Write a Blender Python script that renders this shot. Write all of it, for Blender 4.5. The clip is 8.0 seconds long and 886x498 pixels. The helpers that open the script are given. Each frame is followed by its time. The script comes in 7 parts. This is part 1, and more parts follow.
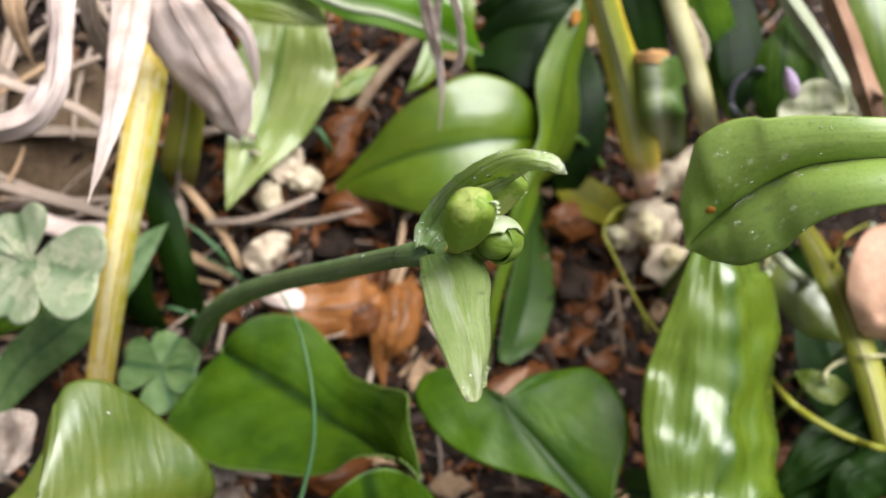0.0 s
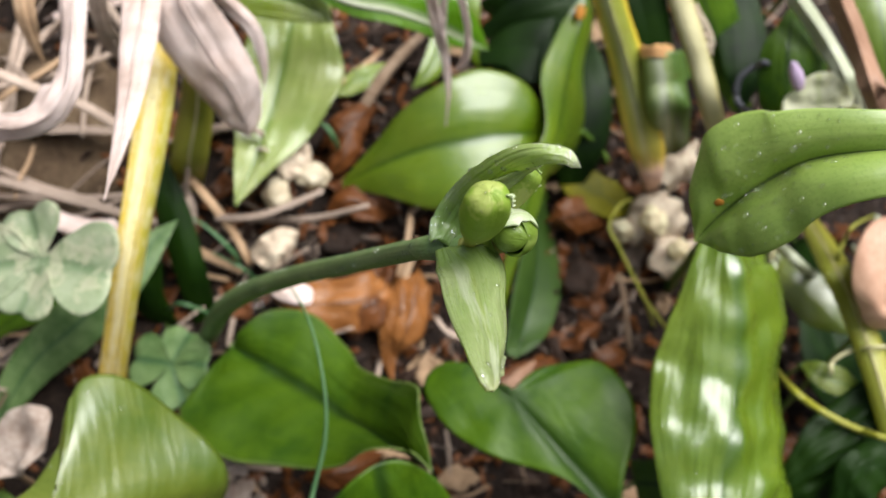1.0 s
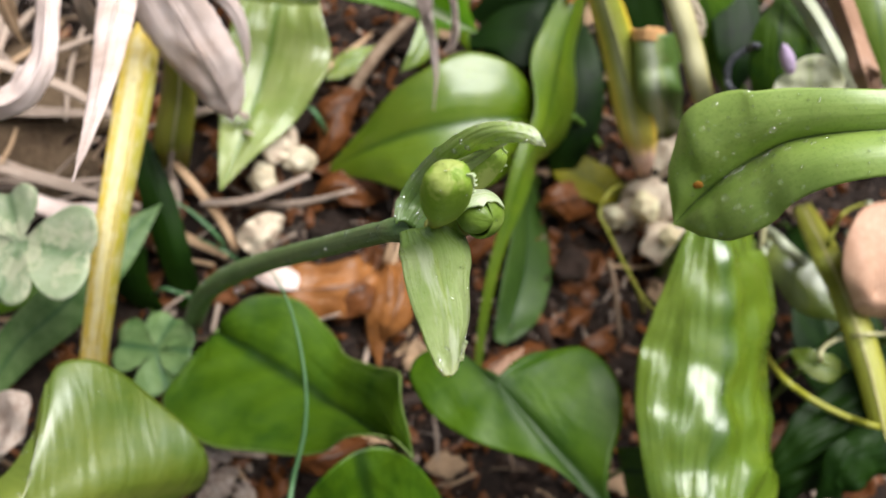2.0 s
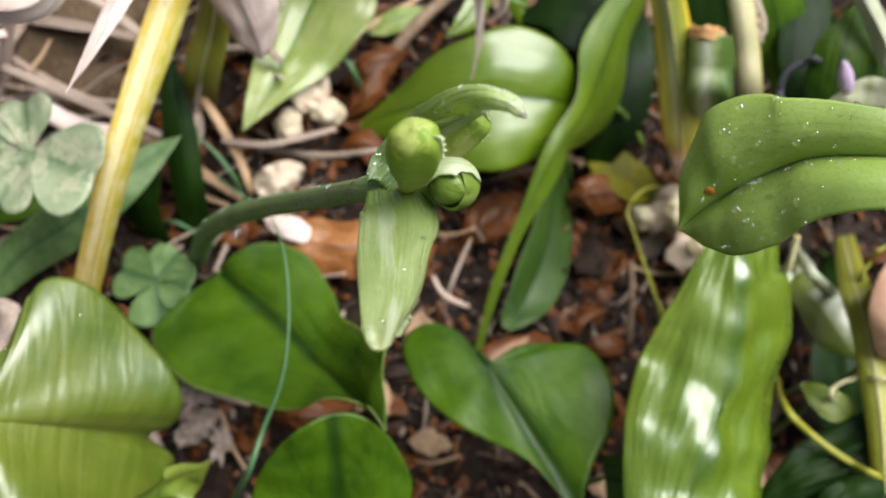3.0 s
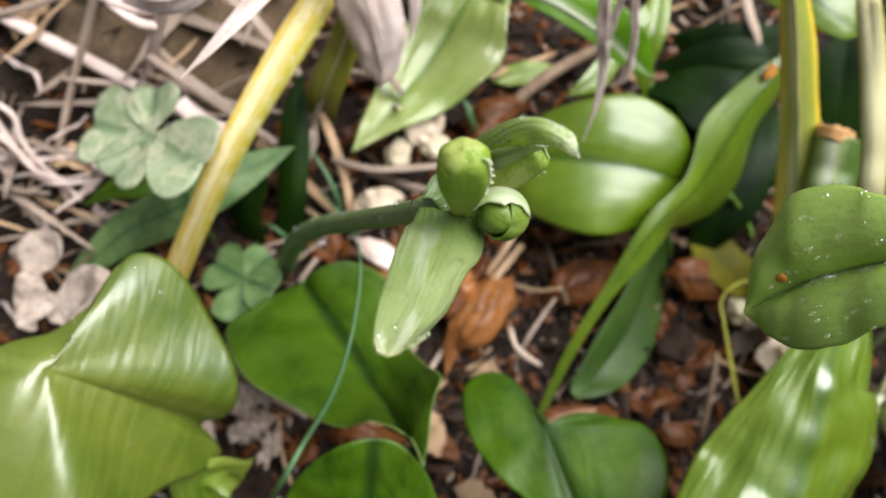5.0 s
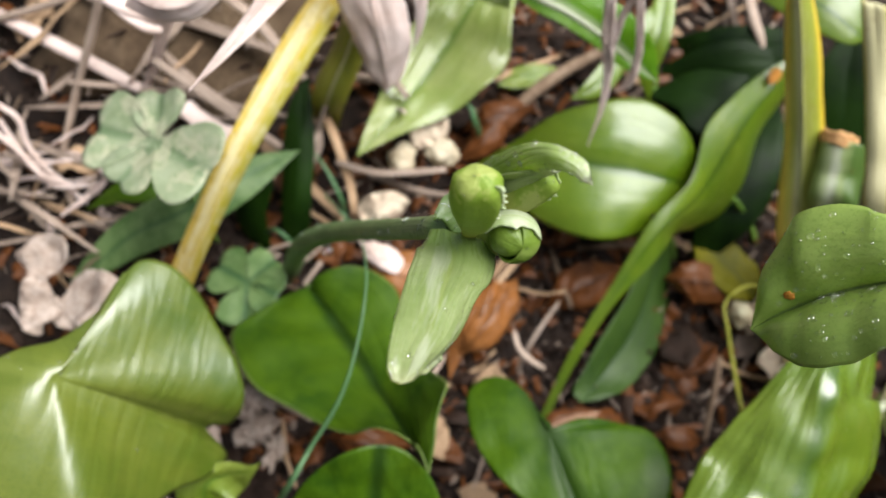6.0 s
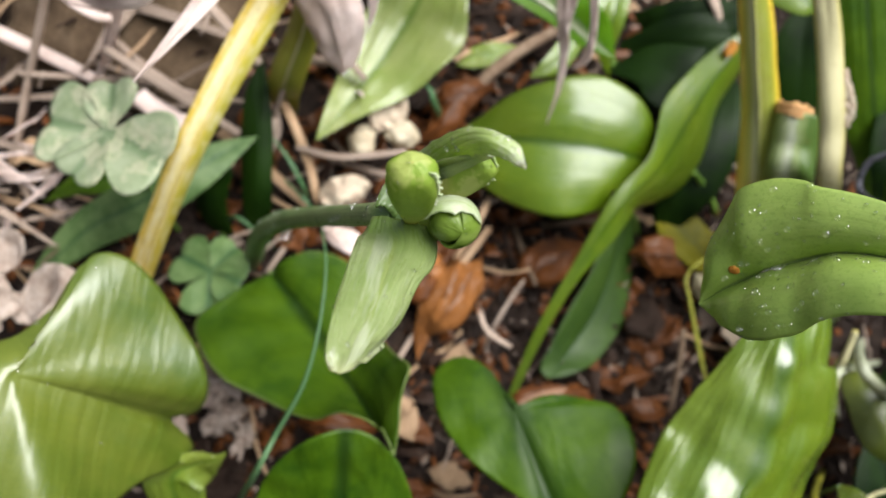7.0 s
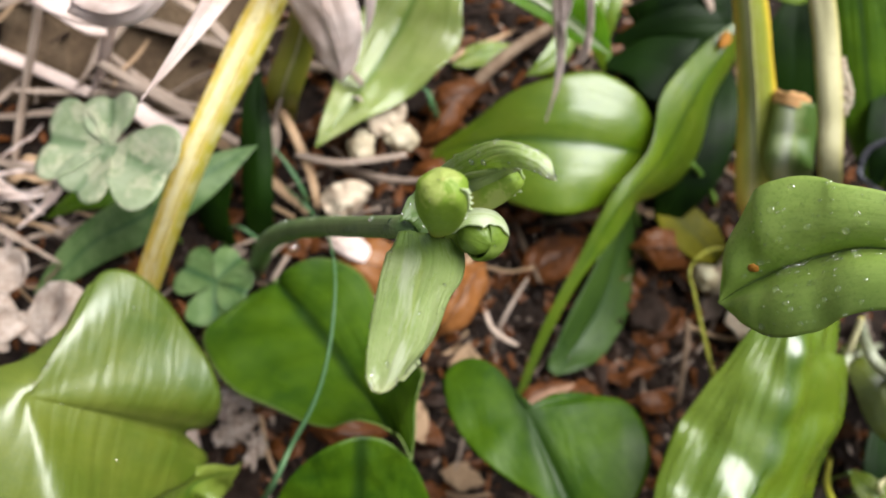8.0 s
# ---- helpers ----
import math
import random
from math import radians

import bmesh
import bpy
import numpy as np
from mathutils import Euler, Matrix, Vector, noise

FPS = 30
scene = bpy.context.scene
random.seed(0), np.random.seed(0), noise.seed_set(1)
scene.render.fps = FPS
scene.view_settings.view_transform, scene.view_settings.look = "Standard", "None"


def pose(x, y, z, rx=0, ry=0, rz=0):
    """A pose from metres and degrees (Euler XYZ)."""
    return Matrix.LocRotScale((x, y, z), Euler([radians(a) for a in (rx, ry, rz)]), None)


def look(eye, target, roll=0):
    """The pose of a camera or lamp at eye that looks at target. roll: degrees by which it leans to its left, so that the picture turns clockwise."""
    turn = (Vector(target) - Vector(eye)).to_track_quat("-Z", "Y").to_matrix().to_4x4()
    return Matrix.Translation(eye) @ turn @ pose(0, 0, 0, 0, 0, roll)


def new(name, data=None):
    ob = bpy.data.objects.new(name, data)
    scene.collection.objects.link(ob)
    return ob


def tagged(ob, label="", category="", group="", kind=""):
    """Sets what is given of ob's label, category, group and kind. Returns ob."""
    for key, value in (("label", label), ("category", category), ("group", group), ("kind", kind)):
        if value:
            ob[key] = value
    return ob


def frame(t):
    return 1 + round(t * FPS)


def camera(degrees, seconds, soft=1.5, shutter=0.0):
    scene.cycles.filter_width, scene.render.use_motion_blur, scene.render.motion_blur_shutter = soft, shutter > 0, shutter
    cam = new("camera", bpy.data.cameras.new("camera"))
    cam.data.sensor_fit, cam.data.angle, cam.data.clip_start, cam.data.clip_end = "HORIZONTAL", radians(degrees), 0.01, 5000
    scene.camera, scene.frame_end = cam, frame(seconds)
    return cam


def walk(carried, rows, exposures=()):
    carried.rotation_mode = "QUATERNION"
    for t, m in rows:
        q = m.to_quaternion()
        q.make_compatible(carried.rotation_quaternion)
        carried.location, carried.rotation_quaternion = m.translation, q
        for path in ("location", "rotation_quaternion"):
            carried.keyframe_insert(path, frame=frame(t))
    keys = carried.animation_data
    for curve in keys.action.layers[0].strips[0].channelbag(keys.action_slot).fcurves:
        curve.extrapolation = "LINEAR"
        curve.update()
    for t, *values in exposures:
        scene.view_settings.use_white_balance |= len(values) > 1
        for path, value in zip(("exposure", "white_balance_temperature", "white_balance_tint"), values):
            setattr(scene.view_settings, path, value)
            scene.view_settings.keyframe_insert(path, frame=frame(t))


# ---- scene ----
cam = camera(54.93, 8.0, soft=1.5)
cam.data.dof.use_dof, cam.data.dof.focus_distance, cam.data.dof.aperture_fstop = True, 0.125, 22
PATH = [
    (0, (0.00002, -0.17997, 0.31178), (-0.00003, -0.02976, 0.0521), -0.02),
    (0.5, (-0.00058, -0.18062, 0.31306), (-0.00082, -0.03085, 0.05312), -0.39),
    (1, (-0.00196, -0.18147, 0.3136), (-0.00273, -0.03258, 0.05316), -0.63),
    (1.5, (-0.00154, -0.1818, 0.31259), (-0.002, -0.03397, 0.05155), -0.94),
    (1.7, (0.00022, -0.18131, 0.31185), (-0.00036, -0.03496, 0.04997), -1.20),
    (2.8, (0.01156, -0.17796, 0.30344), (0.00192, -0.03785, 0.03835), 2.91),
    (3, (0.0139, -0.17633, 0.30212), (-0.00221, -0.03967, 0.03554), 2.44),
    (3.5, (0.02018, -0.17243, 0.30623), (-0.02373, -0.02661, 0.04776), 0.89),
    (4, (0.02568, -0.17328, 0.30234), (-0.02828, -0.02911, 0.04485), -0.65),
    (4.5, (0.02303, -0.17365, 0.30068), (-0.03407, -0.02968, 0.04375), -0.40),
    (5, (0.02376, -0.17745, 0.30003), (-0.03446, -0.03431, 0.04289), -0.30),
    (5.2, (0.0223, -0.17725, 0.30069), (-0.03663, -0.03486, 0.0433), -0.40),
    (6.3, (0.02131, -0.17441, 0.3026), (-0.03426, -0.03429, 0.04321), 0.17),
    (6.5, (0.02289, -0.17381, 0.30245), (-0.02975, -0.03467, 0.04193), 0.46),
    (7, (0.02524, -0.17305, 0.30315), (-0.02197, -0.03458, 0.04124), 0.88),
    (7.5, (0.0205, -0.17271, 0.30369), (-0.02427, -0.03431, 0.04131), 0.68),
    (8, (0.01988, -0.17282, 0.30456), (-0.02361, -0.03461, 0.04187), -0.14),
]
walk(cam, [(t, look(eye, target, roll)) for t, eye, target, roll in PATH])

# ---- light: bright overcast day ----
world = bpy.data.worlds.new("sky")
scene.world = world
world.use_nodes = True
wn = world.node_tree
sky = wn.nodes.new("ShaderNodeTexSky")
sky.sky_type, sky.sun_disc = "NISHITA", False
sky.sun_elevation, sky.sun_rotation = radians(61), radians(60)
sky.air_density, sky.dust_density, sky.ozone_density = 1.0, 4.0, 1.0
SUNWARD = (0.43, 0.20, 0.88)
cloud_place = wn.nodes.new("ShaderNodeTexCoord")
cloud_side = wn.nodes.new("ShaderNodeVectorMath")  # the cloud cover is thinnest, and brightest, towards the hidden sun
cloud_side.operation = "DOT_PRODUCT"
cloud_side.inputs[1].default_value = SUNWARD
wn.links.new(cloud_place.outputs["Generated"], cloud_side.inputs[0])
cloud = wn.nodes.new("ShaderNodeValToRGB")
for stop, (at, tone) in zip((cloud.color_ramp.elements[0], cloud.color_ramp.elements.new(0.5), cloud.color_ramp.elements[-1]), ((0.0, 0.11), (0.55, 0.23), (0.95, 0.95))):
    stop.position, stop.color = at, (tone * 0.90, tone * 0.98, tone * 1.09, 1)
wn.links.new(cloud_side.outputs["Value"], cloud.inputs[0])
cloud_gain = wn.nodes.new("ShaderNodeMixRGB")
cloud_gain.blend_type = "MULTIPLY"
cloud_gain.inputs[0].default_value = 1.0
cloud_gain.inputs[2].default_value = (9.0, 9.0, 9.0, 1)
wn.links.new(cloud.outputs[0], cloud_gain.inputs[1])
soft_sky = wn.nodes.new("ShaderNodeMixRGB")
soft_sky.inputs[0].default_value = 0.9
wn.links.new(sky.outputs[0], soft_sky.inputs[1])
wn.links.new(cloud_gain.outputs[0], soft_sky.inputs[2])
back = wn.nodes["Background"]
wn.links.new(soft_sky.outputs[0], back.inputs[0])
back.inputs[1].default_value = 0.05
sun = new("sun", bpy.data.lights.new("sun", "SUN"))
sun.data.energy, sun.data.angle, sun.data.color = 2.9, radians(54), (1.0, 0.98, 0.95)
sun.matrix_world = look(SUNWARD, (0, 0, 0))
scene.view_settings.exposure = 1.45


# ---- materials ----
def nodes_of(name):
    m = bpy.data.materials.new(name)
    m.use_nodes = True
    t = m.node_tree
    return m, t, t.nodes["Principled BSDF"], t.nodes["Material Output"]


def ramp(t, fac, stops):
    r = t.nodes.new("ShaderNodeValToRGB")
    e = r.color_ramp.elements
    while len(e) < len(stops):
        e.new(0.5)
    for k, (p, c) in enumerate(stops):
        e[k].position, e[k].color = p, (*c, 1)
    t.links.new(fac, r.inputs[0])
    return r.outputs[0]


def tex_noise(t, vec, scale, detail=4, rough=0.6, distort=0.0):
    n = t.nodes.new("ShaderNodeTexNoise")
    n.inputs["Scale"].default_value, n.inputs["Detail"].default_value = scale, detail
    n.inputs["Roughness"].default_value, n.inputs["Distortion"].default_value = rough, distort
    if vec is not None:
        t.links.new(vec, n.inputs["Vector"])
    return n.outputs["Fac"]


def mixc(t, fac, a, b, mode="MIX"):
    n = t.nodes.new("ShaderNodeMixRGB")
    n.blend_type = mode
    for k, v in enumerate((fac, a, b)):
        if isinstance(v, (int, float)):
            n.inputs[k].default_value = v
        elif isinstance(v, tuple):
            n.inputs[k].default_value = (*v, 1)
        else:
            t.links.new(v, n.inputs[k])
    return n.outputs[0]


def calc(t, op, a, b=0.0, c=0.0):
    n = t.nodes.new("ShaderNodeMath")
    n.operation = op
    for k, v in enumerate((a, b, c)):
        if isinstance(v, (int, float)):
            n.inputs[k].default_value = v
        else:
            t.links.new(v, n.inputs[k])
    return n.outputs[0]


def bumped(t, height, strength, distance, normal=None):
    b = t.nodes.new("ShaderNodeBump")
    b.inputs["Strength"].default_value, b.inputs["Distance"].default_value = strength, distance
    t.links.new(height, b.inputs["Height"])
    if normal is not None:
        t.links.new(normal, b.inputs["Normal"])
    return b.outputs[0]


def stretched(t, vec, sx, sy, sz=1.0):
    n = t.nodes.new("ShaderNodeMapping")
    n.inputs["Scale"].default_value = (sx, sy, sz)
    t.links.new(vec, n.inputs["Vector"])
    return n.outputs[0]


def leaf_mat(name, light, dark, rib, veins=26, gloss=0.3, glow=0.25, blotch=0.5, rib_width=0.025, wear=(0.30, 0.24, 0.06), wear_at=0.7, relief=0.4, patches=45, film=0.12, rim=0.0, spec=0.5, streaks=None, worn_amount=0.6, damp=0.34, stripe=0.10, sheet=(9.0, 3.2), coat=0.0, foot=None, tip=None):
    """A plant surface: lengthwise veins from the leaf's own coordinates, mottles, worn blotches, light coming through."""
    m, t, p, out = nodes_of(name)
    tc = t.nodes.new("ShaderNodeTexCoord")
    uv, ob = tc.outputs["UV"], tc.outputs["Object"]
    sep = t.nodes.new("ShaderNodeSeparateXYZ")
    t.links.new(uv, sep.inputs[0])
    fine = tex_noise(t, stretched(t, uv, veins * 2.2, 3.0), 1.0, 3, 0.55, 0.3)
    vein = tex_noise(t, stretched(t, uv, veins, 0.7), 1.0, 1, 0.4, 0.1)
    big = tex_noise(t, ob, patches, 3, 0.55)
    grain = tex_noise(t, ob, 900, 3, 0.6)
    col = mixc(t, ramp(t, big, [(0.5 - 0.22 * blotch - 0.05, (0, 0, 0)), (0.5 + 0.22 * blotch, (1, 1, 1))]), dark, light)
    col = mixc(t, calc(t, "MULTIPLY", ramp(t, vein, [(0.40, (0, 0, 0)), (0.62, (1, 1, 1))]), 0.09), col, light)
    col = mixc(t, calc(t, "MULTIPLY", ramp(t, fine, [(0.42, (1, 1, 1)), (0.60, (0, 0, 0))]), stripe), col, dark)
    col = mixc(t, calc(t, "MULTIPLY", grain, 0.16), col, dark)
    fleck = ramp(t, tex_noise(t, ob, patches * 4.5, 3, 0.6), [(0.46, (0, 0, 0)), (0.62, (1, 1, 1))])
    col = mixc(t, calc(t, "MULTIPLY", fleck, 0.30), col, light)
    pits = ramp(t, tex_noise(t, ob, 1500, 2, 0.6), [(0.36, (1, 1, 1)), (0.46, (0, 0, 0))])
    col = mixc(t, calc(t, "MULTIPLY", pits, 0.30), col, dark)
    off = calc(t, "ABSOLUTE", calc(t, "SUBTRACT", sep.outputs[0], 0.5))
    near = ramp(t, off, [(rib_width * 0.5, (1, 1, 1)), (rib_width * 2.2, (0, 0, 0))])
    col = mixc(t, calc(t, "MULTIPLY", near, 0.75), col, rib)
    if rim:
        border = ramp(t, off, [(0.5 - 2.5 * rim, (0, 0, 0)), (0.5 - rim, (1, 1, 1))])
        col = mixc(t, calc(t, "MULTIPLY", border, 0.4), col, (0.36, 0.45, 0.16))
    worn = ramp(t, tex_noise(t, stretched(t, uv, *streaks), 1.0, 4, 0.65) if streaks else tex_noise(t, ob, 130, 4, 0.7), [(wear_at, (0, 0, 0)), (wear_at + 0.06, (1, 1, 1))])
    col = mixc(t, calc(t, "MULTIPLY", worn, worn_amount), col, wear)
    if foot:
        col = mixc(t, ramp(t, sep.outputs[1], [(foot[1] * 0.4, (0.9, 0.9, 0.9)), (foot[1], (0, 0, 0))]), col, foot[0])
    if tip:
        col = mixc(t, ramp(t, sep.outputs[1], [(tip[1], (0, 0, 0)), (1.0, (0.85, 0.85, 0.85))]), col, tip[0])
    info = t.nodes.new("ShaderNodeObjectInfo")
    hsv = t.nodes.new("ShaderNodeHueSaturation")
    t.links.new(calc(t, "MULTIPLY_ADD", info.outputs["Random"], 0.18, 0.62), hsv.inputs["Value"])
    t.links.new(col, hsv.inputs["Color"])
    hsv.inputs["Saturation"].default_value = 1.06
    col = hsv.outputs[0]
    t.links.new(col, p.inputs["Base Color"])
    wet = tex_noise(t, stretched(t, uv, veins * 0.5, 5.0), 1.0, 4, 0.65)
    t.links.new(calc(t, "MULTIPLY_ADD", wet, damp, gloss - 0.45 * damp), p.inputs["Roughness"])
    p.inputs["Specular IOR Level"].default_value = spec
    p.inputs["Coat Weight"].default_value, p.inputs["Coat Roughness"].default_value = coat, 0.8 * gloss
    h = calc(t, "ADD", calc(t, "MULTIPLY", vein, 1.0), calc(t, "MULTIPLY", fine, 0.35))
    n1 = bumped(t, h, relief, 0.0006)
    n1 = bumped(t, tex_noise(t, stretched(t, uv, *sheet), 1.0, 3, 0.5, 0.4), film, 0.004, n1)
    n2 = bumped(t, tex_noise(t, ob, 260, 3, 0.6), 0.22, 0.0006, n1)
    t.links.new(n2, p.inputs["Normal"])
    tr = t.nodes.new("ShaderNodeBsdfTranslucent")
    t.links.new(mixc(t, 1.0, col, (1.0, 1.0, 0.45), "MULTIPLY"), tr.inputs[0])
    t.links.new(n2, tr.inputs[1])
    mix = t.nodes.new("ShaderNodeMixShader")
    mix.inputs[0].default_value = glow
    t.links.new(p.outputs[0], mix.inputs[1])
    t.links.new(tr.outputs[0], mix.inputs[2])
    t.links.new(mix.outputs[0], out.inputs[0])
    return m


def rough_mat(name, stops, scale=80, rough=0.8, relief=0.6, depth=0.001, grain=700, uv_grain=False, glow=0.0, vary=0.5):
    """Earth, bark, straw and dead leaves: mottled by two noises."""
    m, t, p, out = nodes_of(name)
    tc = t.nodes.new("ShaderNodeTexCoord")
    ob = tc.outputs["Object"]
    info = t.nodes.new("ShaderNodeObjectInfo")
    big = tex_noise(t, ob, scale, 5, 0.65)
    src = stretched(t, tc.outputs["UV"], 30, 1.5) if uv_grain else ob
    small = tex_noise(t, src, 1.0 if uv_grain else grain, 4, 0.65)
    mixed = calc(t, "ADD", calc(t, "MULTIPLY", big, 0.6), calc(t, "MULTIPLY", small, 0.4))
    col = ramp(t, mixed, stops)
    hsv = t.nodes.new("ShaderNodeHueSaturation")
    t.links.new(calc(t, "MULTIPLY_ADD", info.outputs["Random"], vary, 1.0 - 0.5 * vary), hsv.inputs["Value"])
    t.links.new(col, hsv.inputs["Color"])
    col = hsv.outputs[0]
    t.links.new(col, p.inputs["Base Color"])
    p.inputs["Roughness"].default_value = rough
    p.inputs["Specular IOR Level"].default_value = 0.2
    n = bumped(t, mixed, relief, depth)
    t.links.new(n, p.inputs["Normal"])
    if glow:
        tr = t.nodes.new("ShaderNodeBsdfTranslucent")
        t.links.new(col, tr.inputs[0])
        mix = t.nodes.new("ShaderNodeMixShader")
        mix.inputs[0].default_value = glow
        t.links.new(p.outputs[0], mix.inputs[1])
        t.links.new(tr.outputs[0], mix.inputs[2])
        t.links.new(mix.outputs[0], out.inputs[0])
    return m


def strap_mat(name, stops, length_stops=None, gloss=0.4, glow=0.2, mottle=0.0):
    """A strap leaf striped across its width, with an optional change of colour along its length."""
    m, t, p, out = nodes_of(name)
    tc = t.nodes.new("ShaderNodeTexCoord")
    sep = t.nodes.new("ShaderNodeSeparateXYZ")
    t.links.new(tc.outputs["UV"], sep.inputs[0])
    wob = tex_noise(t, stretched(t, tc.outputs["UV"], 6, 5), 1.0, 3)
    u = calc(t, "ADD", sep.outputs[0], calc(t, "MULTIPLY_ADD", wob, 0.16, -0.08))
    col = ramp(t, u, stops)
    if length_stops:
        v = calc(t, "ADD", sep.outputs[1], calc(t, "MULTIPLY_ADD", wob, 0.2, -0.1))
        for at, to, c in length_stops:
            col = mixc(t, ramp(t, v, [(min(at, to), (1, 1, 1) if at < to else (0, 0, 0)), (max(at, to), (0, 0, 0) if at < to else (1, 1, 1))]), col, c)
    line = tex_noise(t, stretched(t, tc.outputs["UV"], 34, 1.2), 1.0, 3, 0.6)
    col = mixc(t, calc(t, "MULTIPLY", line, 0.16), col, (0.25, 0.17, 0.06))
    spots = ramp(t, tex_noise(t, tc.outputs["Object"], 420, 4, 0.7), [(0.56, (0, 0, 0)), (0.66, (1, 1, 1))])
    col = mixc(t, calc(t, "MULTIPLY", spots, 0.25), col, (0.22, 0.12, 0.03))
    if mottle:
        flecks = ramp(t, tex_noise(t, stretched(t, tc.outputs["UV"], 9, 22), 1.0, 4, 0.7), [(0.48, (0, 0, 0)), (0.62, (1, 1, 1))])
        col = mixc(t, calc(t, "MULTIPLY", flecks, mottle * 0.5), col, (0.80, 0.74, 0.50))
        scab = ramp(t, tex_noise(t, stretched(t, tc.outputs["UV"], 7, 40), 1.0, 4, 0.75), [(0.60, (0, 0, 0)), (0.70, (1, 1, 1))])
        col = mixc(t, calc(t, "MULTIPLY", scab, mottle * 0.6), col, (0.24, 0.15, 0.03))
    t.links.new(col, p.inputs["Base Color"])
    p.inputs["Roughness"].default_value = gloss
    n = bumped(t, line, 0.5, 0.0006)
    t.links.new(n, p.inputs["Normal"])
    tr = t.nodes.new("ShaderNodeBsdfTranslucent")
    t.links.new(col, tr.inputs[0])
    mix = t.nodes.new("ShaderNodeMixShader")
    mix.inputs[0].default_value = glow
    t.links.new(p.outputs[0], mix.inputs[1])
    t.links.new(tr.outputs[0], mix.inputs[2])
    t.links.new(mix.outputs[0], out.inputs[0])
    return m


GREEN = leaf_mat("glossy_green_leaf", (0.24, 0.34, 0.034), (0.11, 0.21, 0.014), (0.05, 0.12, 0.01), gloss=0.30, spec=0.8, blotch=0.9, film=0.10, relief=0.07, stripe=0.06, coat=0.35)
DEEP = leaf_mat("deep_green_leaf", (0.105, 0.195, 0.014), (0.022, 0.072, 0.004), (0.012, 0.04, 0.004), gloss=0.42, spec=0.3, veins=12, wear_at=0.78, patches=60, blotch=0.9, film=0.3, relief=0.2, glow=0.2, stripe=0.05)
RIMMED = leaf_mat("pale_edged_deep_green_leaf", (0.092, 0.17, 0.013), (0.020, 0.066, 0.005), (0.006, 0.024, 0.003), gloss=0.44, spec=0.3, veins=12, wear_at=0.78, patches=60, blotch=0.9, film=0.3, relief=0.2, rim=0.006, rib_width=0.03, glow=0.18, stripe=0.05)
# Dark green taken down to near black, so the colour holds the bed's shade.
DARK_SHADED = leaf_mat("dark_shaded_leaf", (0.014, 0.038, 0.004), (0.002, 0.010, 0.001), (0.010, 0.03, 0.004), gloss=0.45, spec=0.12, wear_at=0.8, glow=0.04)
LIGHT = leaf_mat("yellow_green_leaf", (0.36, 0.44, 0.085), (0.19, 0.31, 0.035), (0.12, 0.24, 0.03), gloss=0.24, spec=0.8, glow=0.3, blotch=0.8, film=0.35)
BRACT = leaf_mat("pale_bract", (0.56, 0.65, 0.32), (0.36, 0.49, 0.16), (0.46, 0.56, 0.20), veins=16, gloss=0.28, spec=1.0, glow=0.5, wear=(0.84, 0.88, 0.72), wear_at=0.50, patches=110, relief=0.22, blotch=0.9, film=0.25, streaks=(2.4, 1.0), worn_amount=0.5, rim=0.010, foot=((0.28, 0.43, 0.10), 0.26), tip=((0.80, 0.84, 0.50), 0.82), coat=0.4)
# Bract colours brightened as if lit; the dark foot carries the hollow's shade.
HOOD_LIT = leaf_mat("lit_hooded_bract", (0.76, 0.88, 0.42), (0.48, 0.66, 0.19), (0.64, 0.78, 0.34), veins=14, gloss=0.28, spec=1.0, glow=0.5, wear=(0.94, 0.97, 0.84), wear_at=0.52, patches=120, relief=0.12, blotch=0.9, film=0.25, worn_amount=0.5, rim=0.012, foot=((0.17, 0.31, 0.06), 0.46), tip=((0.97, 0.99, 0.90), 0.72), coat=0.3)
BUD = leaf_mat("bud_green", (0.42, 0.56, 0.12), (0.28, 0.43, 0.065), (0.44, 0.56, 0.12), veins=9, relief=0.3, gloss=0.48, spec=0.35, glow=0.42, patches=260, wear=(0.66, 0.70, 0.26), wear_at=0.55, blotch=1.0, foot=((0.62, 0.60, 0.20), 0.4))
CUP_GREEN = leaf_mat("cupped_petal_green", (0.26, 0.38, 0.07), (0.13, 0.23, 0.025), (0.3, 0.4, 0.1), veins=12, gloss=0.36, spec=0.6, glow=0.35, patches=240, wear=(0.5, 0.58, 0.3), wear_at=0.6)
STEM = leaf_mat("stem_green", (0.20, 0.30, 0.11), (0.11, 0.20, 0.065), (0.10, 0.19, 0.06), veins=10, gloss=0.45, glow=0.0, wear_at=0.8, patches=120)
PETIOLE = leaf_mat("petiole_green", (0.20, 0.34, 0.07), (0.11, 0.22, 0.035), (0.2, 0.3, 0.07), veins=8, gloss=0.4, glow=0.1, wear_at=0.85)
CLOVER = leaf_mat("clover_green", (0.50, 0.56, 0.38), (0.32, 0.41, 0.22), (0.16, 0.26, 0.12), veins=10, gloss=0.6, glow=0.25, wear=(0.72, 0.70, 0.50), wear_at=0.50, patches=190, worn_amount=0.6)
CLOVER_DEEP = leaf_mat("clover_deep_green", (0.24, 0.36, 0.14), (0.10, 0.20, 0.055), (0.06, 0.15, 0.06), veins=10, gloss=0.5, glow=0.25, wear_at=0.8, patches=150)
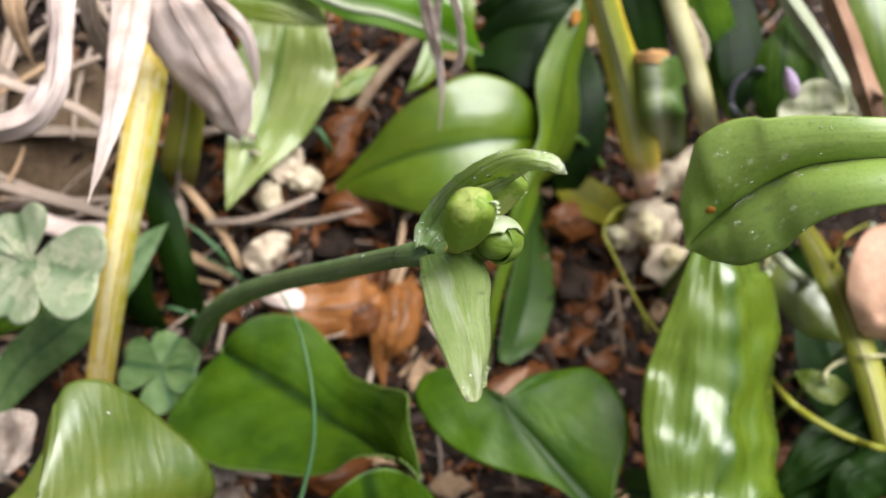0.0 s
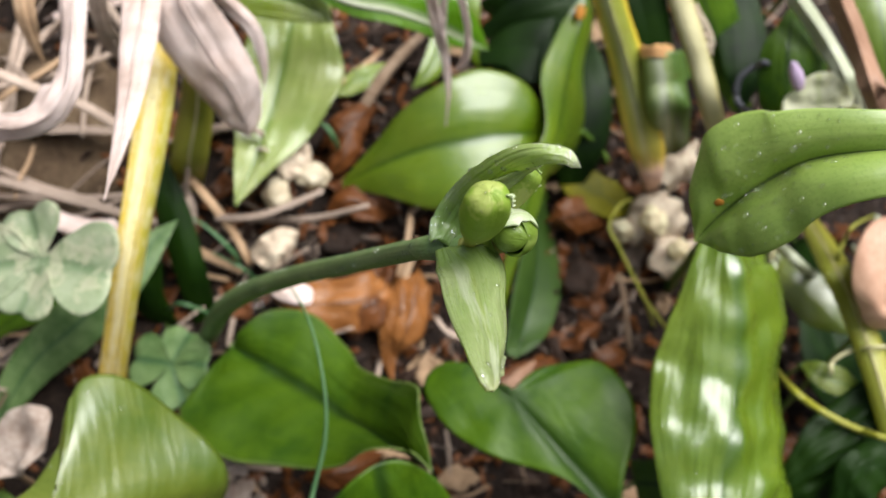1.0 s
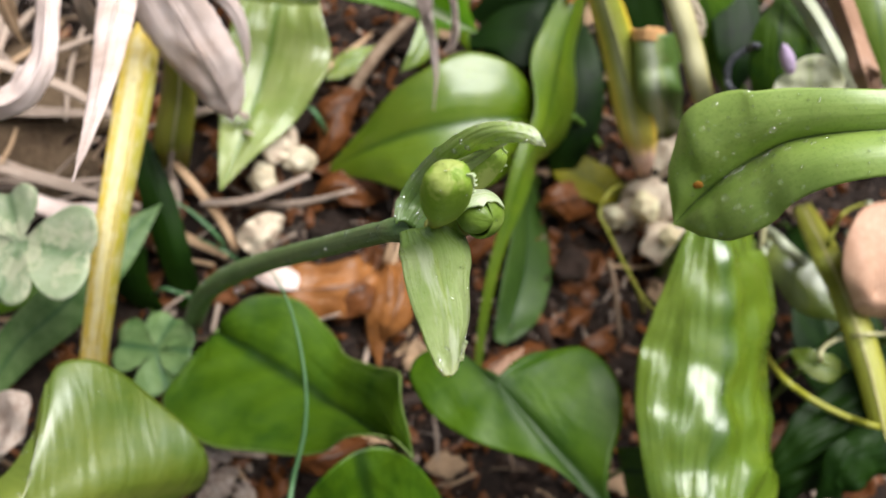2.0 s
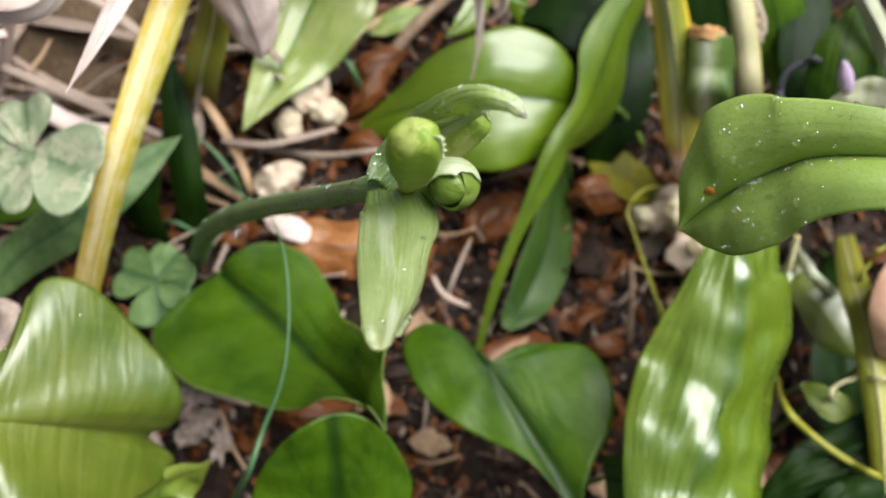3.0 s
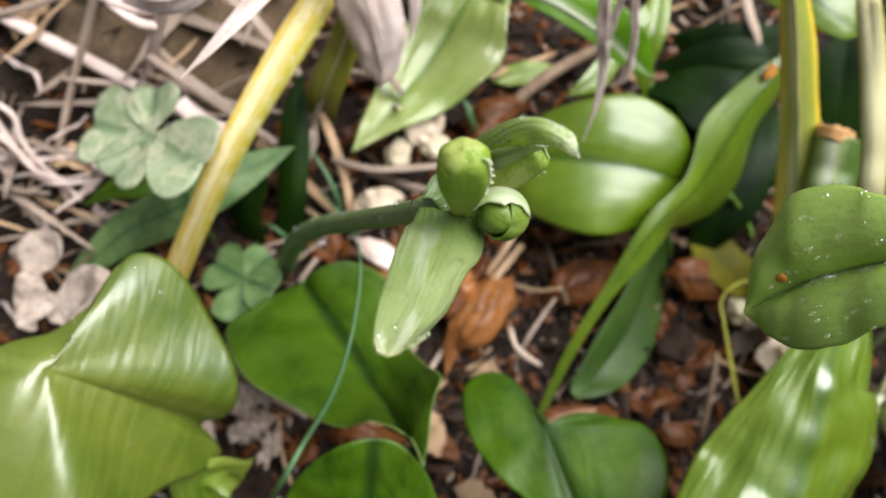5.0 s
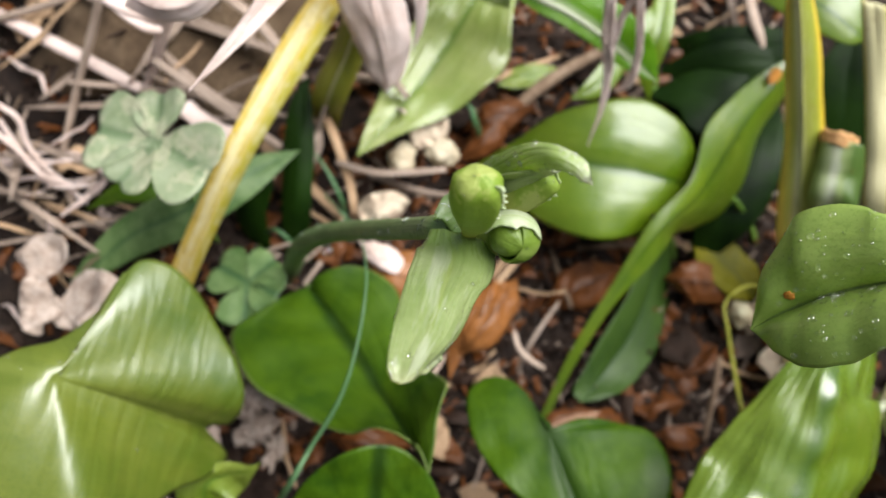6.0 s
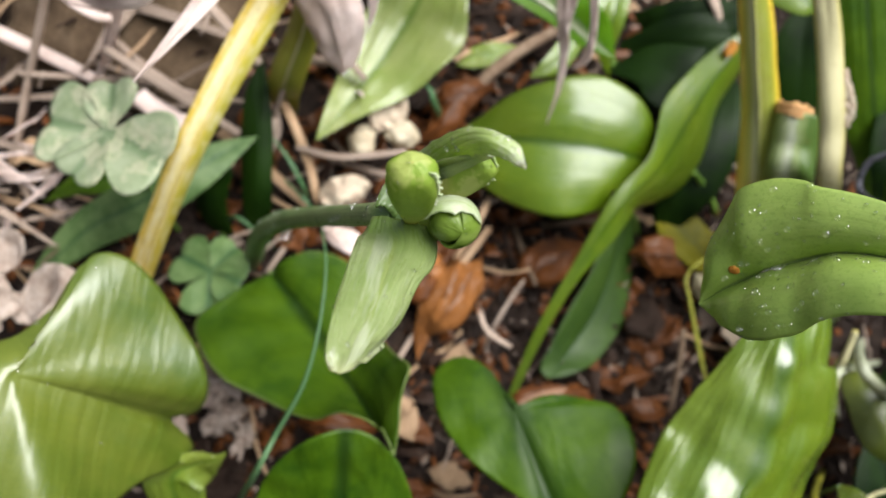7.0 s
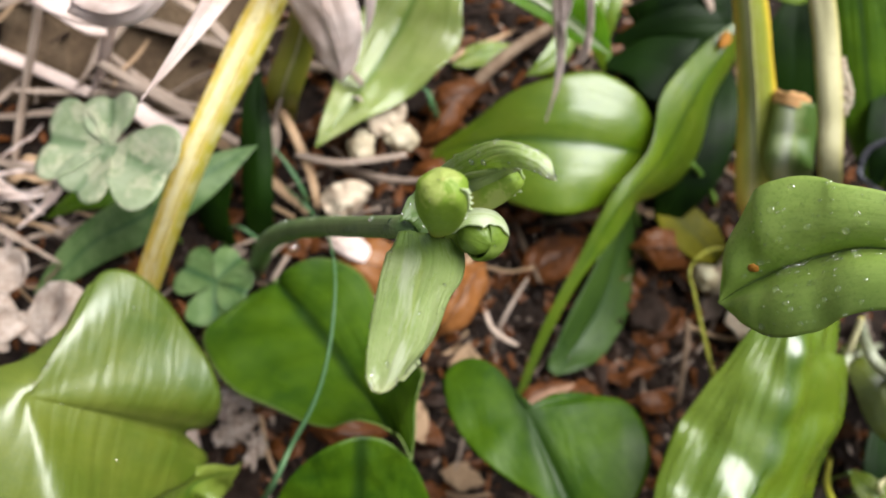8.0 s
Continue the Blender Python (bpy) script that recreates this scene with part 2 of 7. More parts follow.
YELLOW = strap_mat("yellowed_strap", [(0.0, (0.72, 0.50, 0.04)), (0.12, (0.74, 0.54, 0.07)), (0.25, (0.80, 0.70, 0.38)), (0.40, (0.78, 0.66, 0.28)), (0.50, (0.66, 0.48, 0.04)), (0.70, (0.46, 0.40, 0.03)), (0.90, (0.36, 0.34, 0.03)), (1.0, (0.50, 0.42, 0.04))], [(0.0, 0.40, (0.66, 0.43, 0.04)), (0.95, 0.80, (0.62, 0.43, 0.05))], mottle=1.1)
# Blue-green with the folded leaf's shade already in the colour.
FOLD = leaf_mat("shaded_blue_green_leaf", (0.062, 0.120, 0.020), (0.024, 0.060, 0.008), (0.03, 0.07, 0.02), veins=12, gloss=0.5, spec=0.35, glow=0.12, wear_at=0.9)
STUB = strap_mat("pale_sided_stub", [(0.0, (0.24, 0.30, 0.08)), (0.26, (0.26, 0.36, 0.10)), (0.40, (0.46, 0.55, 0.30)), (0.50, (0.66, 0.72, 0.56)), (0.58, (0.30, 0.40, 0.16)), (0.66, (0.06, 0.14, 0.02)), (1.0, (0.04, 0.10, 0.015))])
STALK = strap_mat("striped_stalk", [(0.0, (0.86, 0.64, 0.07)), (0.16, (0.84, 0.68, 0.12)), (0.30, (0.48, 0.50, 0.09)), (0.43, (0.66, 0.68, 0.42)), (0.54, (0.38, 0.42, 0.08)), (0.78, (0.27, 0.33, 0.03)), (0.92, (0.66, 0.50, 0.03)), (1.0, (0.84, 0.58, 0.04))], [(0.26, 0.50, (0.92, 0.66, 0.12)), (0.22, 0.34, (0.86, 0.56, 0.44))], glow=0.2, mottle=0.15)
PALE_STRAP = strap_mat("pale_strap", [(0.0, (0.50, 0.44, 0.10)), (0.2, (0.66, 0.62, 0.36)), (0.8, (0.62, 0.58, 0.33)), (1.0, (0.55, 0.50, 0.16))])
OLIVE_STRAP = strap_mat("olive_strap", [(0.0, (0.30, 0.30, 0.02)), (0.3, (0.36, 0.36, 0.05)), (0.7, (0.27, 0.30, 0.03)), (1.0, (0.33, 0.33, 0.03))])
DRY = rough_mat("bleached_dry_leaf", [(0.24, (0.28, 0.17, 0.11)), (0.42, (0.62, 0.48, 0.42)), (0.60, (0.84, 0.71, 0.67))], 60, 0.5, 0.7, 0.0012, uv_grain=True, glow=0.25, vary=0.16)
HUSK = rough_mat("cream_husk", [(0.28, (0.34, 0.20, 0.13)), (0.46, (0.62, 0.50, 0.38)), (0.68, (0.80, 0.74, 0.58))], 200, 0.5, 0.5, 0.0010, glow=0.35)
FADED = rough_mat("faded_leaflet", [(0.30, (0.20, 0.13, 0.10)), (0.48, (0.37, 0.29, 0.24)), (0.66, (0.52, 0.44, 0.39))], 220, 0.6, 0.9, 0.0014, glow=0.2)
RUST = rough_mat("rust_spot", [(0.3, (0.30, 0.11, 0.015)), (0.7, (0.46, 0.21, 0.03))], 400, 0.6)
STRAW = rough_mat("straw", [(0.25, (0.10, 0.065, 0.045)), (0.45, (0.28, 0.21, 0.165)), (0.75, (0.46, 0.37, 0.31))], 90, 0.7, 0.6, 0.0008, uv_grain=True)

BROWN_LEAF = leaf_mat("brown_dead_leaf", (0.24, 0.088, 0.030), (0.070, 0.024, 0.008), (0.06, 0.025, 0.012), veins=5, gloss=0.45, glow=0.15, wear=(0.34, 0.20, 0.12), wear_at=0.62, streaks=(7.0, 4.0), patches=120, blotch=0.8, relief=0.15, spec=0.35)
ORANGE_LEAF = leaf_mat("orange_dead_leaf", (0.46, 0.20, 0.075), (0.20, 0.075, 0.022), (0.13, 0.05, 0.02), veins=5, gloss=0.42, glow=0.18, wear=(0.56, 0.40, 0.30), wear_at=0.60, streaks=(6.0, 4.0), patches=120, blotch=0.8, relief=0.15, spec=0.4)
DARK_LEAF = rough_mat("rotten_leaf", [(0.25, (0.008, 0.005, 0.0035)), (0.5, (0.022, 0.012, 0.008)), (0.75, (0.06, 0.034, 0.021))], 70, 0.6, 0.7, 0.001)
PALE_POD = rough_mat("pale_pod", [(0.28, (0.28, 0.19, 0.115)), (0.46, (0.50, 0.42, 0.29)), (0.70, (0.68, 0.61, 0.47))], 200, 0.5, 0.2, 0.0006, glow=0.25)

# Olive darkened by the shade that the low leaf lies in.
OLIVE_SHADED = leaf_mat("shaded_olive_leaf", (0.20, 0.18, 0.015), (0.09, 0.09, 0.008), (0.1, 0.1, 0.02), gloss=0.55, spec=0.15, glow=0.1)
FOOT_SCALE = rough_mat("greenish_papery_scale", [(0.28, (0.40, 0.24, 0.14)), (0.46, (0.68, 0.58, 0.38)), (0.68, (0.84, 0.82, 0.58))], 170, 0.45, 0.25, 0.0008, glow=0.35)
PINK_LEAF = rough_mat("pinkish_dead_leaf", [(0.25, (0.22, 0.11, 0.06)), (0.5, (0.36, 0.21, 0.14)), (0.75, (0.48, 0.32, 0.23))], 90, 0.5, 0.4, 0.0008)
TWIG = rough_mat("twig_bark", [(0.25, (0.09, 0.055, 0.035)), (0.5, (0.20, 0.135, 0.09)), (0.75, (0.33, 0.25, 0.18))], 150, 0.8, 0.8, 0.0008)
TAN_TWIG = rough_mat("tan_stalk", [(0.25, (0.22, 0.13, 0.07)), (0.5, (0.38, 0.25, 0.15)), (0.75, (0.52, 0.38, 0.26))], 110, 0.7, 0.6, 0.0008, uv_grain=True)
SOIL = rough_mat("soil", [(0.3, (0.006, 0.004, 0.003)), (0.48, (0.013, 0.008, 0.006)), (0.6, (0.024, 0.015, 0.01)), (0.75, (0.075, 0.05, 0.034))], 110, 0.9, 1.0, 0.004, grain=600)
STONE = rough_mat("brown_stone", [(0.3, (0.034, 0.021, 0.012)), (0.5, (0.11, 0.072, 0.042)), (0.75, (0.25, 0.18, 0.115))], 60, 0.85, 0.8, 0.004)
CUT_END = rough_mat("dried_cut_end", [(0.3, (0.30, 0.12, 0.03)), (0.6, (0.50, 0.30, 0.14))], 200, 0.7)
WHITE_STEM = leaf_mat("whitish_stem", (0.68, 0.70, 0.55), (0.50, 0.55, 0.36), (0.5, 0.52, 0.34), gloss=0.45, wear_at=0.8)
PALE_FLOWER = leaf_mat("pale_petal", (1.0, 1.0, 0.80), (0.94, 0.96, 0.66), (0.8, 0.86, 0.5), gloss=0.6, wear_at=0.85, glow=0.4)
PURPLE = leaf_mat("lilac_petal", (0.80, 0.64, 0.86), (0.66, 0.48, 0.74), (0.5, 0.4, 0.6), gloss=0.5, wear_at=0.9)
WIRE = rough_mat("grey_wire", [(0.3, (0.05, 0.05, 0.06)), (0.7, (0.12, 0.12, 0.14))], 300, 0.4)
GRASS = leaf_mat("blue_green_grass", (0.17, 0.32, 0.15), (0.09, 0.22, 0.09), (0.2, 0.34, 0.18), veins=6, gloss=0.4, glow=0.35, wear_at=0.9)
WHITE_EDGE = leaf_mat("whitish_petal", (0.92, 0.98, 0.74), (0.62, 0.78, 0.36), (0.6, 0.7, 0.35), veins=12, gloss=0.35, glow=0.3, wear_at=0.9, patches=200, stripe=0.04)

WET = leaf_mat("wet_green_leaf", (0.26, 0.36, 0.04), (0.10, 0.20, 0.014), (0.07, 0.15, 0.012), veins=8, gloss=0.26, spec=1.0, glow=0.3, blotch=1.0, patches=26, film=0.36, relief=0.02, wear_at=0.9, damp=0.3, stripe=0.0, sheet=(12.0, 3.0), coat=1.0)
WATER, wt, wp, w_out = nodes_of("water_drop")
clear, shine, edge = wt.nodes.new("ShaderNodeBsdfTransparent"), wt.nodes.new("ShaderNodeBsdfGlossy"), wt.nodes.new("ShaderNodeFresnel")
shine.inputs["Roughness"].default_value, edge.inputs["IOR"].default_value = 0.0, 1.33
film_mix = wt.nodes.new("ShaderNodeMixShader")
wt.links.new(calc(wt, "MULTIPLY_ADD", edge.outputs[0], 0.8, 0.11), film_mix.inputs[0])
wt.links.new(clear.outputs[0], film_mix.inputs[1])
wt.links.new(shine.outputs[0], film_mix.inputs[2])
wt.links.new(film_mix.outputs[0], w_out.inputs[0])


# ---- making meshes ----
def spline(rows, n):
    """n + 1 rows evenly along a smooth curve through the given rows of numbers."""
    a = np.array(rows, float)
    a = np.vstack([2 * a[0] - a[1], a, 2 * a[-1] - a[-2]])
    out = []
    for s in np.linspace(0, len(rows) - 1, n + 1):
        k = min(int(s), len(rows) - 2)
        f = s - k
        p0, p1, p2, p3 = a[k : k + 4]
        out.append(0.5 * (2 * p1 + (p2 - p0) * f + (2 * p0 - 5 * p1 + 4 * p2 - p3) * f * f + (3 * p1 - p0 - 3 * p2 + p3) * f**3))
    return np.array(out)


def unit(v):
    return v / (np.linalg.norm(v, axis=-1, keepdims=True) + 1e-12)


def shell(top, normals, uvs, thick, closed=False):
    """A closed thin sheet from a grid of points."""
    bm = bmesh.new()
    layer = bm.loops.layers.uv.new("UVMap")
    nv, nu = top.shape[:2]
    a = [[bm.verts.new(p) for p in row] for row in top]
    b = [[bm.verts.new(p) for p in row] for row in top - normals * thick]

    def face(vs, ts):
        try:
            f = bm.faces.new(vs)
        except ValueError:
            return
        f.smooth = True
        for loop, uv in zip(f.loops, ts):
            loop[layer].uv = uv

    span = nu if closed else nu - 1
    for i in range(nv - 1):
        for j in range(span):
            k = (j + 1) % nu
            t4 = [uvs[i, j], uvs[i, k], uvs[i + 1, k], uvs[i + 1, j]]
            face([a[i][j], a[i][k], a[i + 1][k], a[i + 1][j]], t4)
            face([b[i + 1][j], b[i + 1][k], b[i][k], b[i][j]], t4[::-1])
    if not closed:
        for i in range(nv - 1):
            for j, flip in ((0, False), (nu - 1, True)):
                vs = [a[i][j], a[i + 1][j], b[i + 1][j], b[i][j]]
                face(vs[::-1] if flip else vs, [uvs[i, j]] * 4)
    for i in ((nv - 1,) if closed else (0, nv - 1)):
        for j in range(span):
            k = (j + 1) % nu
            face([a[i][j], a[i][k], b[i][k], b[i][j]], [uvs[i, j]] * 4)
    bmesh.ops.remove_doubles(bm, verts=bm.verts, dist=1e-6)
    bmesh.ops.recalc_face_normals(bm, faces=bm.faces)
    return bm


def blade(facing, stations, arch=0.10, ripple=0.0, crumple=0.0, thick=0.0005, nv=44, nu=18, seed=0, pleat=0.0, ragged=0.0):
    """A leaf blade along a midrib. Stations: place of the midrib, width and lift (degrees) of the left and of the right half, and how far each edge runs ahead."""
    r = spline([(*q, 0, 0)[:9] for q in stations], nv)
    mid = r[:, :3]
    along = unit(np.gradient(mid, axis=0))
    side = unit(np.cross(along, np.array(facing)))
    up = np.cross(side, along)
    wl, wr = np.maximum(r[:, 3], 0.00005), np.maximum(r[:, 5], 0.00005)
    al, ar = np.radians(r[:, 4]), np.radians(r[:, 6])
    length = np.linalg.norm(np.diff(mid, axis=0), axis=1).sum()
    top, uvs = np.zeros((nv + 1, 2 * nu + 1, 3)), np.zeros((nv + 1, 2 * nu + 1, 2))
    for i in range(nv + 1):
        v = i / nv
        for j in range(2 * nu + 1):
            s = j / nu - 1
            w, ang, sg = (wl[i], al[i], -1) if s < 0 else (wr[i], ar[i], 1)
            q = abs(s)
            edge = 1 + ragged * noise.noise(Vector((v * 40 + seed, sg * 3.1, seed))) * q
            out = w * q * edge
            lift = arch * w * 4 * q * (1 - q) * 0.5
            lift += ripple * w * q * q * math.sin(v * 19 + sg * 1.3 + seed)
            lift += pleat * w * math.sin(q * 16) * (1 - q)
            if crumple:
                lift += crumple * w * noise.noise(Vector((s * 2.2, v * 9, seed * 7.7)))
            p = mid[i] + sg * side[i] * (out * math.cos(ang) - lift * math.sin(ang)) + up[i] * (out * math.sin(ang) + lift * math.cos(ang))
            p = p + along[i] * q * r[i, 7 if s < 0 else 8]
            top[i, j], uvs[i, j] = p, (0.5 + s / 2, v)
    gu, gv = np.gradient(top, axis=1), np.gradient(top, axis=0)
    nrm = unit(np.cross(gv, gu))
    nrm *= np.sign((nrm * up[:, None, :]).sum(-1, keepdims=True) + 1e-9)
    return shell(top, nrm, uvs, thick)


def round_leaf(origin, axis, facing, outline, power=1.5, crease=0.0, ripple=0.0, crumple=0.0, thick=0.0005, nr=20, na=88, seed=0, dome=0.0):
    """A broad leaf fanned out round its stalk's end. Outline: angle from the tip's direction, reach and lift, all the way round."""
    rows = [(a + 360 * k, r, z) for k in (-1, 0, 1) for a, r, z in outline]
    per = len(outline) * max(2, round(na / len(outline)))
    na = per
    s0 = len(outline) * (per // len(outline))
    full = spline(rows, (3 * len(outline) - 1) * (per // len(outline)))[s0 : s0 + per]
    ang, rad, lif = full[:, 0], np.maximum(full[:, 1], 0.0), full[:, 2]
    ax, nn = unit(np.array(axis)), np.array(facing)
    sd = unit(np.cross(ax, nn))
    nn = np.cross(sd, ax)
    o = np.array(origin)
    big = rad.max()
    top, uvs = np.zeros((nr + 1, na, 3)), np.zeros((nr + 1, na, 2))
    for i in range(nr + 1):
        q = (i / nr) ** 0.85
        for j in range(na):
            t = math.radians(ang[j])
            x, y = rad[j] * q * math.cos(t), rad[j] * q * math.sin(t)
            z = lif[j] * q**power + dome * big * (q - q * q)
            z += crease * min(abs(y), 0.35 * big) * (0.75 + 0.25 * math.cos(t))
            z += ripple * big * q * q * math.sin(t * 7 + seed)
            if crumple:
                z += crumple * big * q * noise.noise(Vector((x / big * 3, y / big * 3, seed * 3.3)))
            top[i, j] = o + ax * x + sd * y + nn * z
            uvs[i, j] = (0.5 + 0.5 * y / big, 0.5 + 0.5 * x / big)
    gu = np.roll(top, -1, 1) - np.roll(top, 1, 1)
    gv = np.gradient(top, axis=0)
    nrm = unit(np.cross(gv, gu))
    nrm[0] = nn
    nrm *= np.sign((nrm * nn).sum(-1, keepdims=True) + 1e-9)
    return shell(top, nrm, uvs, thick, closed=True)


def tube(points, radii, sides=12, n=36, knobs=0.0, flat=1.0, seed=0):
    """A round stalk through points, tapering through radii."""
    p = spline(points, n)
    rad = np.interp(np.linspace(0, 1, n + 1), np.linspace(0, 1, len(radii)), radii)
    along = unit(np.gradient(p, axis=0))
    ref = np.array((0.31, 0.2, 0.93)) if abs(along[0][2]) < 0.8 else np.array((1.0, 0.1, 0.0))
    bm = bmesh.new()
    layer = bm.loops.layers.uv.new("UVMap")
    rings = []
    for i in range(n + 1):
        a = unit(np.cross(along[i], ref))
        b = np.cross(a, along[i])
        ref = b
        ring = []
        for j in range(sides):
            t = 2 * math.pi * j / sides
            r = rad[i] * (1 + knobs * noise.noise(Vector((math.cos(t) + seed, math.sin(t), i * 0.35))))
            ring.append(bm.verts.new(p[i] + r * (math.cos(t) * a + flat * math.sin(t) * b)))
        rings.append(ring)
    for i in range(n):
        for j in range(sides):
            k = (j + 1) % sides
            f = bm.faces.new((rings[i][j], rings[i][k], rings[i + 1][k], rings[i + 1][j]))
            f.smooth = True
            for loop, uv in zip(f.loops, ((j / sides, i / n), ((j + 1) / sides, i / n), ((j + 1) / sides, (i + 1) / n), (j / sides, (i + 1) / n))):
                loop[layer].uv = uv
    bm.faces.new(rings[0][::-1])
    bm.faces.new(rings[-1])
    bmesh.ops.recalc_face_normals(bm, faces=bm.faces)
    return bm


def lump(centre, axis, size, facing=(0, 0, 1), rough=0.12, freq=2.0, seed=0, point=0.0, ridge=0.0, rings=20, sides=28):
    """A rounded body: size is half length along axis, half width, half depth; point sharpens its far end."""
    ax = unit(np.array(axis, float))
    sd = unit(np.cross(ax, np.array(facing, float)))
    up = np.cross(sd, ax)
    bm = bmesh.new()
    layer = bm.loops.layers.uv.new("UVMap")
    grid = []
    for i in range(rings + 1):
        f = math.pi * i / rings
        row = []
        for j in range(sides):
            t = 2 * math.pi * j / sides
            h, w = -math.cos(f), math.sin(f)
            w *= 1 - point * max(h, 0) ** 1.5
            w *= 1 + ridge * math.cos(3 * t) * math.sin(f)
            k = 1 + rough * noise.noise(Vector((h * freq + seed, w * math.cos(t) * freq, w * math.sin(t) * freq)))
            q = np.array(centre) + k * (ax * h * size[0] + sd * w * math.cos(t) * size[1] + up * w * math.sin(t) * size[2])
            row.append(bm.verts.new(q))
        grid.append(row)
    for i in range(rings):
        for j in range(sides):
            k = (j + 1) % sides
            f = bm.faces.new((grid[i][j], grid[i][k], grid[i + 1][k], grid[i + 1][j]))
            f.smooth = True
            for loop, uv in zip(f.loops, ((j / sides, i / rings), ((j + 1) / sides, i / rings), ((j + 1) / sides, (i + 1) / rings), (j / sides, (i + 1) / rings))):
                loop[layer].uv = uv
    bmesh.ops.remove_doubles(bm, verts=bm.verts, dist=1e-6)
    bmesh.ops.recalc_face_normals(bm, faces=bm.faces)
    return bm


def mesh_of(name, bm, mat):
    me = bpy.data.meshes.new(name)
    bm.to_mesh(me)
    bm.free()
    me.materials.append(mat)
    return me


def part(name, bm, mat, parent, label=""):
    ob = new(name, mesh_of(name, bm, mat))
    ob.parent = parent
    if parent.type == "EMPTY":
        ob.matrix_parent_inverse = Matrix.Translation(parent.location).inverted()
    return tagged(ob, label)


def root(name, place, label, category, group=""):
    """An empty at a thing's base, for parts that are made in world places."""
    ob = new(name)
    ob.location = place
    ob.empty_display_size = 0.005
    return tagged(ob, label, category, group)


def thing(name, bm, mat, label, category, group="", kind=""):
    return tagged(new(name, mesh_of(name, bm, mat)), label, category, group, kind)


SLOPE_X, SLOPE_Y = -0.2953, 0.2364


def ground_z(x, y):
    """The bank's height: a slope here that levels out some way off, with small lumps."""
    r2 = x * x + y * y
    z = (SLOPE_X * x + SLOPE_Y * y) * math.exp(-r2 / 1.6)
    k = math.exp(-r2 / 4)
    z += k * 0.006 * noise.noise(Vector((x * 14, y * 14, 1.0))) + k * 0.003 * noise.noise(Vector((x * 45, y * 45, 4.0)))
    return z - 0.002


def bead_mesh():
    bm = bmesh.new()
    bmesh.ops.create_icosphere(bm, subdivisions=3, radius=1.0)
    for f in bm.faces:
        f.smooth = True
    return mesh_of("water_droplet", bm, WATER)


BEAD = bead_mesh()


def sprinkle(spots, parent):
    """Water on a plant: each larger drop by itself, the finest dew as one."""
    bm = bmesh.new()
    for place, r, n in spots:
        m = Matrix.Translation(place) @ n.to_track_quat("Z", "Y").to_matrix().to_4x4() @ Matrix.Diagonal((r, r, 0.7 * r, 1))
        if r > 0.00033:
            ob = new("water_droplet", BEAD)
            ob.parent = parent
            ob.matrix_parent_inverse = Matrix.Translation(parent.location).inverted()
            ob.matrix_basis = m
            ob.visible_shadow = False
        else:
            bmesh.ops.create_icosphere(bm, subdivisions=2, radius=1.0, matrix=m)
    for f in bm.faces:
        f.smooth = True
    tagged(part("dew", bm, WATER, parent, "fine beads of dew"), kind="stuff")


def bead_on(ob, rng, count, lo, hi, where=None):
    """Places for beads on the upper side of a sheet."""
    polys = [p for p in ob.data.polygons if where is None or where(p)]
    out = []
    for p in rng.sample(polys, min(count, len(polys))):
        r = lo + (hi - lo) * rng.random() ** 3
        out.append((p.center + p.normal * r * 0.3, r, p.normal.copy()))
    return out


def petiole(parent, base, heading, radius, bow=0.003, mat=None, name="petiole"):
    """A stalk from a leaf's base down into the ground."""
    b, h = np.array(base, float), np.array(heading, float)
    foot = b + h
    foot[2] = ground_z(foot[0], foot[1]) - 0.006
    mid = (b + foot) / 2 + np.array((0, 0, bow))
    return part(name, tube([foot, mid, b], [radius * 1.3, radius, radius * 0.85], 10, 20), mat or PETIOLE, parent)


def leaf(name, shape, mat, label, category="leaf", group="", foot=None, stalk=0.0014, rib=None, **how):
    """A leaf with its blade, and a stalk into the ground."""
    facing, stations = shape
    top = root(name, stations[0][:3], label, category, group)
    b = part("blade", blade(facing, stations, **how), mat, top)
    if rib:
        mat_r, rad = rib
        line = [np.array(q[:3]) + np.array(facing) * (0.2 * rad) for q in stations[:-1]]
        part("midrib", tube(line, [rad, rad, rad * 0.9, rad * 0.6, rad * 0.3], 8, 60), mat_r, top)
    if foot is not None:
        petiole(top, stations[0][:3], (*foot, 0), stalk, 0.003)
    return top, b


# ---- ground ----
def make_ground():
    ring = [0.0] + [0.012 * k for k in range(1, 60)] + [0.72 * 1.16**k for k in range(1, 50)]
    sides = 150
    verts, faces = [(0, 0, ground_z(0, 0))], []
    for r in ring[1:]:
        for j in range(sides):
            t = 2 * math.pi * j / sides
            x, y = r * math.cos(t), r * math.sin(t)
            verts.append((x, y, ground_z(x, y)))
    for j in range(sides):
        faces.append((0, 1 + j, 1 + (j + 1) % sides))
    for i in range(len(ring) - 2):
        for j in range(sides):
            k = (j + 1) % sides
            a, b = 1 + i * sides, 1 + (i + 1) * sides
            faces.append((a + j, b + j, b + k, a + k))
    me = bpy.data.meshes.new("ground")
    me.from_pydata(verts, [], faces)
    me.materials.append(SOIL)
    for p in me.polygons:
        p.use_smooth = True
    return tagged(new("ground", me), "dark damp soil bank under leaf litter", "ground", kind="structure")


make_ground()


# ---- the flowering plant ----
rng = random.Random(5)
STEM_LINE = [(-0.0995, -0.052, 0.006), (-0.0905, -0.0533, 0.0235), (-0.0735, -0.0632, 0.0678), (-0.0586, -0.0700, 0.0948), (-0.0400, -0.0812, 0.1250), (-0.0212, -0.0972, 0.1605), (-0.0092, -0.1085, 0.1850), (-0.0040, -0.1145, 0.1968), (-0.0012, -0.1152, 0.1985)]
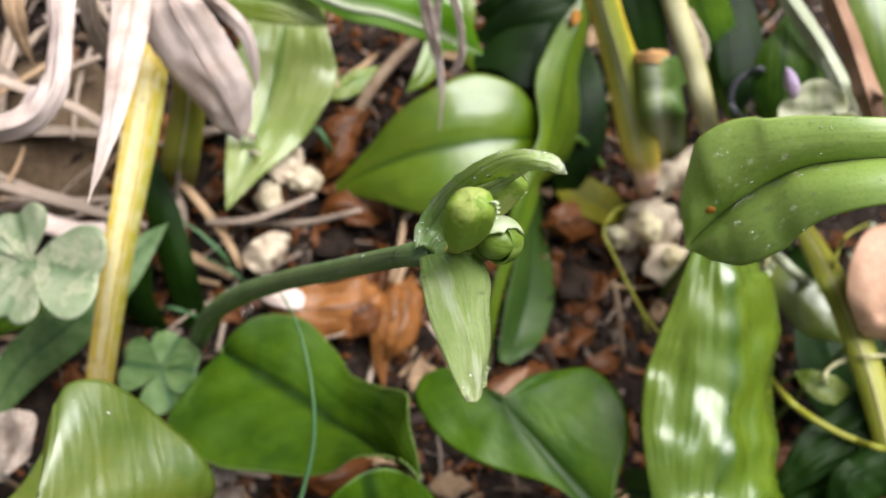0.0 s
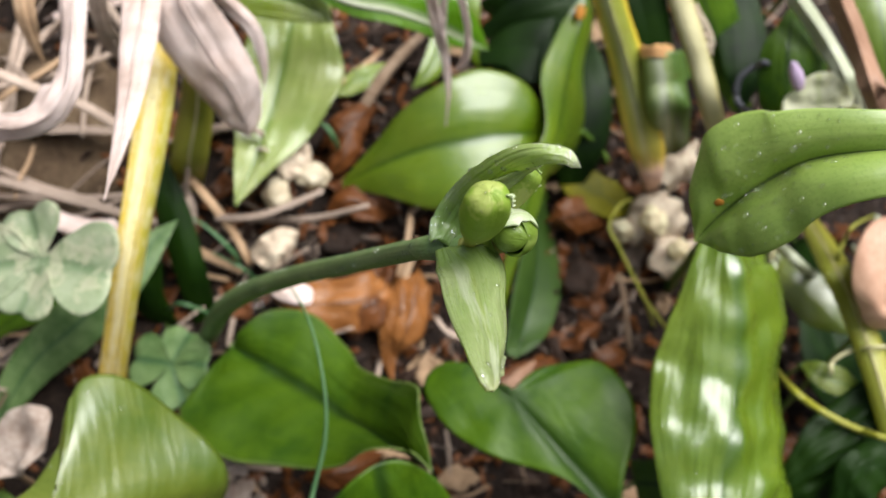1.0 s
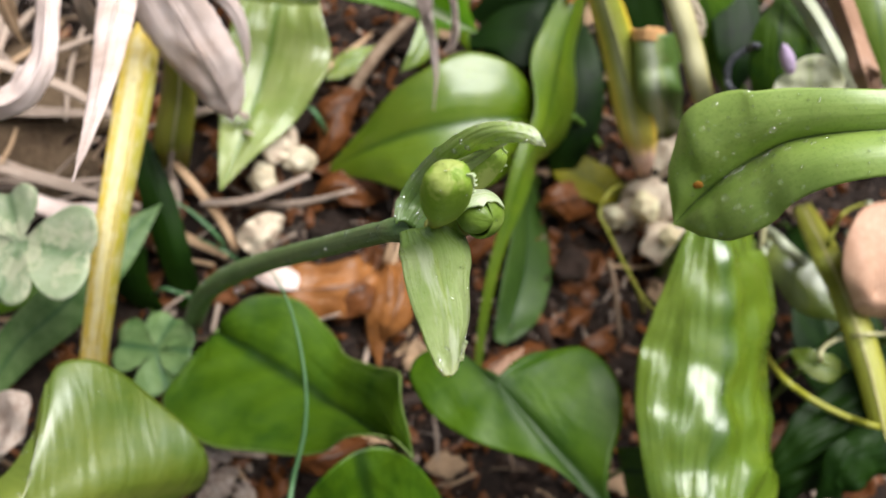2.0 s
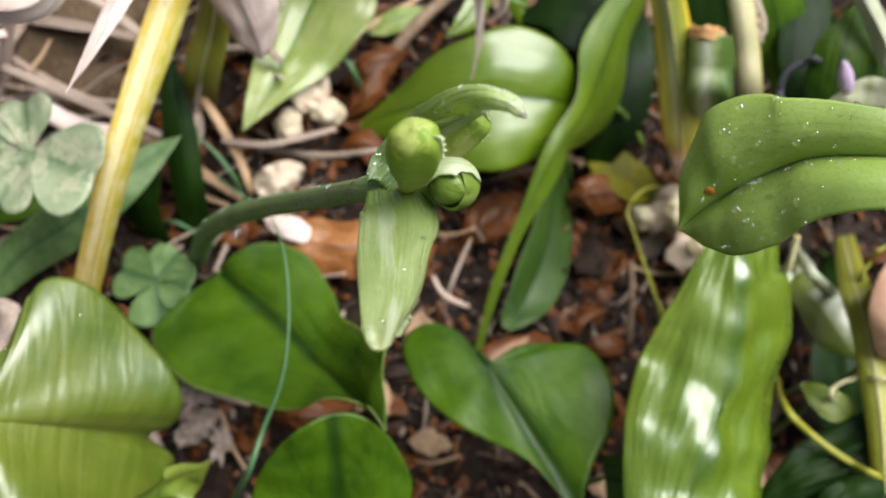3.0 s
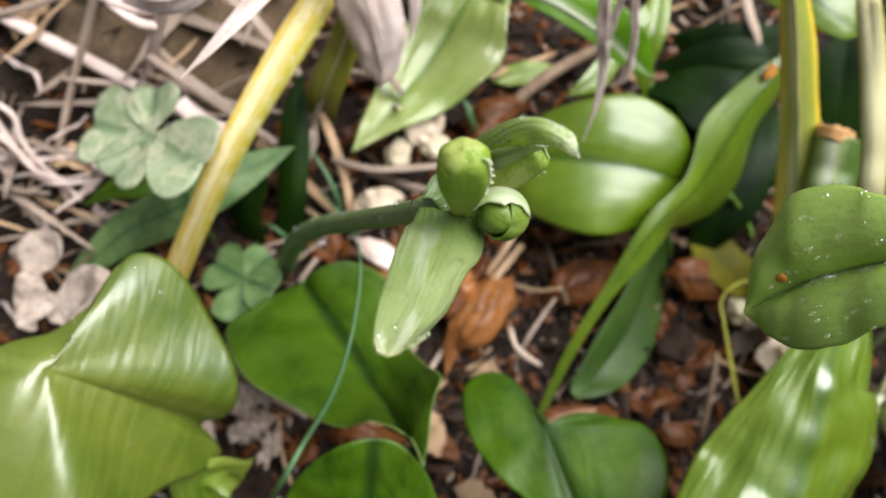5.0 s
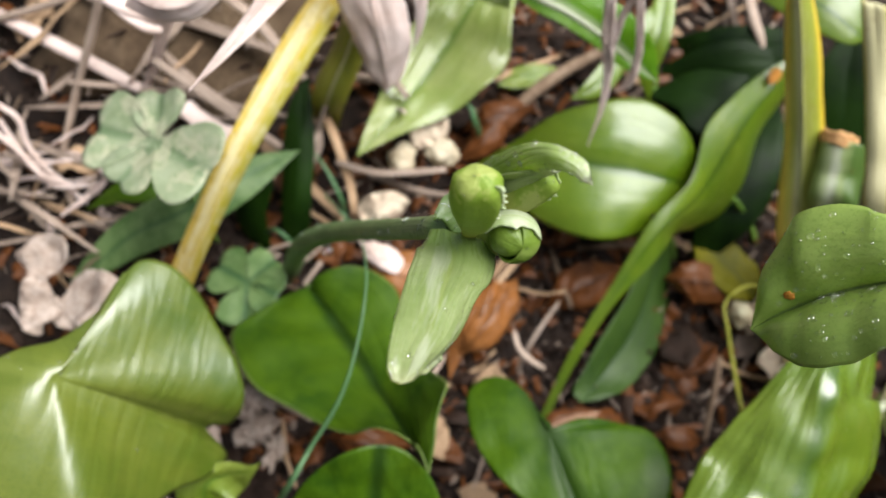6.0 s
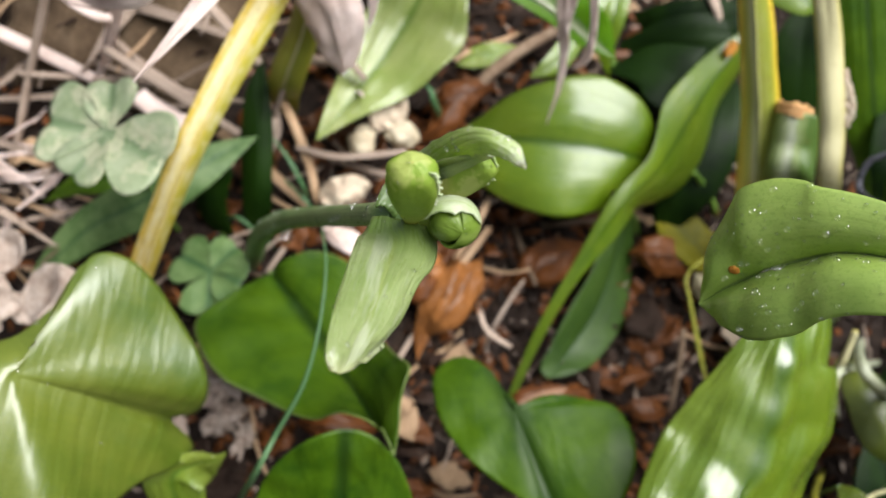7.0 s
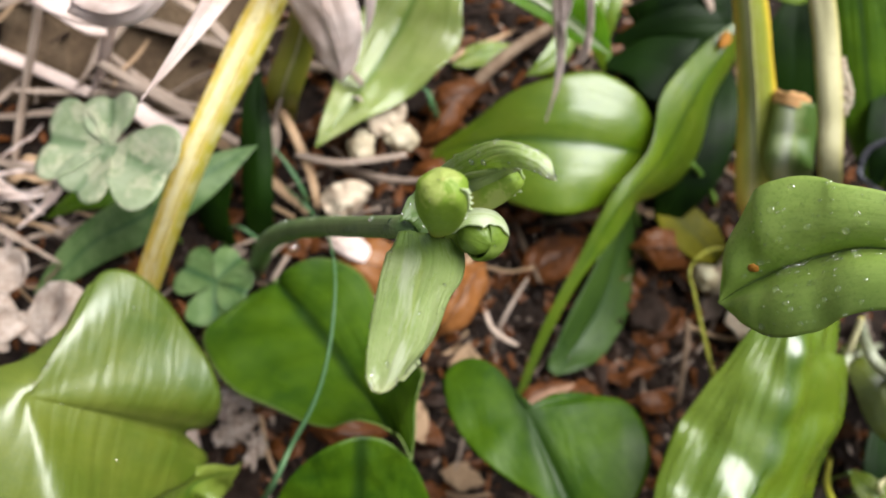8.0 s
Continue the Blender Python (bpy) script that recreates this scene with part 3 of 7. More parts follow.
plant = root("flowering_stalk", STEM_LINE[0], "arching green flower stalk with opening pale green buds", "flower")
stem = part("stem", tube(STEM_LINE, [0.0034, 0.0034, 0.0032, 0.0030, 0.0025, 0.0021, 0.0019, 0.0017, 0.0011], 20, 76, 0.05), STEM, plant, "dull green round stem beaded with dew")
low = part("lower_bract", blade((0.2, -0.4, 0.89), [
    (-0.0007, -0.1187, 0.2045, 0.0044, -22, 0.0026, -9, 0.0010, -0.0012),
    (0.0014, -0.1228, 0.2057, 0.0061, -17, 0.0048, -0, -0.0015, -0.0007),
    (0.0024, -0.1286, 0.2081, 0.0053, -14, 0.0048, -1, -0.0035, 0.0001),
    (0.0034, -0.1344, 0.2105, 0.0044, -23, 0.0045, 6, -0.0053, 0.0017),
    (0.0037, -0.1395, 0.2128, 0.0043, -34, 0.0034, 18, -0.0062, 0.0023),
    (0.0039, -0.1429, 0.2142, 0.0037, -51, 0.0026, 30, -0.0050, 0.0017),
    (0.0040, -0.1449, 0.2148, 0.0017, -50, 0.0012, 30, -0.0020, 0.0006),
], arch=0.22, crumple=0.05, thick=0.0005, ragged=0.012), BRACT, plant, "pale streaked bract hanging down")
high = part("upper_bract", blade((-0.06, -0.56, 0.82), [
    (-0.0033, -0.1158, 0.2021, 0.0008, -40, 0.0037, -33, -0.0008, 0.0006),
    (-0.0018, -0.1124, 0.2018, 0.0022, 31, 0.0042, -14, -0.0012, -0.0004),
    (0.0008, -0.1108, 0.2056, 0.0023, 9, 0.0040, -32, -0.0011, -0.0006),
    (0.0043, -0.1113, 0.2122, 0.0022, 3, 0.0030, -35, -0.0013, -0.0012),
    (0.0076, -0.1131, 0.2187, 0.0018, -16, 0.0024, -31, -0.0016, -0.0009),
    (0.0107, -0.1148, 0.2223, 0.0018, -38, 0.0021, -40, -0.0012, -0.0006),
    (0.0136, -0.1158, 0.2231, 0.0017, -48, 0.0013, -28, -0.0003, -0.0000),
    (0.0150, -0.1165, 0.2225, 0.0007, -24, 0.0008, -27, 0.0002, 0.0003),
    (0.0160, -0.1165, 0.2213, 0.0000, -24, 0.0000, -27, 0.0000, 0.0000),
], arch=0.2, crumple=0.06, thick=0.0005, pleat=0.02, ragged=0.11), HOOD_LIT, plant, "pale arching bract with a bleached tip")
part("inner_bract", blade((0.15, -0.56, 0.81), [
    (0.0014, -0.1131, 0.2071, 0.0010, 32, 0.0010, -32, -0.0006, 0.0006),
    (0.0042, -0.1135, 0.2116, 0.0011, 48, 0.0016, 3, -0.0009, 0.0003),
    (0.0068, -0.1137, 0.2143, 0.0011, 50, 0.0013, -24, -0.0005, 0.0002),
    (0.0095, -0.1134, 0.2162, 0.0007, 48, 0.0007, -41, -0.0000, -0.0001),
    (0.0114, -0.1134, 0.2174, 0.0000, 48, 0.0000, -41, 0.0000, 0.0000),
], arch=0.2, crumple=0.05), HOOD_LIT, plant)


def swell(points, radii, flat=1.0, ribs=0.0, seed=0, sides=32, n=40, knobs=0.06):
    """A bud's body along a line: its radii rise and fall smoothly, with shallow ribs lengthwise."""
    line, rad = spline(points, n), spline([(r,) for r in radii], n)[:, 0]
    along = unit(np.gradient(line, axis=0))
    bm = bmesh.new()
    layer = bm.loops.layers.uv.new("UVMap")
    rings = []
    for i in range(n + 1):
        a = unit(np.cross(along[i], np.array((0.12, -0.55, 0.83))))
        b = np.cross(a, along[i])
        ring = []
        for j in range(sides):
            t = 2 * math.pi * j / sides
            r = max(rad[i], 0.00003) * (1 + ribs * math.cos(5 * t + seed) + knobs * noise.noise(Vector((math.cos(t) * 1.6 + seed, math.sin(t) * 1.6, i * 0.09))))
            ring.append(bm.verts.new(line[i] + r * (math.cos(t) * a + flat * math.sin(t) * b)))
        rings.append(ring)
    for i in range(n):
        for j in range(sides):
            k = (j + 1) % sides
            f = bm.faces.new((rings[i][j], rings[i][k], rings[i + 1][k], rings[i + 1][j]))
            f.smooth = True
            for loop, uv in zip(f.loops, ((j / sides, i / n), ((j + 1) / sides, i / n), ((j + 1) / sides, (i + 1) / n), (j / sides, (i + 1) / n))):
                loop[layer].uv = uv
    bm.faces.new(rings[0][::-1])
    bm.faces.new(rings[-1])
    bmesh.ops.recalc_face_normals(bm, faces=bm.faces)
    return bm


def frill(points, height, out, teeth, seed, thick=0.00022):
    """A ragged raised edge along a line, its teeth of uneven height."""
    r = random.Random(seed)
    line = spline(points, teeth * 3)
    o = unit(np.array(out, float))
    tall = [height * (0.35 + 0.65 * r.random()) if k % 3 == 1 else height * 0.25 * r.random() for k in range(len(line))]
    top = np.array([[p - o * 0.0003, p + o * h * 0.6, p + o * h] for p, h in zip(line, tall)])
    across = unit(np.cross(unit(np.gradient(line, axis=0)), o))
    uvs = np.array([[(0.2, k / len(line)), (0.5, k / len(line)), (0.9, k / len(line))] for k in range(len(line))])
    return shell(top, np.repeat(across[:, None, :], 3, 1), uvs, thick)


def cup(centre, radius, opening, start, end, rim, thick=0.0004, n=20, sides=40):
    """A petal curled round into a cup that is open towards one side; its rim is uneven."""
    ax = unit(np.array(opening, float))
    sd = unit(np.cross(ax, np.array((0.0, 0.3, 1.0))))
    up = np.cross(sd, ax)
    top, nrm, uvs = np.zeros((n + 1, sides, 3)), np.zeros((n + 1, sides, 3)), np.zeros((n + 1, sides, 2))
    for i in range(n + 1):
        for j in range(sides):
            t = 2 * math.pi * j / sides
            first = start + rim * math.sin(t + 0.6) + 0.25 * rim * noise.noise(Vector((math.cos(t) * 3, math.sin(t) * 3, 2.2)))
            f = math.radians(end + (first - end) * i / n)
            d = math.cos(f) * ax + math.sin(f) * (math.cos(t) * sd + math.sin(t) * up)
            top[i, j], nrm[i, j], uvs[i, j] = np.array(centre) + radius * (1 + 0.05 * math.sin(3 * t + 2 * f)) * d, d, (j / sides, i / n)
    return shell(top, nrm, uvs, thick, closed=True)


EYEWARD, RIGHTWARD, UPWARD = np.array((0.177, -0.583, 0.793)), np.array((0.981, 0.13, -0.118 + 0.0)), np.array((-0.08, 0.80, 0.60))
BUD_LINE = [(0.0013, -0.1170, 0.2009), (0.0019, -0.1181, 0.2054), (0.0027, -0.1195, 0.2112), (0.0033, -0.1203, 0.2165), (0.0036, -0.1209, 0.2204), (0.0037, -0.1211, 0.2222), (0.0037, -0.1212, 0.2230)]
BUD_GIRTH = [0.0012, 0.0012, 0.0025, 0.0033, 0.0031, 0.0022, 0.0002]
bud = part("flower_bud", swell(BUD_LINE, BUD_GIRTH, 0.86, 0.035, 3, n=60, knobs=0.09), BUD, plant, "plump yellow-green closed bud")
crest_out = unit(RIGHTWARD * 0.88 + EYEWARD * 0.36)
crest_line = [p + crest_out * (r * 0.99) for p, r in zip(spline(BUD_LINE, 20)[6:17:2], spline([(r,) for r in BUD_GIRTH], 20)[6:17:2, 0])]
part("crest", frill(crest_line, 0.0009, crest_out * 0.8 + UPWARD * 0.3, 14, 4), WHITE_EDGE, bud, "ragged pale crest of the bud")
BUD2_AT = np.array((0.0080, -0.1180, 0.2072))
bud2 = part("flower_bud", lump(BUD2_AT + 0.0004 * EYEWARD - 0.0006 * RIGHTWARD, RIGHTWARD * 0.7 - UPWARD * 0.3 + EYEWARD * 0.6, (0.0032, 0.0026, 0.0026), EYEWARD, 0.10, 1.6, 8, 0.1, 0.05), CUP_GREEN, plant, "half-open green bud")
part("cupped_petal", cup(BUD2_AT, 0.0034, EYEWARD * 0.62 - RIGHTWARD * 0.70 - UPWARD * 0.36, 70, 178, 12), CUP_GREEN, bud2, "green petal cupped round the bud")


def flap():
    """The pale lip of the cupped petal: from a free tip over the top of the bud to its far side."""
    nv, nu = 40, 8
    top, nrm, uvs = np.zeros((nv + 1, nu + 1, 3)), np.zeros((nv + 1, nu + 1, 3)), np.zeros((nv + 1, nu + 1, 2))
    for i in range(nv + 1):
        s = i / nv
        turn = math.radians(186 - 176 * s)
        wide = 56 * math.sin(math.pi * min(1.0, 0.06 + s * 0.94)) ** 0.8
        for j in range(nu + 1):
            q = j / nu
            f = math.radians(78 - wide * q + 7 * noise.noise(Vector((s * 7, q, 3))) * q)
            d = math.sin(f) * (math.cos(turn) * RIGHTWARD + math.sin(turn) * UPWARD) + math.cos(f) * EYEWARD
            reach = 0.0037 + 0.0007 * (1 - s) ** 3 + 0.0003 * math.sin(math.pi * s) * q
            top[i, j], nrm[i, j], uvs[i, j] = BUD2_AT + reach * d, d, (q, s)
    return shell(top, nrm, uvs, 0.0003)


part("curled_petal", flap(), WHITE_EDGE, bud2, "pale lip of a petal folded over the bud")
part("bud_stalk", tube([(0.0005, -0.1160, 0.2000), (0.0035, -0.1168, 0.2012), (0.0062, -0.1176, 0.2040)], [0.0014, 0.0016, 0.0018], 14, 14), BUD, plant)
bud3 = part("flower_bud", swell([(0.0042, -0.1158, 0.2062), (0.0060, -0.1150, 0.2090), (0.0078, -0.1138, 0.2112), (0.0094, -0.1126, 0.2130), (0.0104, -0.1120, 0.2142), (0.0108, -0.1118, 0.2147)], [0.0011, 0.0016, 0.0021, 0.0022, 0.0018, 0.0003], 0.9, 0.04, 5), BUD, plant, "blunt green bud with a frayed tip")
part("frayed_tip", frill([(0.0086, -0.1118, 0.2158), (0.0100, -0.1118, 0.2158), (0.0113, -0.1123, 0.2145), (0.0113, -0.1132, 0.2126), (0.0104, -0.1142, 0.2116)], 0.0007, RIGHTWARD + EYEWARD * 0.3, 8, 9), WHITE_EDGE, bud3, "frayed pale end of the bud")
part("collar", tube([(-0.0068, -0.1110, 0.1905), (-0.0046, -0.1140, 0.1960), (-0.0014, -0.1158, 0.1996)], [0.00165, 0.0019, 0.0021, 0.0012], 20, 16), STEM, plant)
part("receptacle", lump((0.0008, -0.1160, 0.1992), (1, -0.1, 0.35), (0.0036, 0.0021, 0.0021), (0, 0, 1), 0.1, 1.5, 1), STEM, plant)


def rim_beads(ob, rng, count, lo, hi):
    """Places for beads along a sheet's two long edges."""
    layer = ob.data.uv_layers[0].data
    polys = [p for p in ob.data.polygons if abs(layer[p.loop_start].uv[0] - 0.5) > 0.44]
    return [(p.center + p.normal * lo * 0.3, lo + (hi - lo) * rng.random() ** 2, p.normal.copy()) for p in rng.sample(polys, min(count, len(polys)))]


beads = bead_on(low, rng, 26, 0.00016, 0.00046) + bead_on(high, rng, 130, 0.00016, 0.00048) + bead_on(bud, rng, 16, 0.00010, 0.0002) + bead_on(bud2, rng, 22, 0.0001, 0.00022) + bead_on(bud3, rng, 20, 0.0001, 0.00025) + bead_on(stem, rng, 120, 0.0002, 0.00062, lambda q: q.center.x > -0.075 and q.normal.z > -0.2) + rim_beads(high, rng, 46, 0.00014, 0.00036) + rim_beads(low, rng, 40, 0.00012, 0.00026)
sprinkle(beads, plant)
hang = root("hanging_water_drop", (-0.0558, -0.0728, 0.0931), "clear water drop hanging under the flower stalk", "water drop")
part("drop", lump((-0.0553, -0.0742, 0.0945), (0, 0, -1), (0.0019, 0.0017, 0.0017), (0, 1, 0), 0.0), WATER, hang)

# ---- broad leaves ----
# Yellow-green with white mixed in to stand for the sky's sheen on it.
SHEEN_WASHED = leaf_mat("sheen_washed_leaf", (0.46, 0.52, 0.20), (0.24, 0.35, 0.06), (0.13, 0.24, 0.04), gloss=0.2, spec=0.9, glow=0.3, blotch=0.9, film=0.3)
BROAD = leaf_mat("mid_green_leaf", (0.60, 0.77, 0.22), (0.25, 0.43, 0.07), (0.06, 0.13, 0.012), spec=1.0, gloss=0.36, veins=22, glow=0.45, stripe=0.03, rib_width=0.012, wear_at=0.85, film=0.07, relief=0.08, blotch=0.9, patches=34, sheet=(5.0, 4.0), coat=0.8)
tip_leaf, b = leaf("broad_leaf", ((-0.42, -0.45, 0.79), [
    (0.1404, -0.0854, 0.1874, 0.0014, 20, 0.0015, 4, 0.0002, -0.0002),
    (0.1138, -0.0938, 0.1930, 0.0060, 32, 0.0068, 4, 0.0025, 0.0010),
    (0.0898, -0.0960, 0.1974, 0.0100, 38, 0.0064, 8, 0.0016, 0.0000),
    (0.0731, -0.0957, 0.1964, 0.0099, 36, 0.0068, 20, 0.0004, -0.0010),
    (0.0632, -0.0937, 0.1913, 0.0118, 25, 0.0090, 27, 0.0009, -0.0022),
    (0.0585, -0.0935, 0.1862, 0.0128, 21, 0.0118, 26, 0.0038, -0.0047),
    (0.0547, -0.0942, 0.1818, 0.0115, 23, 0.0136, 22, 0.0046, -0.0059),
    (0.0519, -0.0951, 0.1778, 0.0088, 26, 0.0132, 22, 0.0038, -0.0055),
    (0.0494, -0.0963, 0.1748, 0.0058, 22, 0.0090, 18, 0.0026, -0.0036),
    (0.0477, -0.0974, 0.1722, 0.0025, 16, 0.0041, 18, 0.0011, -0.0016),
    (0.0464, -0.0984, 0.1707, 0.0000, 10, 0.0000, 17, 0.0000, 0.0000),
]),
 BROAD, "broad glossy green leaf dotted with rain", "leaf", "broad leaves", (0.05, 0.05), 0.0016, arch=0.48, crumple=0.03, nv=70, nu=24)
sprinkle(bead_on(b, rng, 260, 0.0002, 0.0007, lambda q: q.normal.z > 0.1 and q.area > 3e-7), tip_leaf)
part("rust_spot", lump((0.0493, -0.0951, 0.1794), (1, 0, 0), (0.0009, 0.0008, 0.0003), (0.014, -0.945, 0.326), 0.3), RUST, tip_leaf, "small rusty spot")

shiny, b = leaf("broad_leaf", ((-0.31, -0.32, 0.9), [
    (0.0903, -0.0330, 0.0826, 0.0064, -36, 0.0052, -7, -0.0031, -0.0014),
    (0.0848, -0.0573, 0.0882, 0.0222, -63, 0.0116, -3, -0.0082, -0.0019),
    (0.0859, -0.0720, 0.0820, 0.0369, -65, 0.0202, 6, 0.0002, 0.0001),
    (0.0862, -0.0866, 0.0736, 0.0350, -70, 0.0255, 10, 0.0001, 0.0007),
    (0.0826, -0.1026, 0.0702, 0.0365, -64, 0.0240, 6, -0.0046, 0.0034),
    (0.0783, -0.1178, 0.0660, 0.0338, -55, 0.0188, 6, -0.0007, 0.0018),
    (0.0775, -0.1326, 0.0590, 0.0210, -50, 0.0135, 2, 0.0057, 0.0003),
    (0.0801, -0.1466, 0.0366, 0.0000, -50, 0.0000, 2, 0.0000, 0.0000),
]),
 WET, "broad wet glossy green leaf hanging down", "leaf", "broad leaves", (0.01, 0.03), 0.0018, arch=0.16, crumple=0.10, ripple=0.02, nv=72, nu=36, pleat=0.011)
sprinkle(bead_on(b, rng, 30, 0.00015, 0.0005, lambda q: q.normal.z > 0.1), shiny)

back_leaf, b = leaf("broad_leaf", ((-0.02, -0.59, 0.8), [
    (0.0566, 0.0426, 0.0223, 0.0019, 3, 0.0010, -3, 0.0002, -0.0001),
    (0.0406, 0.0314, 0.0366, 0.0130, -6, 0.0086, -2, 0.0006, -0.0010),
    (0.0267, 0.0239, 0.0450, 0.0210, 2, 0.0212, -4, 0.0011, -0.0042),
    (0.0078, 0.0183, 0.0487, 0.0269, 6, 0.0270, -7, 0.0009, -0.0054),
    (-0.0119, 0.0171, 0.0445, 0.0228, 9, 0.0188, -3, 0.0035, -0.0032),
    (-0.0290, 0.0162, 0.0348, 0.0115, 13, 0.0083, -11, 0.0024, -0.0014),
    (-0.0474, 0.0152, 0.0203, 0.0000, 13, 0.0000, -11, 0.0000, 0.0000),
]),
 GREEN, "broad glossy green leaf with a dark midrib", "leaf", "broad leaves", (0.02, 0.01), 0.0014, arch=0.14, crumple=0.03, ripple=0.02)
part("insect_hole", lump((0.0303, 0.0088, 0.0409), (1, 0, 0), (0.0020, 0.0012, 0.0006), np.array((0.0239, -0.1522, 0.2701)) - np.array((0.0302, 0.0094, 0.0401)), 0.5, 3), DARK_LEAF, back_leaf, "small dark chewed hole")

twisted, b = leaf("twisted_leaf", ((-0.05, -0.59, 0.81), [
    (0.0141, -0.0669, -0.0179, 0.0012, 1, 0.0014, -2, 0.0001, 0.0000),
    (0.0182, -0.0393, 0.0073, 0.0018, 2, 0.0020, -3, -0.0001, 0.0002),
    (0.0256, -0.0160, 0.0277, 0.0027, 2, 0.0031, -20, -0.0003, -0.0002),
    (0.0327, 0.0034, 0.0424, 0.0046, 13, 0.0128, -70, 0.0004, 0.0027),
    (0.0417, 0.0221, 0.0451, 0.0070, 38, 0.0235, -68, -0.0003, 0.0029),
    (0.0469, 0.0452, 0.0446, 0.0127, 33, 0.0260, -63, -0.0003, 0.0004),
    (0.0518, 0.0668, 0.0455, 0.0099, 22, 0.0170, -61, -0.0017, -0.0002),
    (0.0568, 0.0836, 0.0460, 0.0061, 7, 0.0120, -56, 0.0015, 0.0042),
    (0.0595, 0.0974, 0.0493, 0.0000, 7, 0.0000, -45, 0.0000, 0.0000),
]),
 GREEN, "twisted green leaf on a long pale stalk", "leaf", "broad leaves", (-0.004, -0.006), 0.0010, arch=0.12, ripple=0.05, nv=60)
part("rusty_tip", lump((0.056, 0.085, 0.0491), (0.3, 1, 0), (0.0042, 0.0022, 0.0010), np.array((0.0266, -0.1459, 0.2737)) - np.array((0.056, 0.085, 0.0491)), 0.4, 3), RUST, twisted, "rusty brown tip")
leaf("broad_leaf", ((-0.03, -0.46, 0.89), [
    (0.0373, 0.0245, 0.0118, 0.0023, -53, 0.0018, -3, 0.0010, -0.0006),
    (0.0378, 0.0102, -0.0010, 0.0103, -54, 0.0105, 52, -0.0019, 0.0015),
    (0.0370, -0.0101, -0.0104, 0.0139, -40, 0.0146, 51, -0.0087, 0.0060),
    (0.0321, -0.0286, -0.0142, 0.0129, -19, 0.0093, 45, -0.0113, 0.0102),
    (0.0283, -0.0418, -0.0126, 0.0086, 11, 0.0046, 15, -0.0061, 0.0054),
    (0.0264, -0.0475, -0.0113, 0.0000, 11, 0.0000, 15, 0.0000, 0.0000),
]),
 FOLD, "folded leaf behind a pale stalk, shade in its dark green", "leaf", "broad leaves", (0.008, 0.004), 0.001, arch=0.1)
leaf("broad_leaf", ((0.2, -0.63, 0.75), [
    (-0.0596, 0.0901, 0.0751, 0.0088, 4, 0.0096, -25, -0.0018, -0.0006),
    (-0.0615, 0.0627, 0.0685, 0.0165, 21, 0.0157, -12, -0.0003, 0.0022),
    (-0.0646, 0.0450, 0.0618, 0.0242, 22, 0.0153, -6, -0.0014, 0.0036),
    (-0.0684, 0.0267, 0.0570, 0.0233, 25, 0.0123, -3, -0.0050, 0.0049),
    (-0.0717, 0.0099, 0.0554, 0.0141, 22, 0.0082, -11, -0.0035, 0.0032),
    (-0.0751, -0.0041, 0.0542, 0.0062, 29, 0.0041, 30, -0.0027, 0.0031),
    (-0.0777, -0.0145, 0.0540, 0.0000, 29, 0.0000, 30, 0.0000, 0.0000),
]),
 SHEEN_WASHED, "yellow-green leaf with a pointed tip, paled for its sheen", "leaf", "broad leaves", (0.0, 0.03), 0.0014, arch=0.04, ripple=0.07, crumple=0.05)
leaf("strap_leaf", ((0.2, -0.71, 0.67), [
    (-0.0970, 0.0651, 0.1046, 0.0044, -40, 0.0046, -40, -0.0070, 0.0037),
    (-0.0764, 0.0497, 0.0980, 0.0097, -9, 0.0074, -7, -0.0051, 0.0032),
    (-0.0567, 0.0461, 0.0948, 0.0105, -6, 0.0077, -3, 0.0012, -0.0001),
    (-0.0472, 0.0444, 0.0903, 0.0046, -6, 0.0040, -3, 0.0011, 0.0008),
    (-0.0415, 0.0418, 0.0876, 0.0000, -6, 0.0000, -3, 0.0000, 0.0000),
]),
 LIGHT, "pale green leaf with a yellowed tip", "leaf", "broad leaves", (-0.02, 0.05), 0.0014, arch=0.12)
T2 = leaf_mat("white_ribbed_leaf", (0.17, 0.36, 0.03), (0.08, 0.22, 0.015), (0.66, 0.74, 0.50), rib_width=0.07, gloss=0.3)
leaf("strap_leaf", ((0.05, -0.71, 0.71), [
    (-0.0595, 0.0509, 0.1045, 0.0027, -18, 0.0014, 18, -0.0034, 0.0017),
    (-0.0363, 0.0426, 0.0973, 0.0131, -2, 0.0038, -4, 0.0038, -0.0008),
    (-0.0207, 0.0417, 0.0934, 0.0116, -6, 0.0044, 9, 0.0055, -0.0015),
    (-0.0069, 0.0420, 0.0866, 0.0112, 10, 0.0042, 5, 0.0063, -0.0012),
    (0.0037, 0.0431, 0.0780, 0.0085, 4, 0.0034, 3, 0.0040, -0.0010),
    (0.0153, 0.0447, 0.0697, 0.0000, 4, 0.0000, 3, 0.0000, 0.0000),
]),
 T2, "green leaf with a broad white midrib", "leaf", "broad leaves", (-0.02, 0.05), 0.0014, (WHITE_STEM, 0.0010), arch=0.1)
leaf("small_leaf", ((0.1, -0.65, 0.75), [
    (-0.0269, 0.0717, 0.0322, 0.0015, 8, 0.0011, -11, 0.0004, -0.0001),
    (-0.0348, 0.0652, 0.0330, 0.0048, 8, 0.0044, -8, 0.0014, -0.0011),
    (-0.0423, 0.0607, 0.0328, 0.0045, 6, 0.0037, -6, 0.0020, -0.0018),
    (-0.0480, 0.0547, 0.0316, 0.0000, 6, 0.0000, -6, 0.0000, 0.0000),
]), LIGHT, "small fresh green leaf", "leaf", "small leaves", (0.004, 0.01), 0.0007)
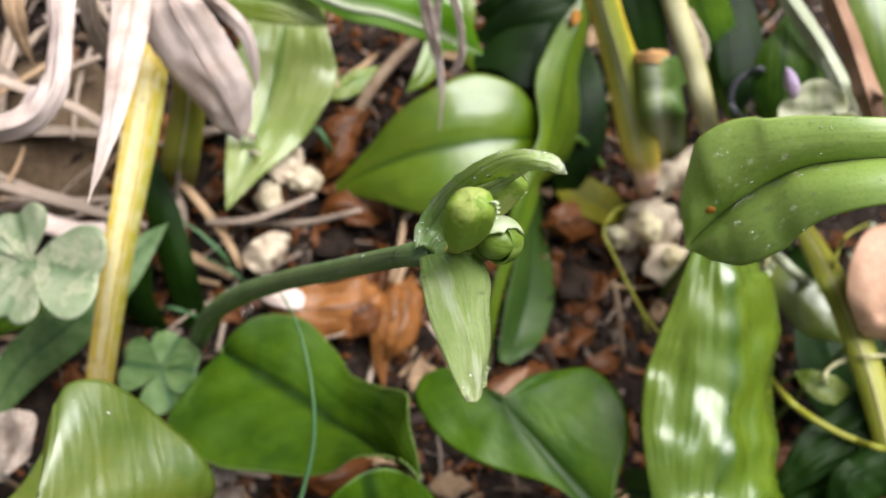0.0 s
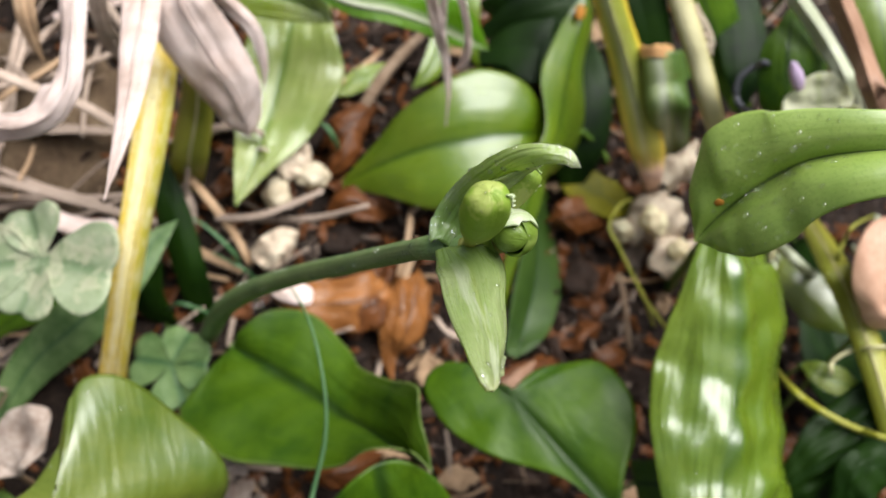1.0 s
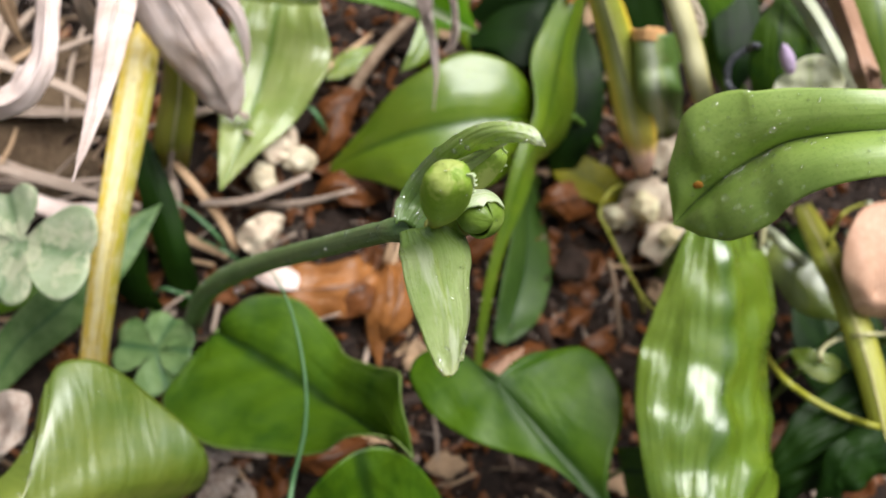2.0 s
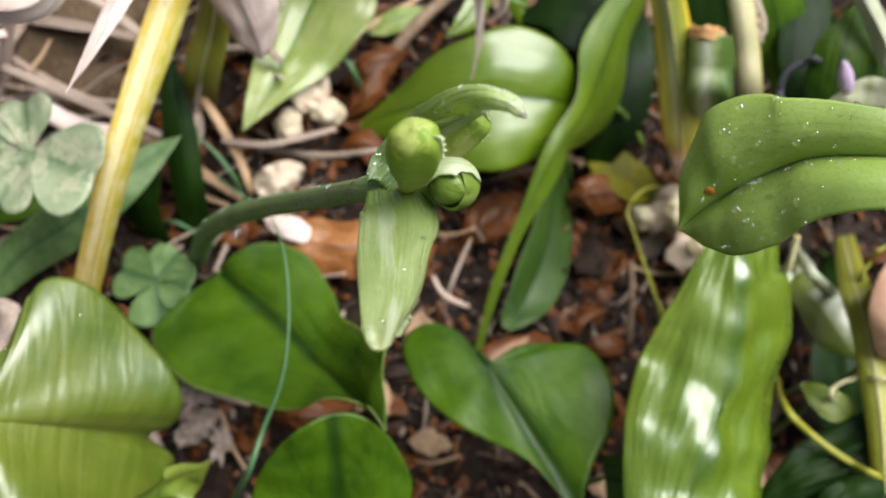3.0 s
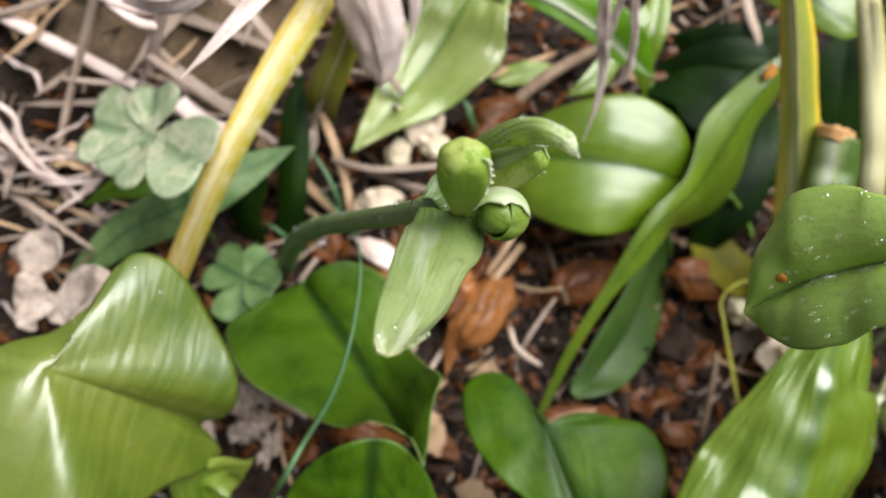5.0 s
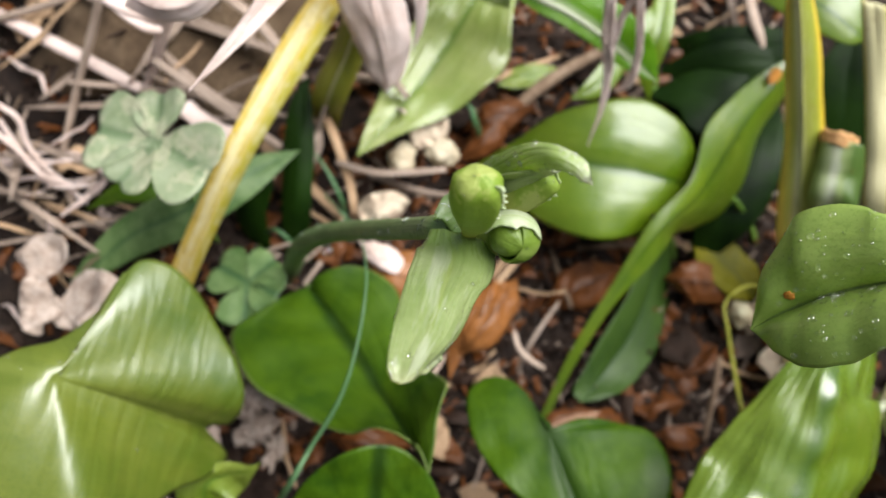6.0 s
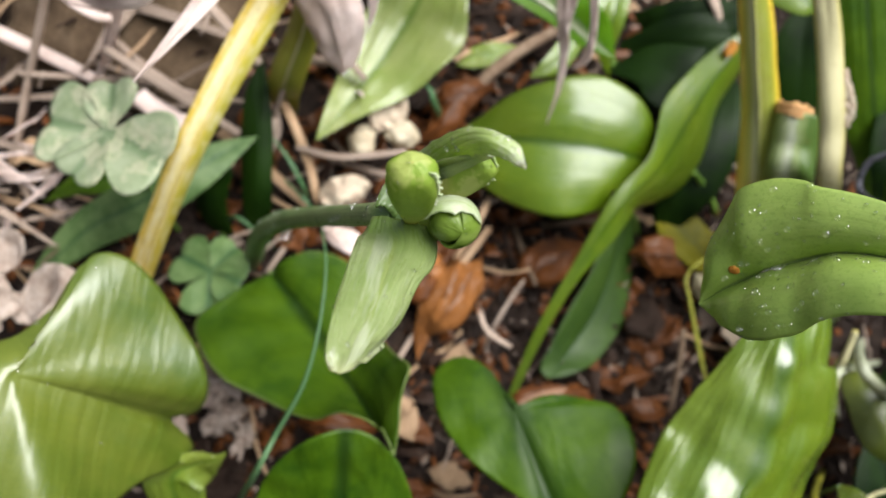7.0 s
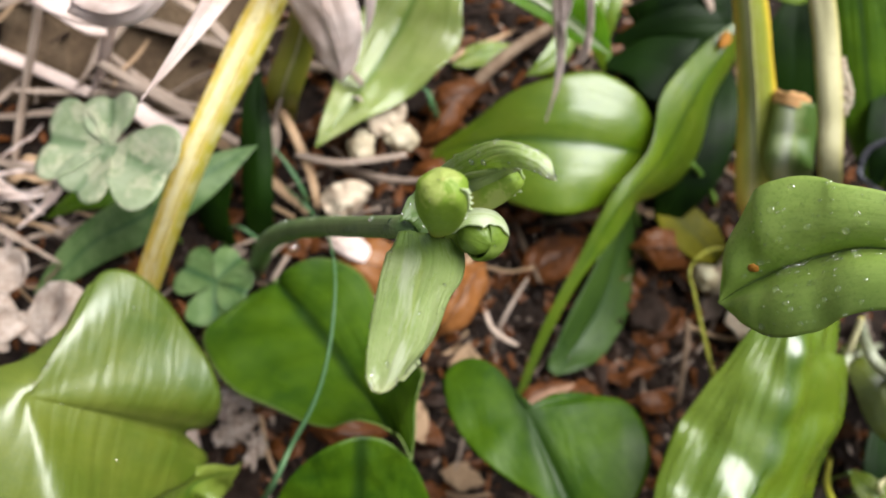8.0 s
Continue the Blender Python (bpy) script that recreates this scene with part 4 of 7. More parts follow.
leaf("small_leaf", ((0.08, -0.69, 0.72), [
    (0.0038, 0.0870, 0.0618, 0.0022, 4, 0.0022, -4, 0.0012, -0.0012),
    (-0.0029, 0.0664, 0.0545, 0.0048, -16, 0.0040, 5, 0.0001, 0.0004),
    (-0.0076, 0.0538, 0.0495, 0.0048, -12, 0.0039, 14, -0.0007, 0.0015),
    (-0.0148, 0.0442, 0.0486, 0.0000, -12, 0.0000, 14, 0.0000, 0.0000),
]), GREEN, "small green leaf behind dry strands", "leaf", "small leaves", (0.004, 0.01), 0.0007)
leaf("strap_leaf", ((0.04, -0.71, 0.7), [
    (0.0047, 0.1065, 0.0615, 0.0035, -3, 0.0024, 5, 0.0008, -0.0009),
    (0.0084, 0.0839, 0.0542, 0.0049, 1, 0.0059, -1, -0.0031, -0.0014),
    (0.0089, 0.0734, 0.0424, 0.0033, -2, 0.0036, -11, -0.0002, -0.0019),
    (0.0137, 0.0678, 0.0334, 0.0000, -2, 0.0000, -11, 0.0000, 0.0000),
]), GREEN, "short green leaf tip", "leaf", "small leaves", (0.0, 0.03), 0.0008)

# ---- heart-shaped leaves ----
def heart_leaf(name, shape, mat, label, foot, stalk=0.0016, **how):
    top = root(name, shape[0], label, "leaf", "heart-shaped leaves")
    b = part("blade", round_leaf(*shape, **how), mat, top)
    o, ax = np.array(shape[0]), np.array(shape[1])
    petiole(top, o - np.array(shape[2]) * 0.0012, (*foot, 0), stalk)
    return top, b


heart_leaf("heart_leaf", ((0.0193, -0.084, 0.0462), (0.617, -0.787, 0.001), (-0.083, -0.064, 0.995), [
    (-122, 0.0024, -0.0001), (-100, 0.0105, -0.0012), (-83, 0.0214, -0.0028), (-74, 0.0308, -0.0011), (-61, 0.0358, -0.0001), (-46, 0.0395, 0.0013), (-33, 0.0413, 0.0036), (-16, 0.0428, 0.0049), (-6, 0.0468, 0.0030), (-0, 0.0507, -0.0000), (9, 0.0321, 0.0028), (35, 0.0229, 0.0020), (79, 0.0211, -0.0000), (117, 0.0255, -0.0026), (137, 0.0298, -0.0044), (150, 0.0295, -0.0057), (162, 0.0243, -0.0051), (172, 0.0151, -0.0029), (179, 0.0059, 0.0003)]),
 DEEP, "heart-shaped deep green leaf close to the ground", (0.01, 0.02), crease=-0.02, ripple=0.012, crumple=0.03, dome=0.05)
leaf("arrow_leaf", ((0.14, -0.32, 0.94), [
    (-0.0785, -0.0590, 0.0295, 0.0049, 39, 0.0136, 39, 0.0005, 0.0027),
    (-0.0682, -0.0658, 0.0324, 0.0179, 10, 0.0320, 33, -0.0045, -0.0027),
    (-0.0566, -0.0742, 0.0380, 0.0239, -7, 0.0367, 30, -0.0073, -0.0024),
    (-0.0455, -0.0824, 0.0437, 0.0207, -19, 0.0340, 28, -0.0070, 0.0038),
    (-0.0348, -0.0918, 0.0509, 0.0158, -10, 0.0232, 26, -0.0090, 0.0077),
    (-0.0246, -0.1010, 0.0606, 0.0166, 17, 0.0147, 34, -0.0024, 0.0082),
    (-0.0155, -0.1101, 0.0716, 0.0202, 32, 0.0099, 71, 0.0056, 0.0017),
    (-0.0100, -0.1151, 0.0779, 0.0096, 36, 0.0047, 103, 0.0009, -0.0004),
    (-0.0061, -0.1189, 0.0814, 0.0000, 36, 0.0000, 103, 0.0000, 0.0000),
]),
 RIMMED, "deep green arrow-shaped leaf with a dark midrib", "leaf", "heart-shaped leaves", (-0.004, 0.008), 0.0014, arch=0.14, crumple=0.04, nv=60, nu=22)
SHEEN = leaf_mat("olive_green_leaf", (0.23, 0.265, 0.042), (0.06, 0.13, 0.010), (0.22, 0.27, 0.05), spec=1.0, gloss=0.34, veins=34, rib_width=0.008, wear_at=0.85, patches=24, film=0.2, relief=0.05, sheet=(4.0, 30.0), blotch=1.0, glow=0.25, coat=1.0)
roll_leaf, b = heart_leaf("curled_leaf", ((-0.0973, -0.1377, 0.1064), (0.472, 0.266, -0.84), (0.866, 0.041, 0.499), [
    (-155, 0.0073, -0.0131), (-87, 0.0088, -0.0078), (-71, 0.0186, -0.0038), (-71, 0.0296, -0.0034), (-70, 0.0379, -0.0020), (-62, 0.0420, 0.0011), (-49, 0.0437, 0.0038), (-33, 0.0460, 0.0063), (-17, 0.0490, 0.0112), (-7, 0.0525, 0.0104), (-1, 0.0552, 0.0045), (2, 0.0536, -0.0032), (7, 0.0652, -0.0039), (14, 0.0614, -0.0047), (27, 0.0503, -0.0033), (63, 0.0404, 0.0054), (85, 0.0398, -0.0119), (124, 0.0233, -0.0193), (161, 0.0117, -0.0186)]),
 SHEEN, "large olive green leaf rolled over at its edge", (-0.06, 0.03), 0.002, crease=0.05, dome=0.10, crumple=0.015, nr=28, na=120)
sprinkle(bead_on(b, rng, 30, 0.0002, 0.0008, lambda q: q.normal.z > 0.1), roll_leaf)
heart_leaf("heart_leaf", ((-0.0174, -0.1338, 0.059), (-0.12, 0.624, 0.772), (0.246, -0.735, 0.632), [
    (-145, 0.0193, 0.0016), (-107, 0.0241, 0.0002), (-74, 0.0233, -0.0006), (-41, 0.0242, 0.0005), (-17, 0.0272, 0.0013), (-0, 0.0280, 0.0000), (16, 0.0277, -0.0001), (34, 0.0245, -0.0007), (58, 0.0215, -0.0007), (92, 0.0204, 0.0001), (145, 0.0165, 0.0028)]),
 DEEP, "dark green rounded leaf low to the ground", (0.0, 0.01), crease=0.04, dome=0.08, crumple=0.03)
leaf("strap_leaf", ((0.32, -0.14, 0.94), [
    (-0.0671, -0.1474, 0.0303, 0.0056, -34, 0.0074, 33, 0.0004, -0.0003),
    (-0.0716, -0.1393, 0.0443, 0.0085, -8, 0.0101, 5, -0.0003, 0.0003),
    (-0.0664, -0.1332, 0.0478, 0.0059, 52, 0.0065, -34, -0.0035, 0.0035),
    (-0.0594, -0.1304, 0.0517, 0.0018, 6, 0.0030, -42, -0.0003, -0.0012),
    (-0.0569, -0.1274, 0.0535, 0.0000, 6, 0.0000, -42, 0.0000, 0.0000),
]), LIGHT, "yellowing leaf low beside the rolled leaf", "leaf", "small leaves", (0.0, 0.01), 0.001)

# ---- strap leaves and stalks ----
def strap(name, shape, mat, label, rib=None, **how):
    """A strap leaf whose base stands in the ground."""
    facing, st = shape
    top = root(name, st[0][:3], label, "leaf", "strap leaves")
    part("blade", blade(facing, st, **how), mat, top)
    if rib:
        line = [np.array(q[:3]) + np.array(facing) * (0.25 * rib[1]) for q in st]
        part("midrib", tube(line, [rib[1], rib[1], rib[1] * 0.8, rib[1] * 0.4], 8, 60, 0.1), rib[0], top, rib[2])
    return top


strap("yellowed_strap_leaf", ((0.34, -0.48, 0.81), [
    (-0.1225, -0.1088, 0.0065, 0.0038, -8, 0.0032, -30, 0.0, 0.0),
    (-0.1130, -0.0968, 0.0400, 0.0046, -10, 0.0039, -38, 0.0, 0.0),
    (-0.1052, -0.0842, 0.0630, 0.0051, -10, 0.0041, -42, 0.0, 0.0),
    (-0.0992, -0.0738, 0.0796, 0.0053, -10, 0.0043, -44, 0.0, 0.0),
    (-0.0944, -0.0628, 0.0930, 0.0055, -10, 0.0044, -44, 0.0, 0.0),
    (-0.0913, -0.0501, 0.1016, 0.0057, -10, 0.0046, -44, 0.0, 0.0),
    (-0.0894, -0.0331, 0.1072, 0.0062, -12, 0.0051, -42, 0.0, 0.0),
    (-0.0896, -0.0130, 0.1085, 0.0067, -14, 0.0055, -40, 0.0, 0.0),
    (-0.0912, 0.0080, 0.1070, 0.0060, -20, 0.0053, -40, 0.0, 0.0),
    (-0.0930, 0.0240, 0.1030, 0.0034, -20, 0.0034, -30, 0.0, 0.0),
]),
 YELLOW, "yellowed strap leaf with a pale stripe", (YELLOW, 0.0005, "raised crease along the leaf"), arch=0.1, thick=0.0012, nu=14)
striped = strap("striped_stalk", ((-0.2, -0.64, 0.74), [
    (0.0935, 0.0330, -0.0190, 0.0014, 3, 0.0014, -10, 0.0, 0.0),
    (0.0868, 0.0235, 0.0105, 0.0036, -10, 0.0040, -15, 0.0, 0.0),
    (0.0842, 0.0262, 0.0205, 0.0058, -10, 0.0062, -15, 0.0006, -0.0018),
    (0.0807, 0.0296, 0.0310, 0.0076, -11, 0.0080, -23, 0.0016, -0.0023),
    (0.0702, 0.0449, 0.0594, 0.0079, -33, 0.0087, -38, 0.0001, -0.0043),
    (0.0624, 0.0510, 0.0780, 0.0080, -41, 0.0087, -45, -0.0007, -0.0048),
    (0.0555, 0.0579, 0.0935, 0.0081, -44, 0.0071, -38, -0.0001, -0.0035),
    (0.0463, 0.0653, 0.1116, 0.0054, -49, 0.0055, -48, 0.0003, -0.0031),
]),
 STALK, "green strap leaf yellowing to a pink base", (STALK, 0.0006, "low rib down the middle"), arch=0.25, thick=0.0015, nu=12)
torn = strap("pale_strap_leaf", ((-0.28, -0.63, 0.72), [
    (0.1434, 0.0436, -0.0360, 0.0044, -3, 0.0042, 12, 0.0048, -0.0023),
    (0.0974, 0.0124, 0.0649, 0.0041, -28, 0.0036, -14, -0.0000, -0.0033),
    (0.0864, 0.0238, 0.0888, 0.0044, -32, 0.0057, -44, 0.0006, -0.0023),
    (0.0781, 0.0397, 0.1037, 0.0041, -18, 0.0050, -38, 0.0012, -0.0017),
    (0.0679, 0.0504, 0.1215, 0.0033, 8, 0.0033, -8, 0.0016, -0.0016),
]),
 PALE_STRAP, "pale straw-coloured strap leaf", arch=0.3, thick=0.0012, nu=12, ragged=0.04)
part("torn_edge", blade((-0.28, -0.67, 0.69), [
    (0.0843, 0.0377, 0.0992, 0.0016, -39, 0.0011, -12, 0.0001, -0.0003),
    (0.0876, 0.0333, 0.0943, 0.0028, -27, 0.0018, -1, 0.0009, -0.0006),
    (0.0899, 0.0298, 0.0911, 0.0029, -27, 0.0022, 4, 0.0007, -0.0005),
    (0.0910, 0.0254, 0.0874, 0.0015, -39, 0.0011, -8, 0.0000, -0.0000),
], arch=0.4, ragged=0.5, crumple=0.4, thick=0.0006, nv=24, nu=6), HUSK, torn, "frayed pale edge")
cut = strap("cut_leaf_stub", ((-0.24, -0.61, 0.75), [
    (0.1070, 0.0571, -0.0220, 0.0077, 4, 0.0078, 0, 0.0060, -0.0039),
    (0.0869, 0.0318, 0.0437, 0.0089, -25, 0.0094, -20, -0.0041, -0.0091),
    (0.0822, 0.0387, 0.0593, 0.0099, -43, 0.0133, -46, -0.0010, -0.0050),
    (0.0803, 0.0453, 0.0677, 0.0100, -44, 0.0138, -50, 0.0001, -0.0024),
]),
 STUB, "green leaf stub with a browned cut end", arch=0.5, thick=0.003, nu=12)
part("cut_end", blade((-0.23, -0.66, 0.72), [
    (0.0787, 0.0438, 0.0663, 0.0088, -49, 0.0107, -41, -0.0004, -0.0003),
    (0.0784, 0.0465, 0.0696, 0.0089, -51, 0.0097, -46, -0.0012, -0.0010),
], arch=0.4, ragged=0.15, crumple=0.08, thick=0.0016, nv=12, nu=12), CUT_END, cut, "orange-brown dried cut end")
strap("olive_strap_leaf", ((-0.43, -0.35, 0.83), [
    (0.1769, 0.0400, -0.0457, 0.0041, -8, 0.0042, 11, -0.0024, 0.0049),
    (0.1318, -0.0368, 0.0538, 0.0049, -24, 0.0046, -8, -0.0048, -0.0014),
    (0.1356, -0.0567, 0.0538, 0.0065, -48, 0.0049, -19, -0.0015, 0.0001),
    (0.1392, -0.0804, 0.0506, 0.0081, -54, 0.0052, -28, -0.0006, -0.0000),
    (0.1435, -0.1042, 0.0414, 0.0062, -52, 0.0037, -28, 0.0014, 0.0008),
    (0.1533, -0.1232, 0.0213, 0.0000, -52, 0.0000, -28, 0.0000, 0.0000),
]), OLIVE_STRAP, "olive yellow strap leaf bending down", (PALE_STRAP, 0.0005, "pale rib down the middle"), arch=0.3, thick=0.0012, nu=10)
strap("olive_strap_leaf", ((0.29, -0.6, 0.75), [
    (-0.1041, 0.0081, 0.0297, 0.0043, 4, 0.0043, 3, 0.0010, 0.0009),
    (-0.0927, -0.0041, 0.0669, 0.0063, -6, 0.0063, 7, -0.0019, -0.0005),
    (-0.0849, 0.0001, 0.0890, 0.0066, -29, 0.0056, -10, -0.0024, -0.0010),
    (-0.0810, 0.0064, 0.1053, 0.0045, -15, 0.0048, -24, -0.0007, -0.0001),
    (-0.0799, 0.0174, 0.1140, 0.0032, -17, 0.0030, 17, -0.0003, 0.0002),
]), OLIVE_STRAP, "olive green leaf behind the yellowed one", (PALE_STRAP, 0.0005, "pale rib down the middle"), arch=0.3, thick=0.001, nu=10)

# ---- dry bleached leaves ----
def dry(label, shape, mat=None, name="dry_leaf", **how):
    facing, st = shape
    opts = dict(arch=0.15, crumple=0.11, thick=0.0004, ragged=0.08, nv=50, nu=14, pleat=0.015)
    opts.update(how)
    top = root(name, st[0][:3], label, "dead leaf", "dry leaves")
    part("blade", blade(facing, st, **opts), mat or DRY, top)
    line = [np.array(q[:3]) + np.array(facing) * 0.0003 for q in st]
    part("midrib", tube(line, [0.0004, 0.0005, 0.0004, 0.0002], 6, 40, 0.3), mat or DRY, top)
    return top


dry("bleached papery dead leaf draped over the yellowed one", ((0.26, -0.65, 0.72), [
    (-0.0806, 0.0119, 0.1385, 0.0070, -24, 0.0095, -40, -0.0003, -0.0010),
    (-0.0786, 0.0045, 0.1325, 0.0089, -3, 0.0122, -26, 0.0015, -0.0008),
    (-0.0739, -0.0001, 0.1194, 0.0099, -3, 0.0118, -24, -0.0004, 0.0011),
    (-0.0688, -0.0051, 0.1050, 0.0098, -5, 0.0098, -28, -0.0008, 0.0021),
    (-0.0665, -0.0074, 0.0933, 0.0064, -15, 0.0061, -28, -0.0023, 0.0022),
    (-0.0667, -0.0091, 0.0871, 0.0000, -15, 0.0000, -28, 0.0000, 0.0000),
]), seed=1)
dry("bleached dead leaf end hanging to a point", ((0.35, -0.62, 0.7), [
    (-0.0881, 0.0110, 0.1403, 0.0054, 2, 0.0085, -28, -0.0002, -0.0032),
    (-0.0852, -0.0051, 0.1425, 0.0049, -8, 0.0068, -33, -0.0025, -0.0027),
    (-0.0808, -0.0283, 0.1500, 0.0047, 4, 0.0049, -34, -0.0033, -0.0027),
    (-0.0758, -0.0527, 0.1578, 0.0032, 11, 0.0033, -36, -0.0030, -0.0012),
    (-0.0729, -0.0724, 0.1637, 0.0013, 20, 0.0015, -31, -0.0025, -0.0001),
    (-0.0717, -0.0858, 0.1676, 0.0000, 20, 0.0000, -31, 0.0000, 0.0000),
]), seed=2, nu=10)
dry("narrow curled dead strip", ((0.23, -0.67, 0.7), [
    (-0.0714, 0.0109, 0.1345, 0.0019, -6, 0.0024, -50, 0.0015, -0.0008),
    (-0.0653, 0.0097, 0.1268, 0.0025, -18, 0.0028, -31, 0.0007, -0.0004),
    (-0.0600, 0.0068, 0.1194, 0.0022, -1, 0.0023, -0, -0.0005, 0.0004),
    (-0.0586, 0.0019, 0.1097, 0.0014, 7, 0.0011, 0, -0.0003, 0.0004),
    (-0.0595, -0.0020, 0.1028, 0.0000, 7, 0.0000, 0, 0.0000, 0.0000),
]), seed=3, nu=6)
dry("bleached curled dead leaf", ((0.43, -0.61, 0.67), [
    (-0.0984, -0.0065, 0.1579, 0.0038, -4, 0.0045, -44, -0.0002, -0.0022),
    (-0.0964, -0.0181, 0.1570, 0.0038, -19, 0.0051, -53, -0.0011, -0.0028),
    (-0.0949, -0.0308, 0.1543, 0.0040, -38, 0.0057, -64, -0.0017, -0.0026),
    (-0.0951, -0.0417, 0.1515, 0.0043, -36, 0.0069, -62, -0.0012, -0.0012),
    (-0.1002, -0.0480, 0.1478, 0.0046, -36, 0.0067, -59, -0.0003, 0.0023),
    (-0.1092, -0.0494, 0.1447, 0.0040, -34, 0.0049, -47, 0.0029, 0.0046),
    (-0.1238, -0.0438, 0.1387, 0.0030, -9, 0.0040, -30, 0.0020, 0.0021),
]), seed=4)
dry("dull grey dead strap in the straw", ((0.36, -0.65, 0.67), [
    (-0.1094, 0.0208, 0.1275, 0.0031, 14, 0.0034, -17, -0.0007, 0.0006),
    (-0.1109, 0.0166, 0.1135, 0.0028, 10, 0.0028, -10, -0.0007, 0.0007),
    (-0.1103, 0.0170, 0.1022, 0.0031, 11, 0.0031, -13, -0.0003, 0.0002),
    (-0.1066, 0.0154, 0.0897, 0.0000, 11, 0.0000, -13, 0.0000, 0.0000),
]), STRAW, seed=5, nu=6)
dry("orange-brown dead leaf scrap hanging down", ((0.43, -0.63, 0.64), [
    (-0.1267, 0.0143, 0.1353, 0.0033, 25, 0.0033, -25, 0.0003, -0.0003),
    (-0.1259, 0.0049, 0.1299, 0.0033, 29, 0.0033, -29, 0.0010, -0.0010),
    (-0.1255, 0.0006, 0.1216, 0.0017, 22, 0.0020, -29, -0.0002, -0.0001),
    (-0.1249, -0.0011, 0.1148, 0.0000, 22, 0.0000, -29, 0.0000, 0.0000),
]), TAN_TWIG, seed=6, nu=6)
dry("brown folded dead strap", ((-0.43, -0.59, 0.68), [
    (0.1148, 0.0234, 0.1313, 0.0074, -61, 0.0043, -34, 0.0001, -0.0023),
    (0.1183, 0.0129, 0.1264, 0.0083, -65, 0.0053, -48, 0.0007, -0.0008),
    (0.1260, 0.0026, 0.1158, 0.0079, -65, 0.0052, -48, 0.0020, 0.0005),
    (0.1357, -0.0105, 0.1001, 0.0036, -32, 0.0031, -23, 0.0058, 0.0028),
    (0.2331, 0.0694, -0.0544, 0.0000, -32, 0.0000, -23, 0.0000, 0.0000),
]), PINK_LEAF, seed=7, nu=8, crumple=0.1)
dry("whitish ribbed strap by a pale flower", ((-0.4, -0.61, 0.68), [
    (0.1058, 0.0395, 0.1175, 0.0047, -52, 0.0028, -16, 0.0007, -0.0017),
    (0.1135, 0.0273, 0.1116, 0.0058, -56, 0.0035, -37, 0.0012, -0.0007),
    (0.1260, 0.0177, 0.1003, 0.0053, -56, 0.0037, -27, 0.0019, 0.0003),
    (0.1392, 0.0054, 0.0839, 0.0025, -24, 0.0024, -8, 0.0032, 0.0010),
    (0.2209, 0.0764, -0.0491, 0.0000, -24, 0.0000, -8, 0.0000, 0.0000),
]), WHITE_STEM, seed=8, nu=8, crumple=0.05)
# twin strands hanging down
strand = root("dry_strands", (-0.0026, 0.0369, 0.1194), "pair of withered strands hanging down", "dead leaf")
part("strand", blade((0.09, -0.69, 0.72), [
    (-0.0088, 0.0368, 0.1229, 0.0017, 1, 0.0014, -1, -0.0000, 0.0000),
    (-0.0067, 0.0344, 0.1099, 0.0021, 2, 0.0018, -2, -0.0000, 0.0000),
    (-0.0037, 0.0315, 0.0933, 0.0023, 13, 0.0022, -9, 0.0003, -0.0002),
    (-0.0019, 0.0311, 0.0814, 0.0018, 9, 0.0013, 0, 0.0002, 0.0001),
    (-0.0003, 0.0257, 0.0703, 0.0009, -3, 0.0009, 3, -0.0002, 0.0002),
    (-0.0014, 0.0184, 0.0568, 0.0000, -3, 0.0000, 3, 0.0000, 0.0000),
], arch=0.5, crumple=0.5, ragged=0.3, nu=6, seed=3), DRY, strand)
part("strand", blade((0.07, -0.71, 0.7), [
    (-0.0012, 0.0385, 0.1239, 0.0013, 3, 0.0010, -3, 0.0001, -0.0001),
    (0.0029, 0.0350, 0.1103, 0.0014, 2, 0.0014, -2, 0.0001, -0.0001),
    (0.0062, 0.0326, 0.0939, 0.0014, -3, 0.0011, 3, -0.0001, 0.0001),
    (0.0058, 0.0307, 0.0812, 0.0017, 10, 0.0013, -4, -0.0000, 0.0001),
    (0.0019, 0.0303, 0.0752, 0.0000, 10, 0.0000, -4, 0.0000, 0.0000),
], arch=0.5, crumple=0.4, ragged=0.2, nu=6, seed=4), DRY, strand)
part("strand", blade((0.09, -0.72, 0.69), [
    (0.0005, 0.0365, 0.1135, 0.0009, 12, 0.0008, -5, 0.0000, 0.0001),
    (-0.0017, 0.0348, 0.1055, 0.0013, 13, 0.0012, -17, 0.0001, -0.0001),
    (-0.0026, 0.0317, 0.0956, 0.0013, 16, 0.0013, -16, 0.0002, -0.0002),
    (-0.0032, 0.0306, 0.0869, 0.0000, 16, 0.0000, -16, 0.0000, 0.0000),
], arch=0.5, crumple=0.3, nu=5, seed=6), DRY, strand)

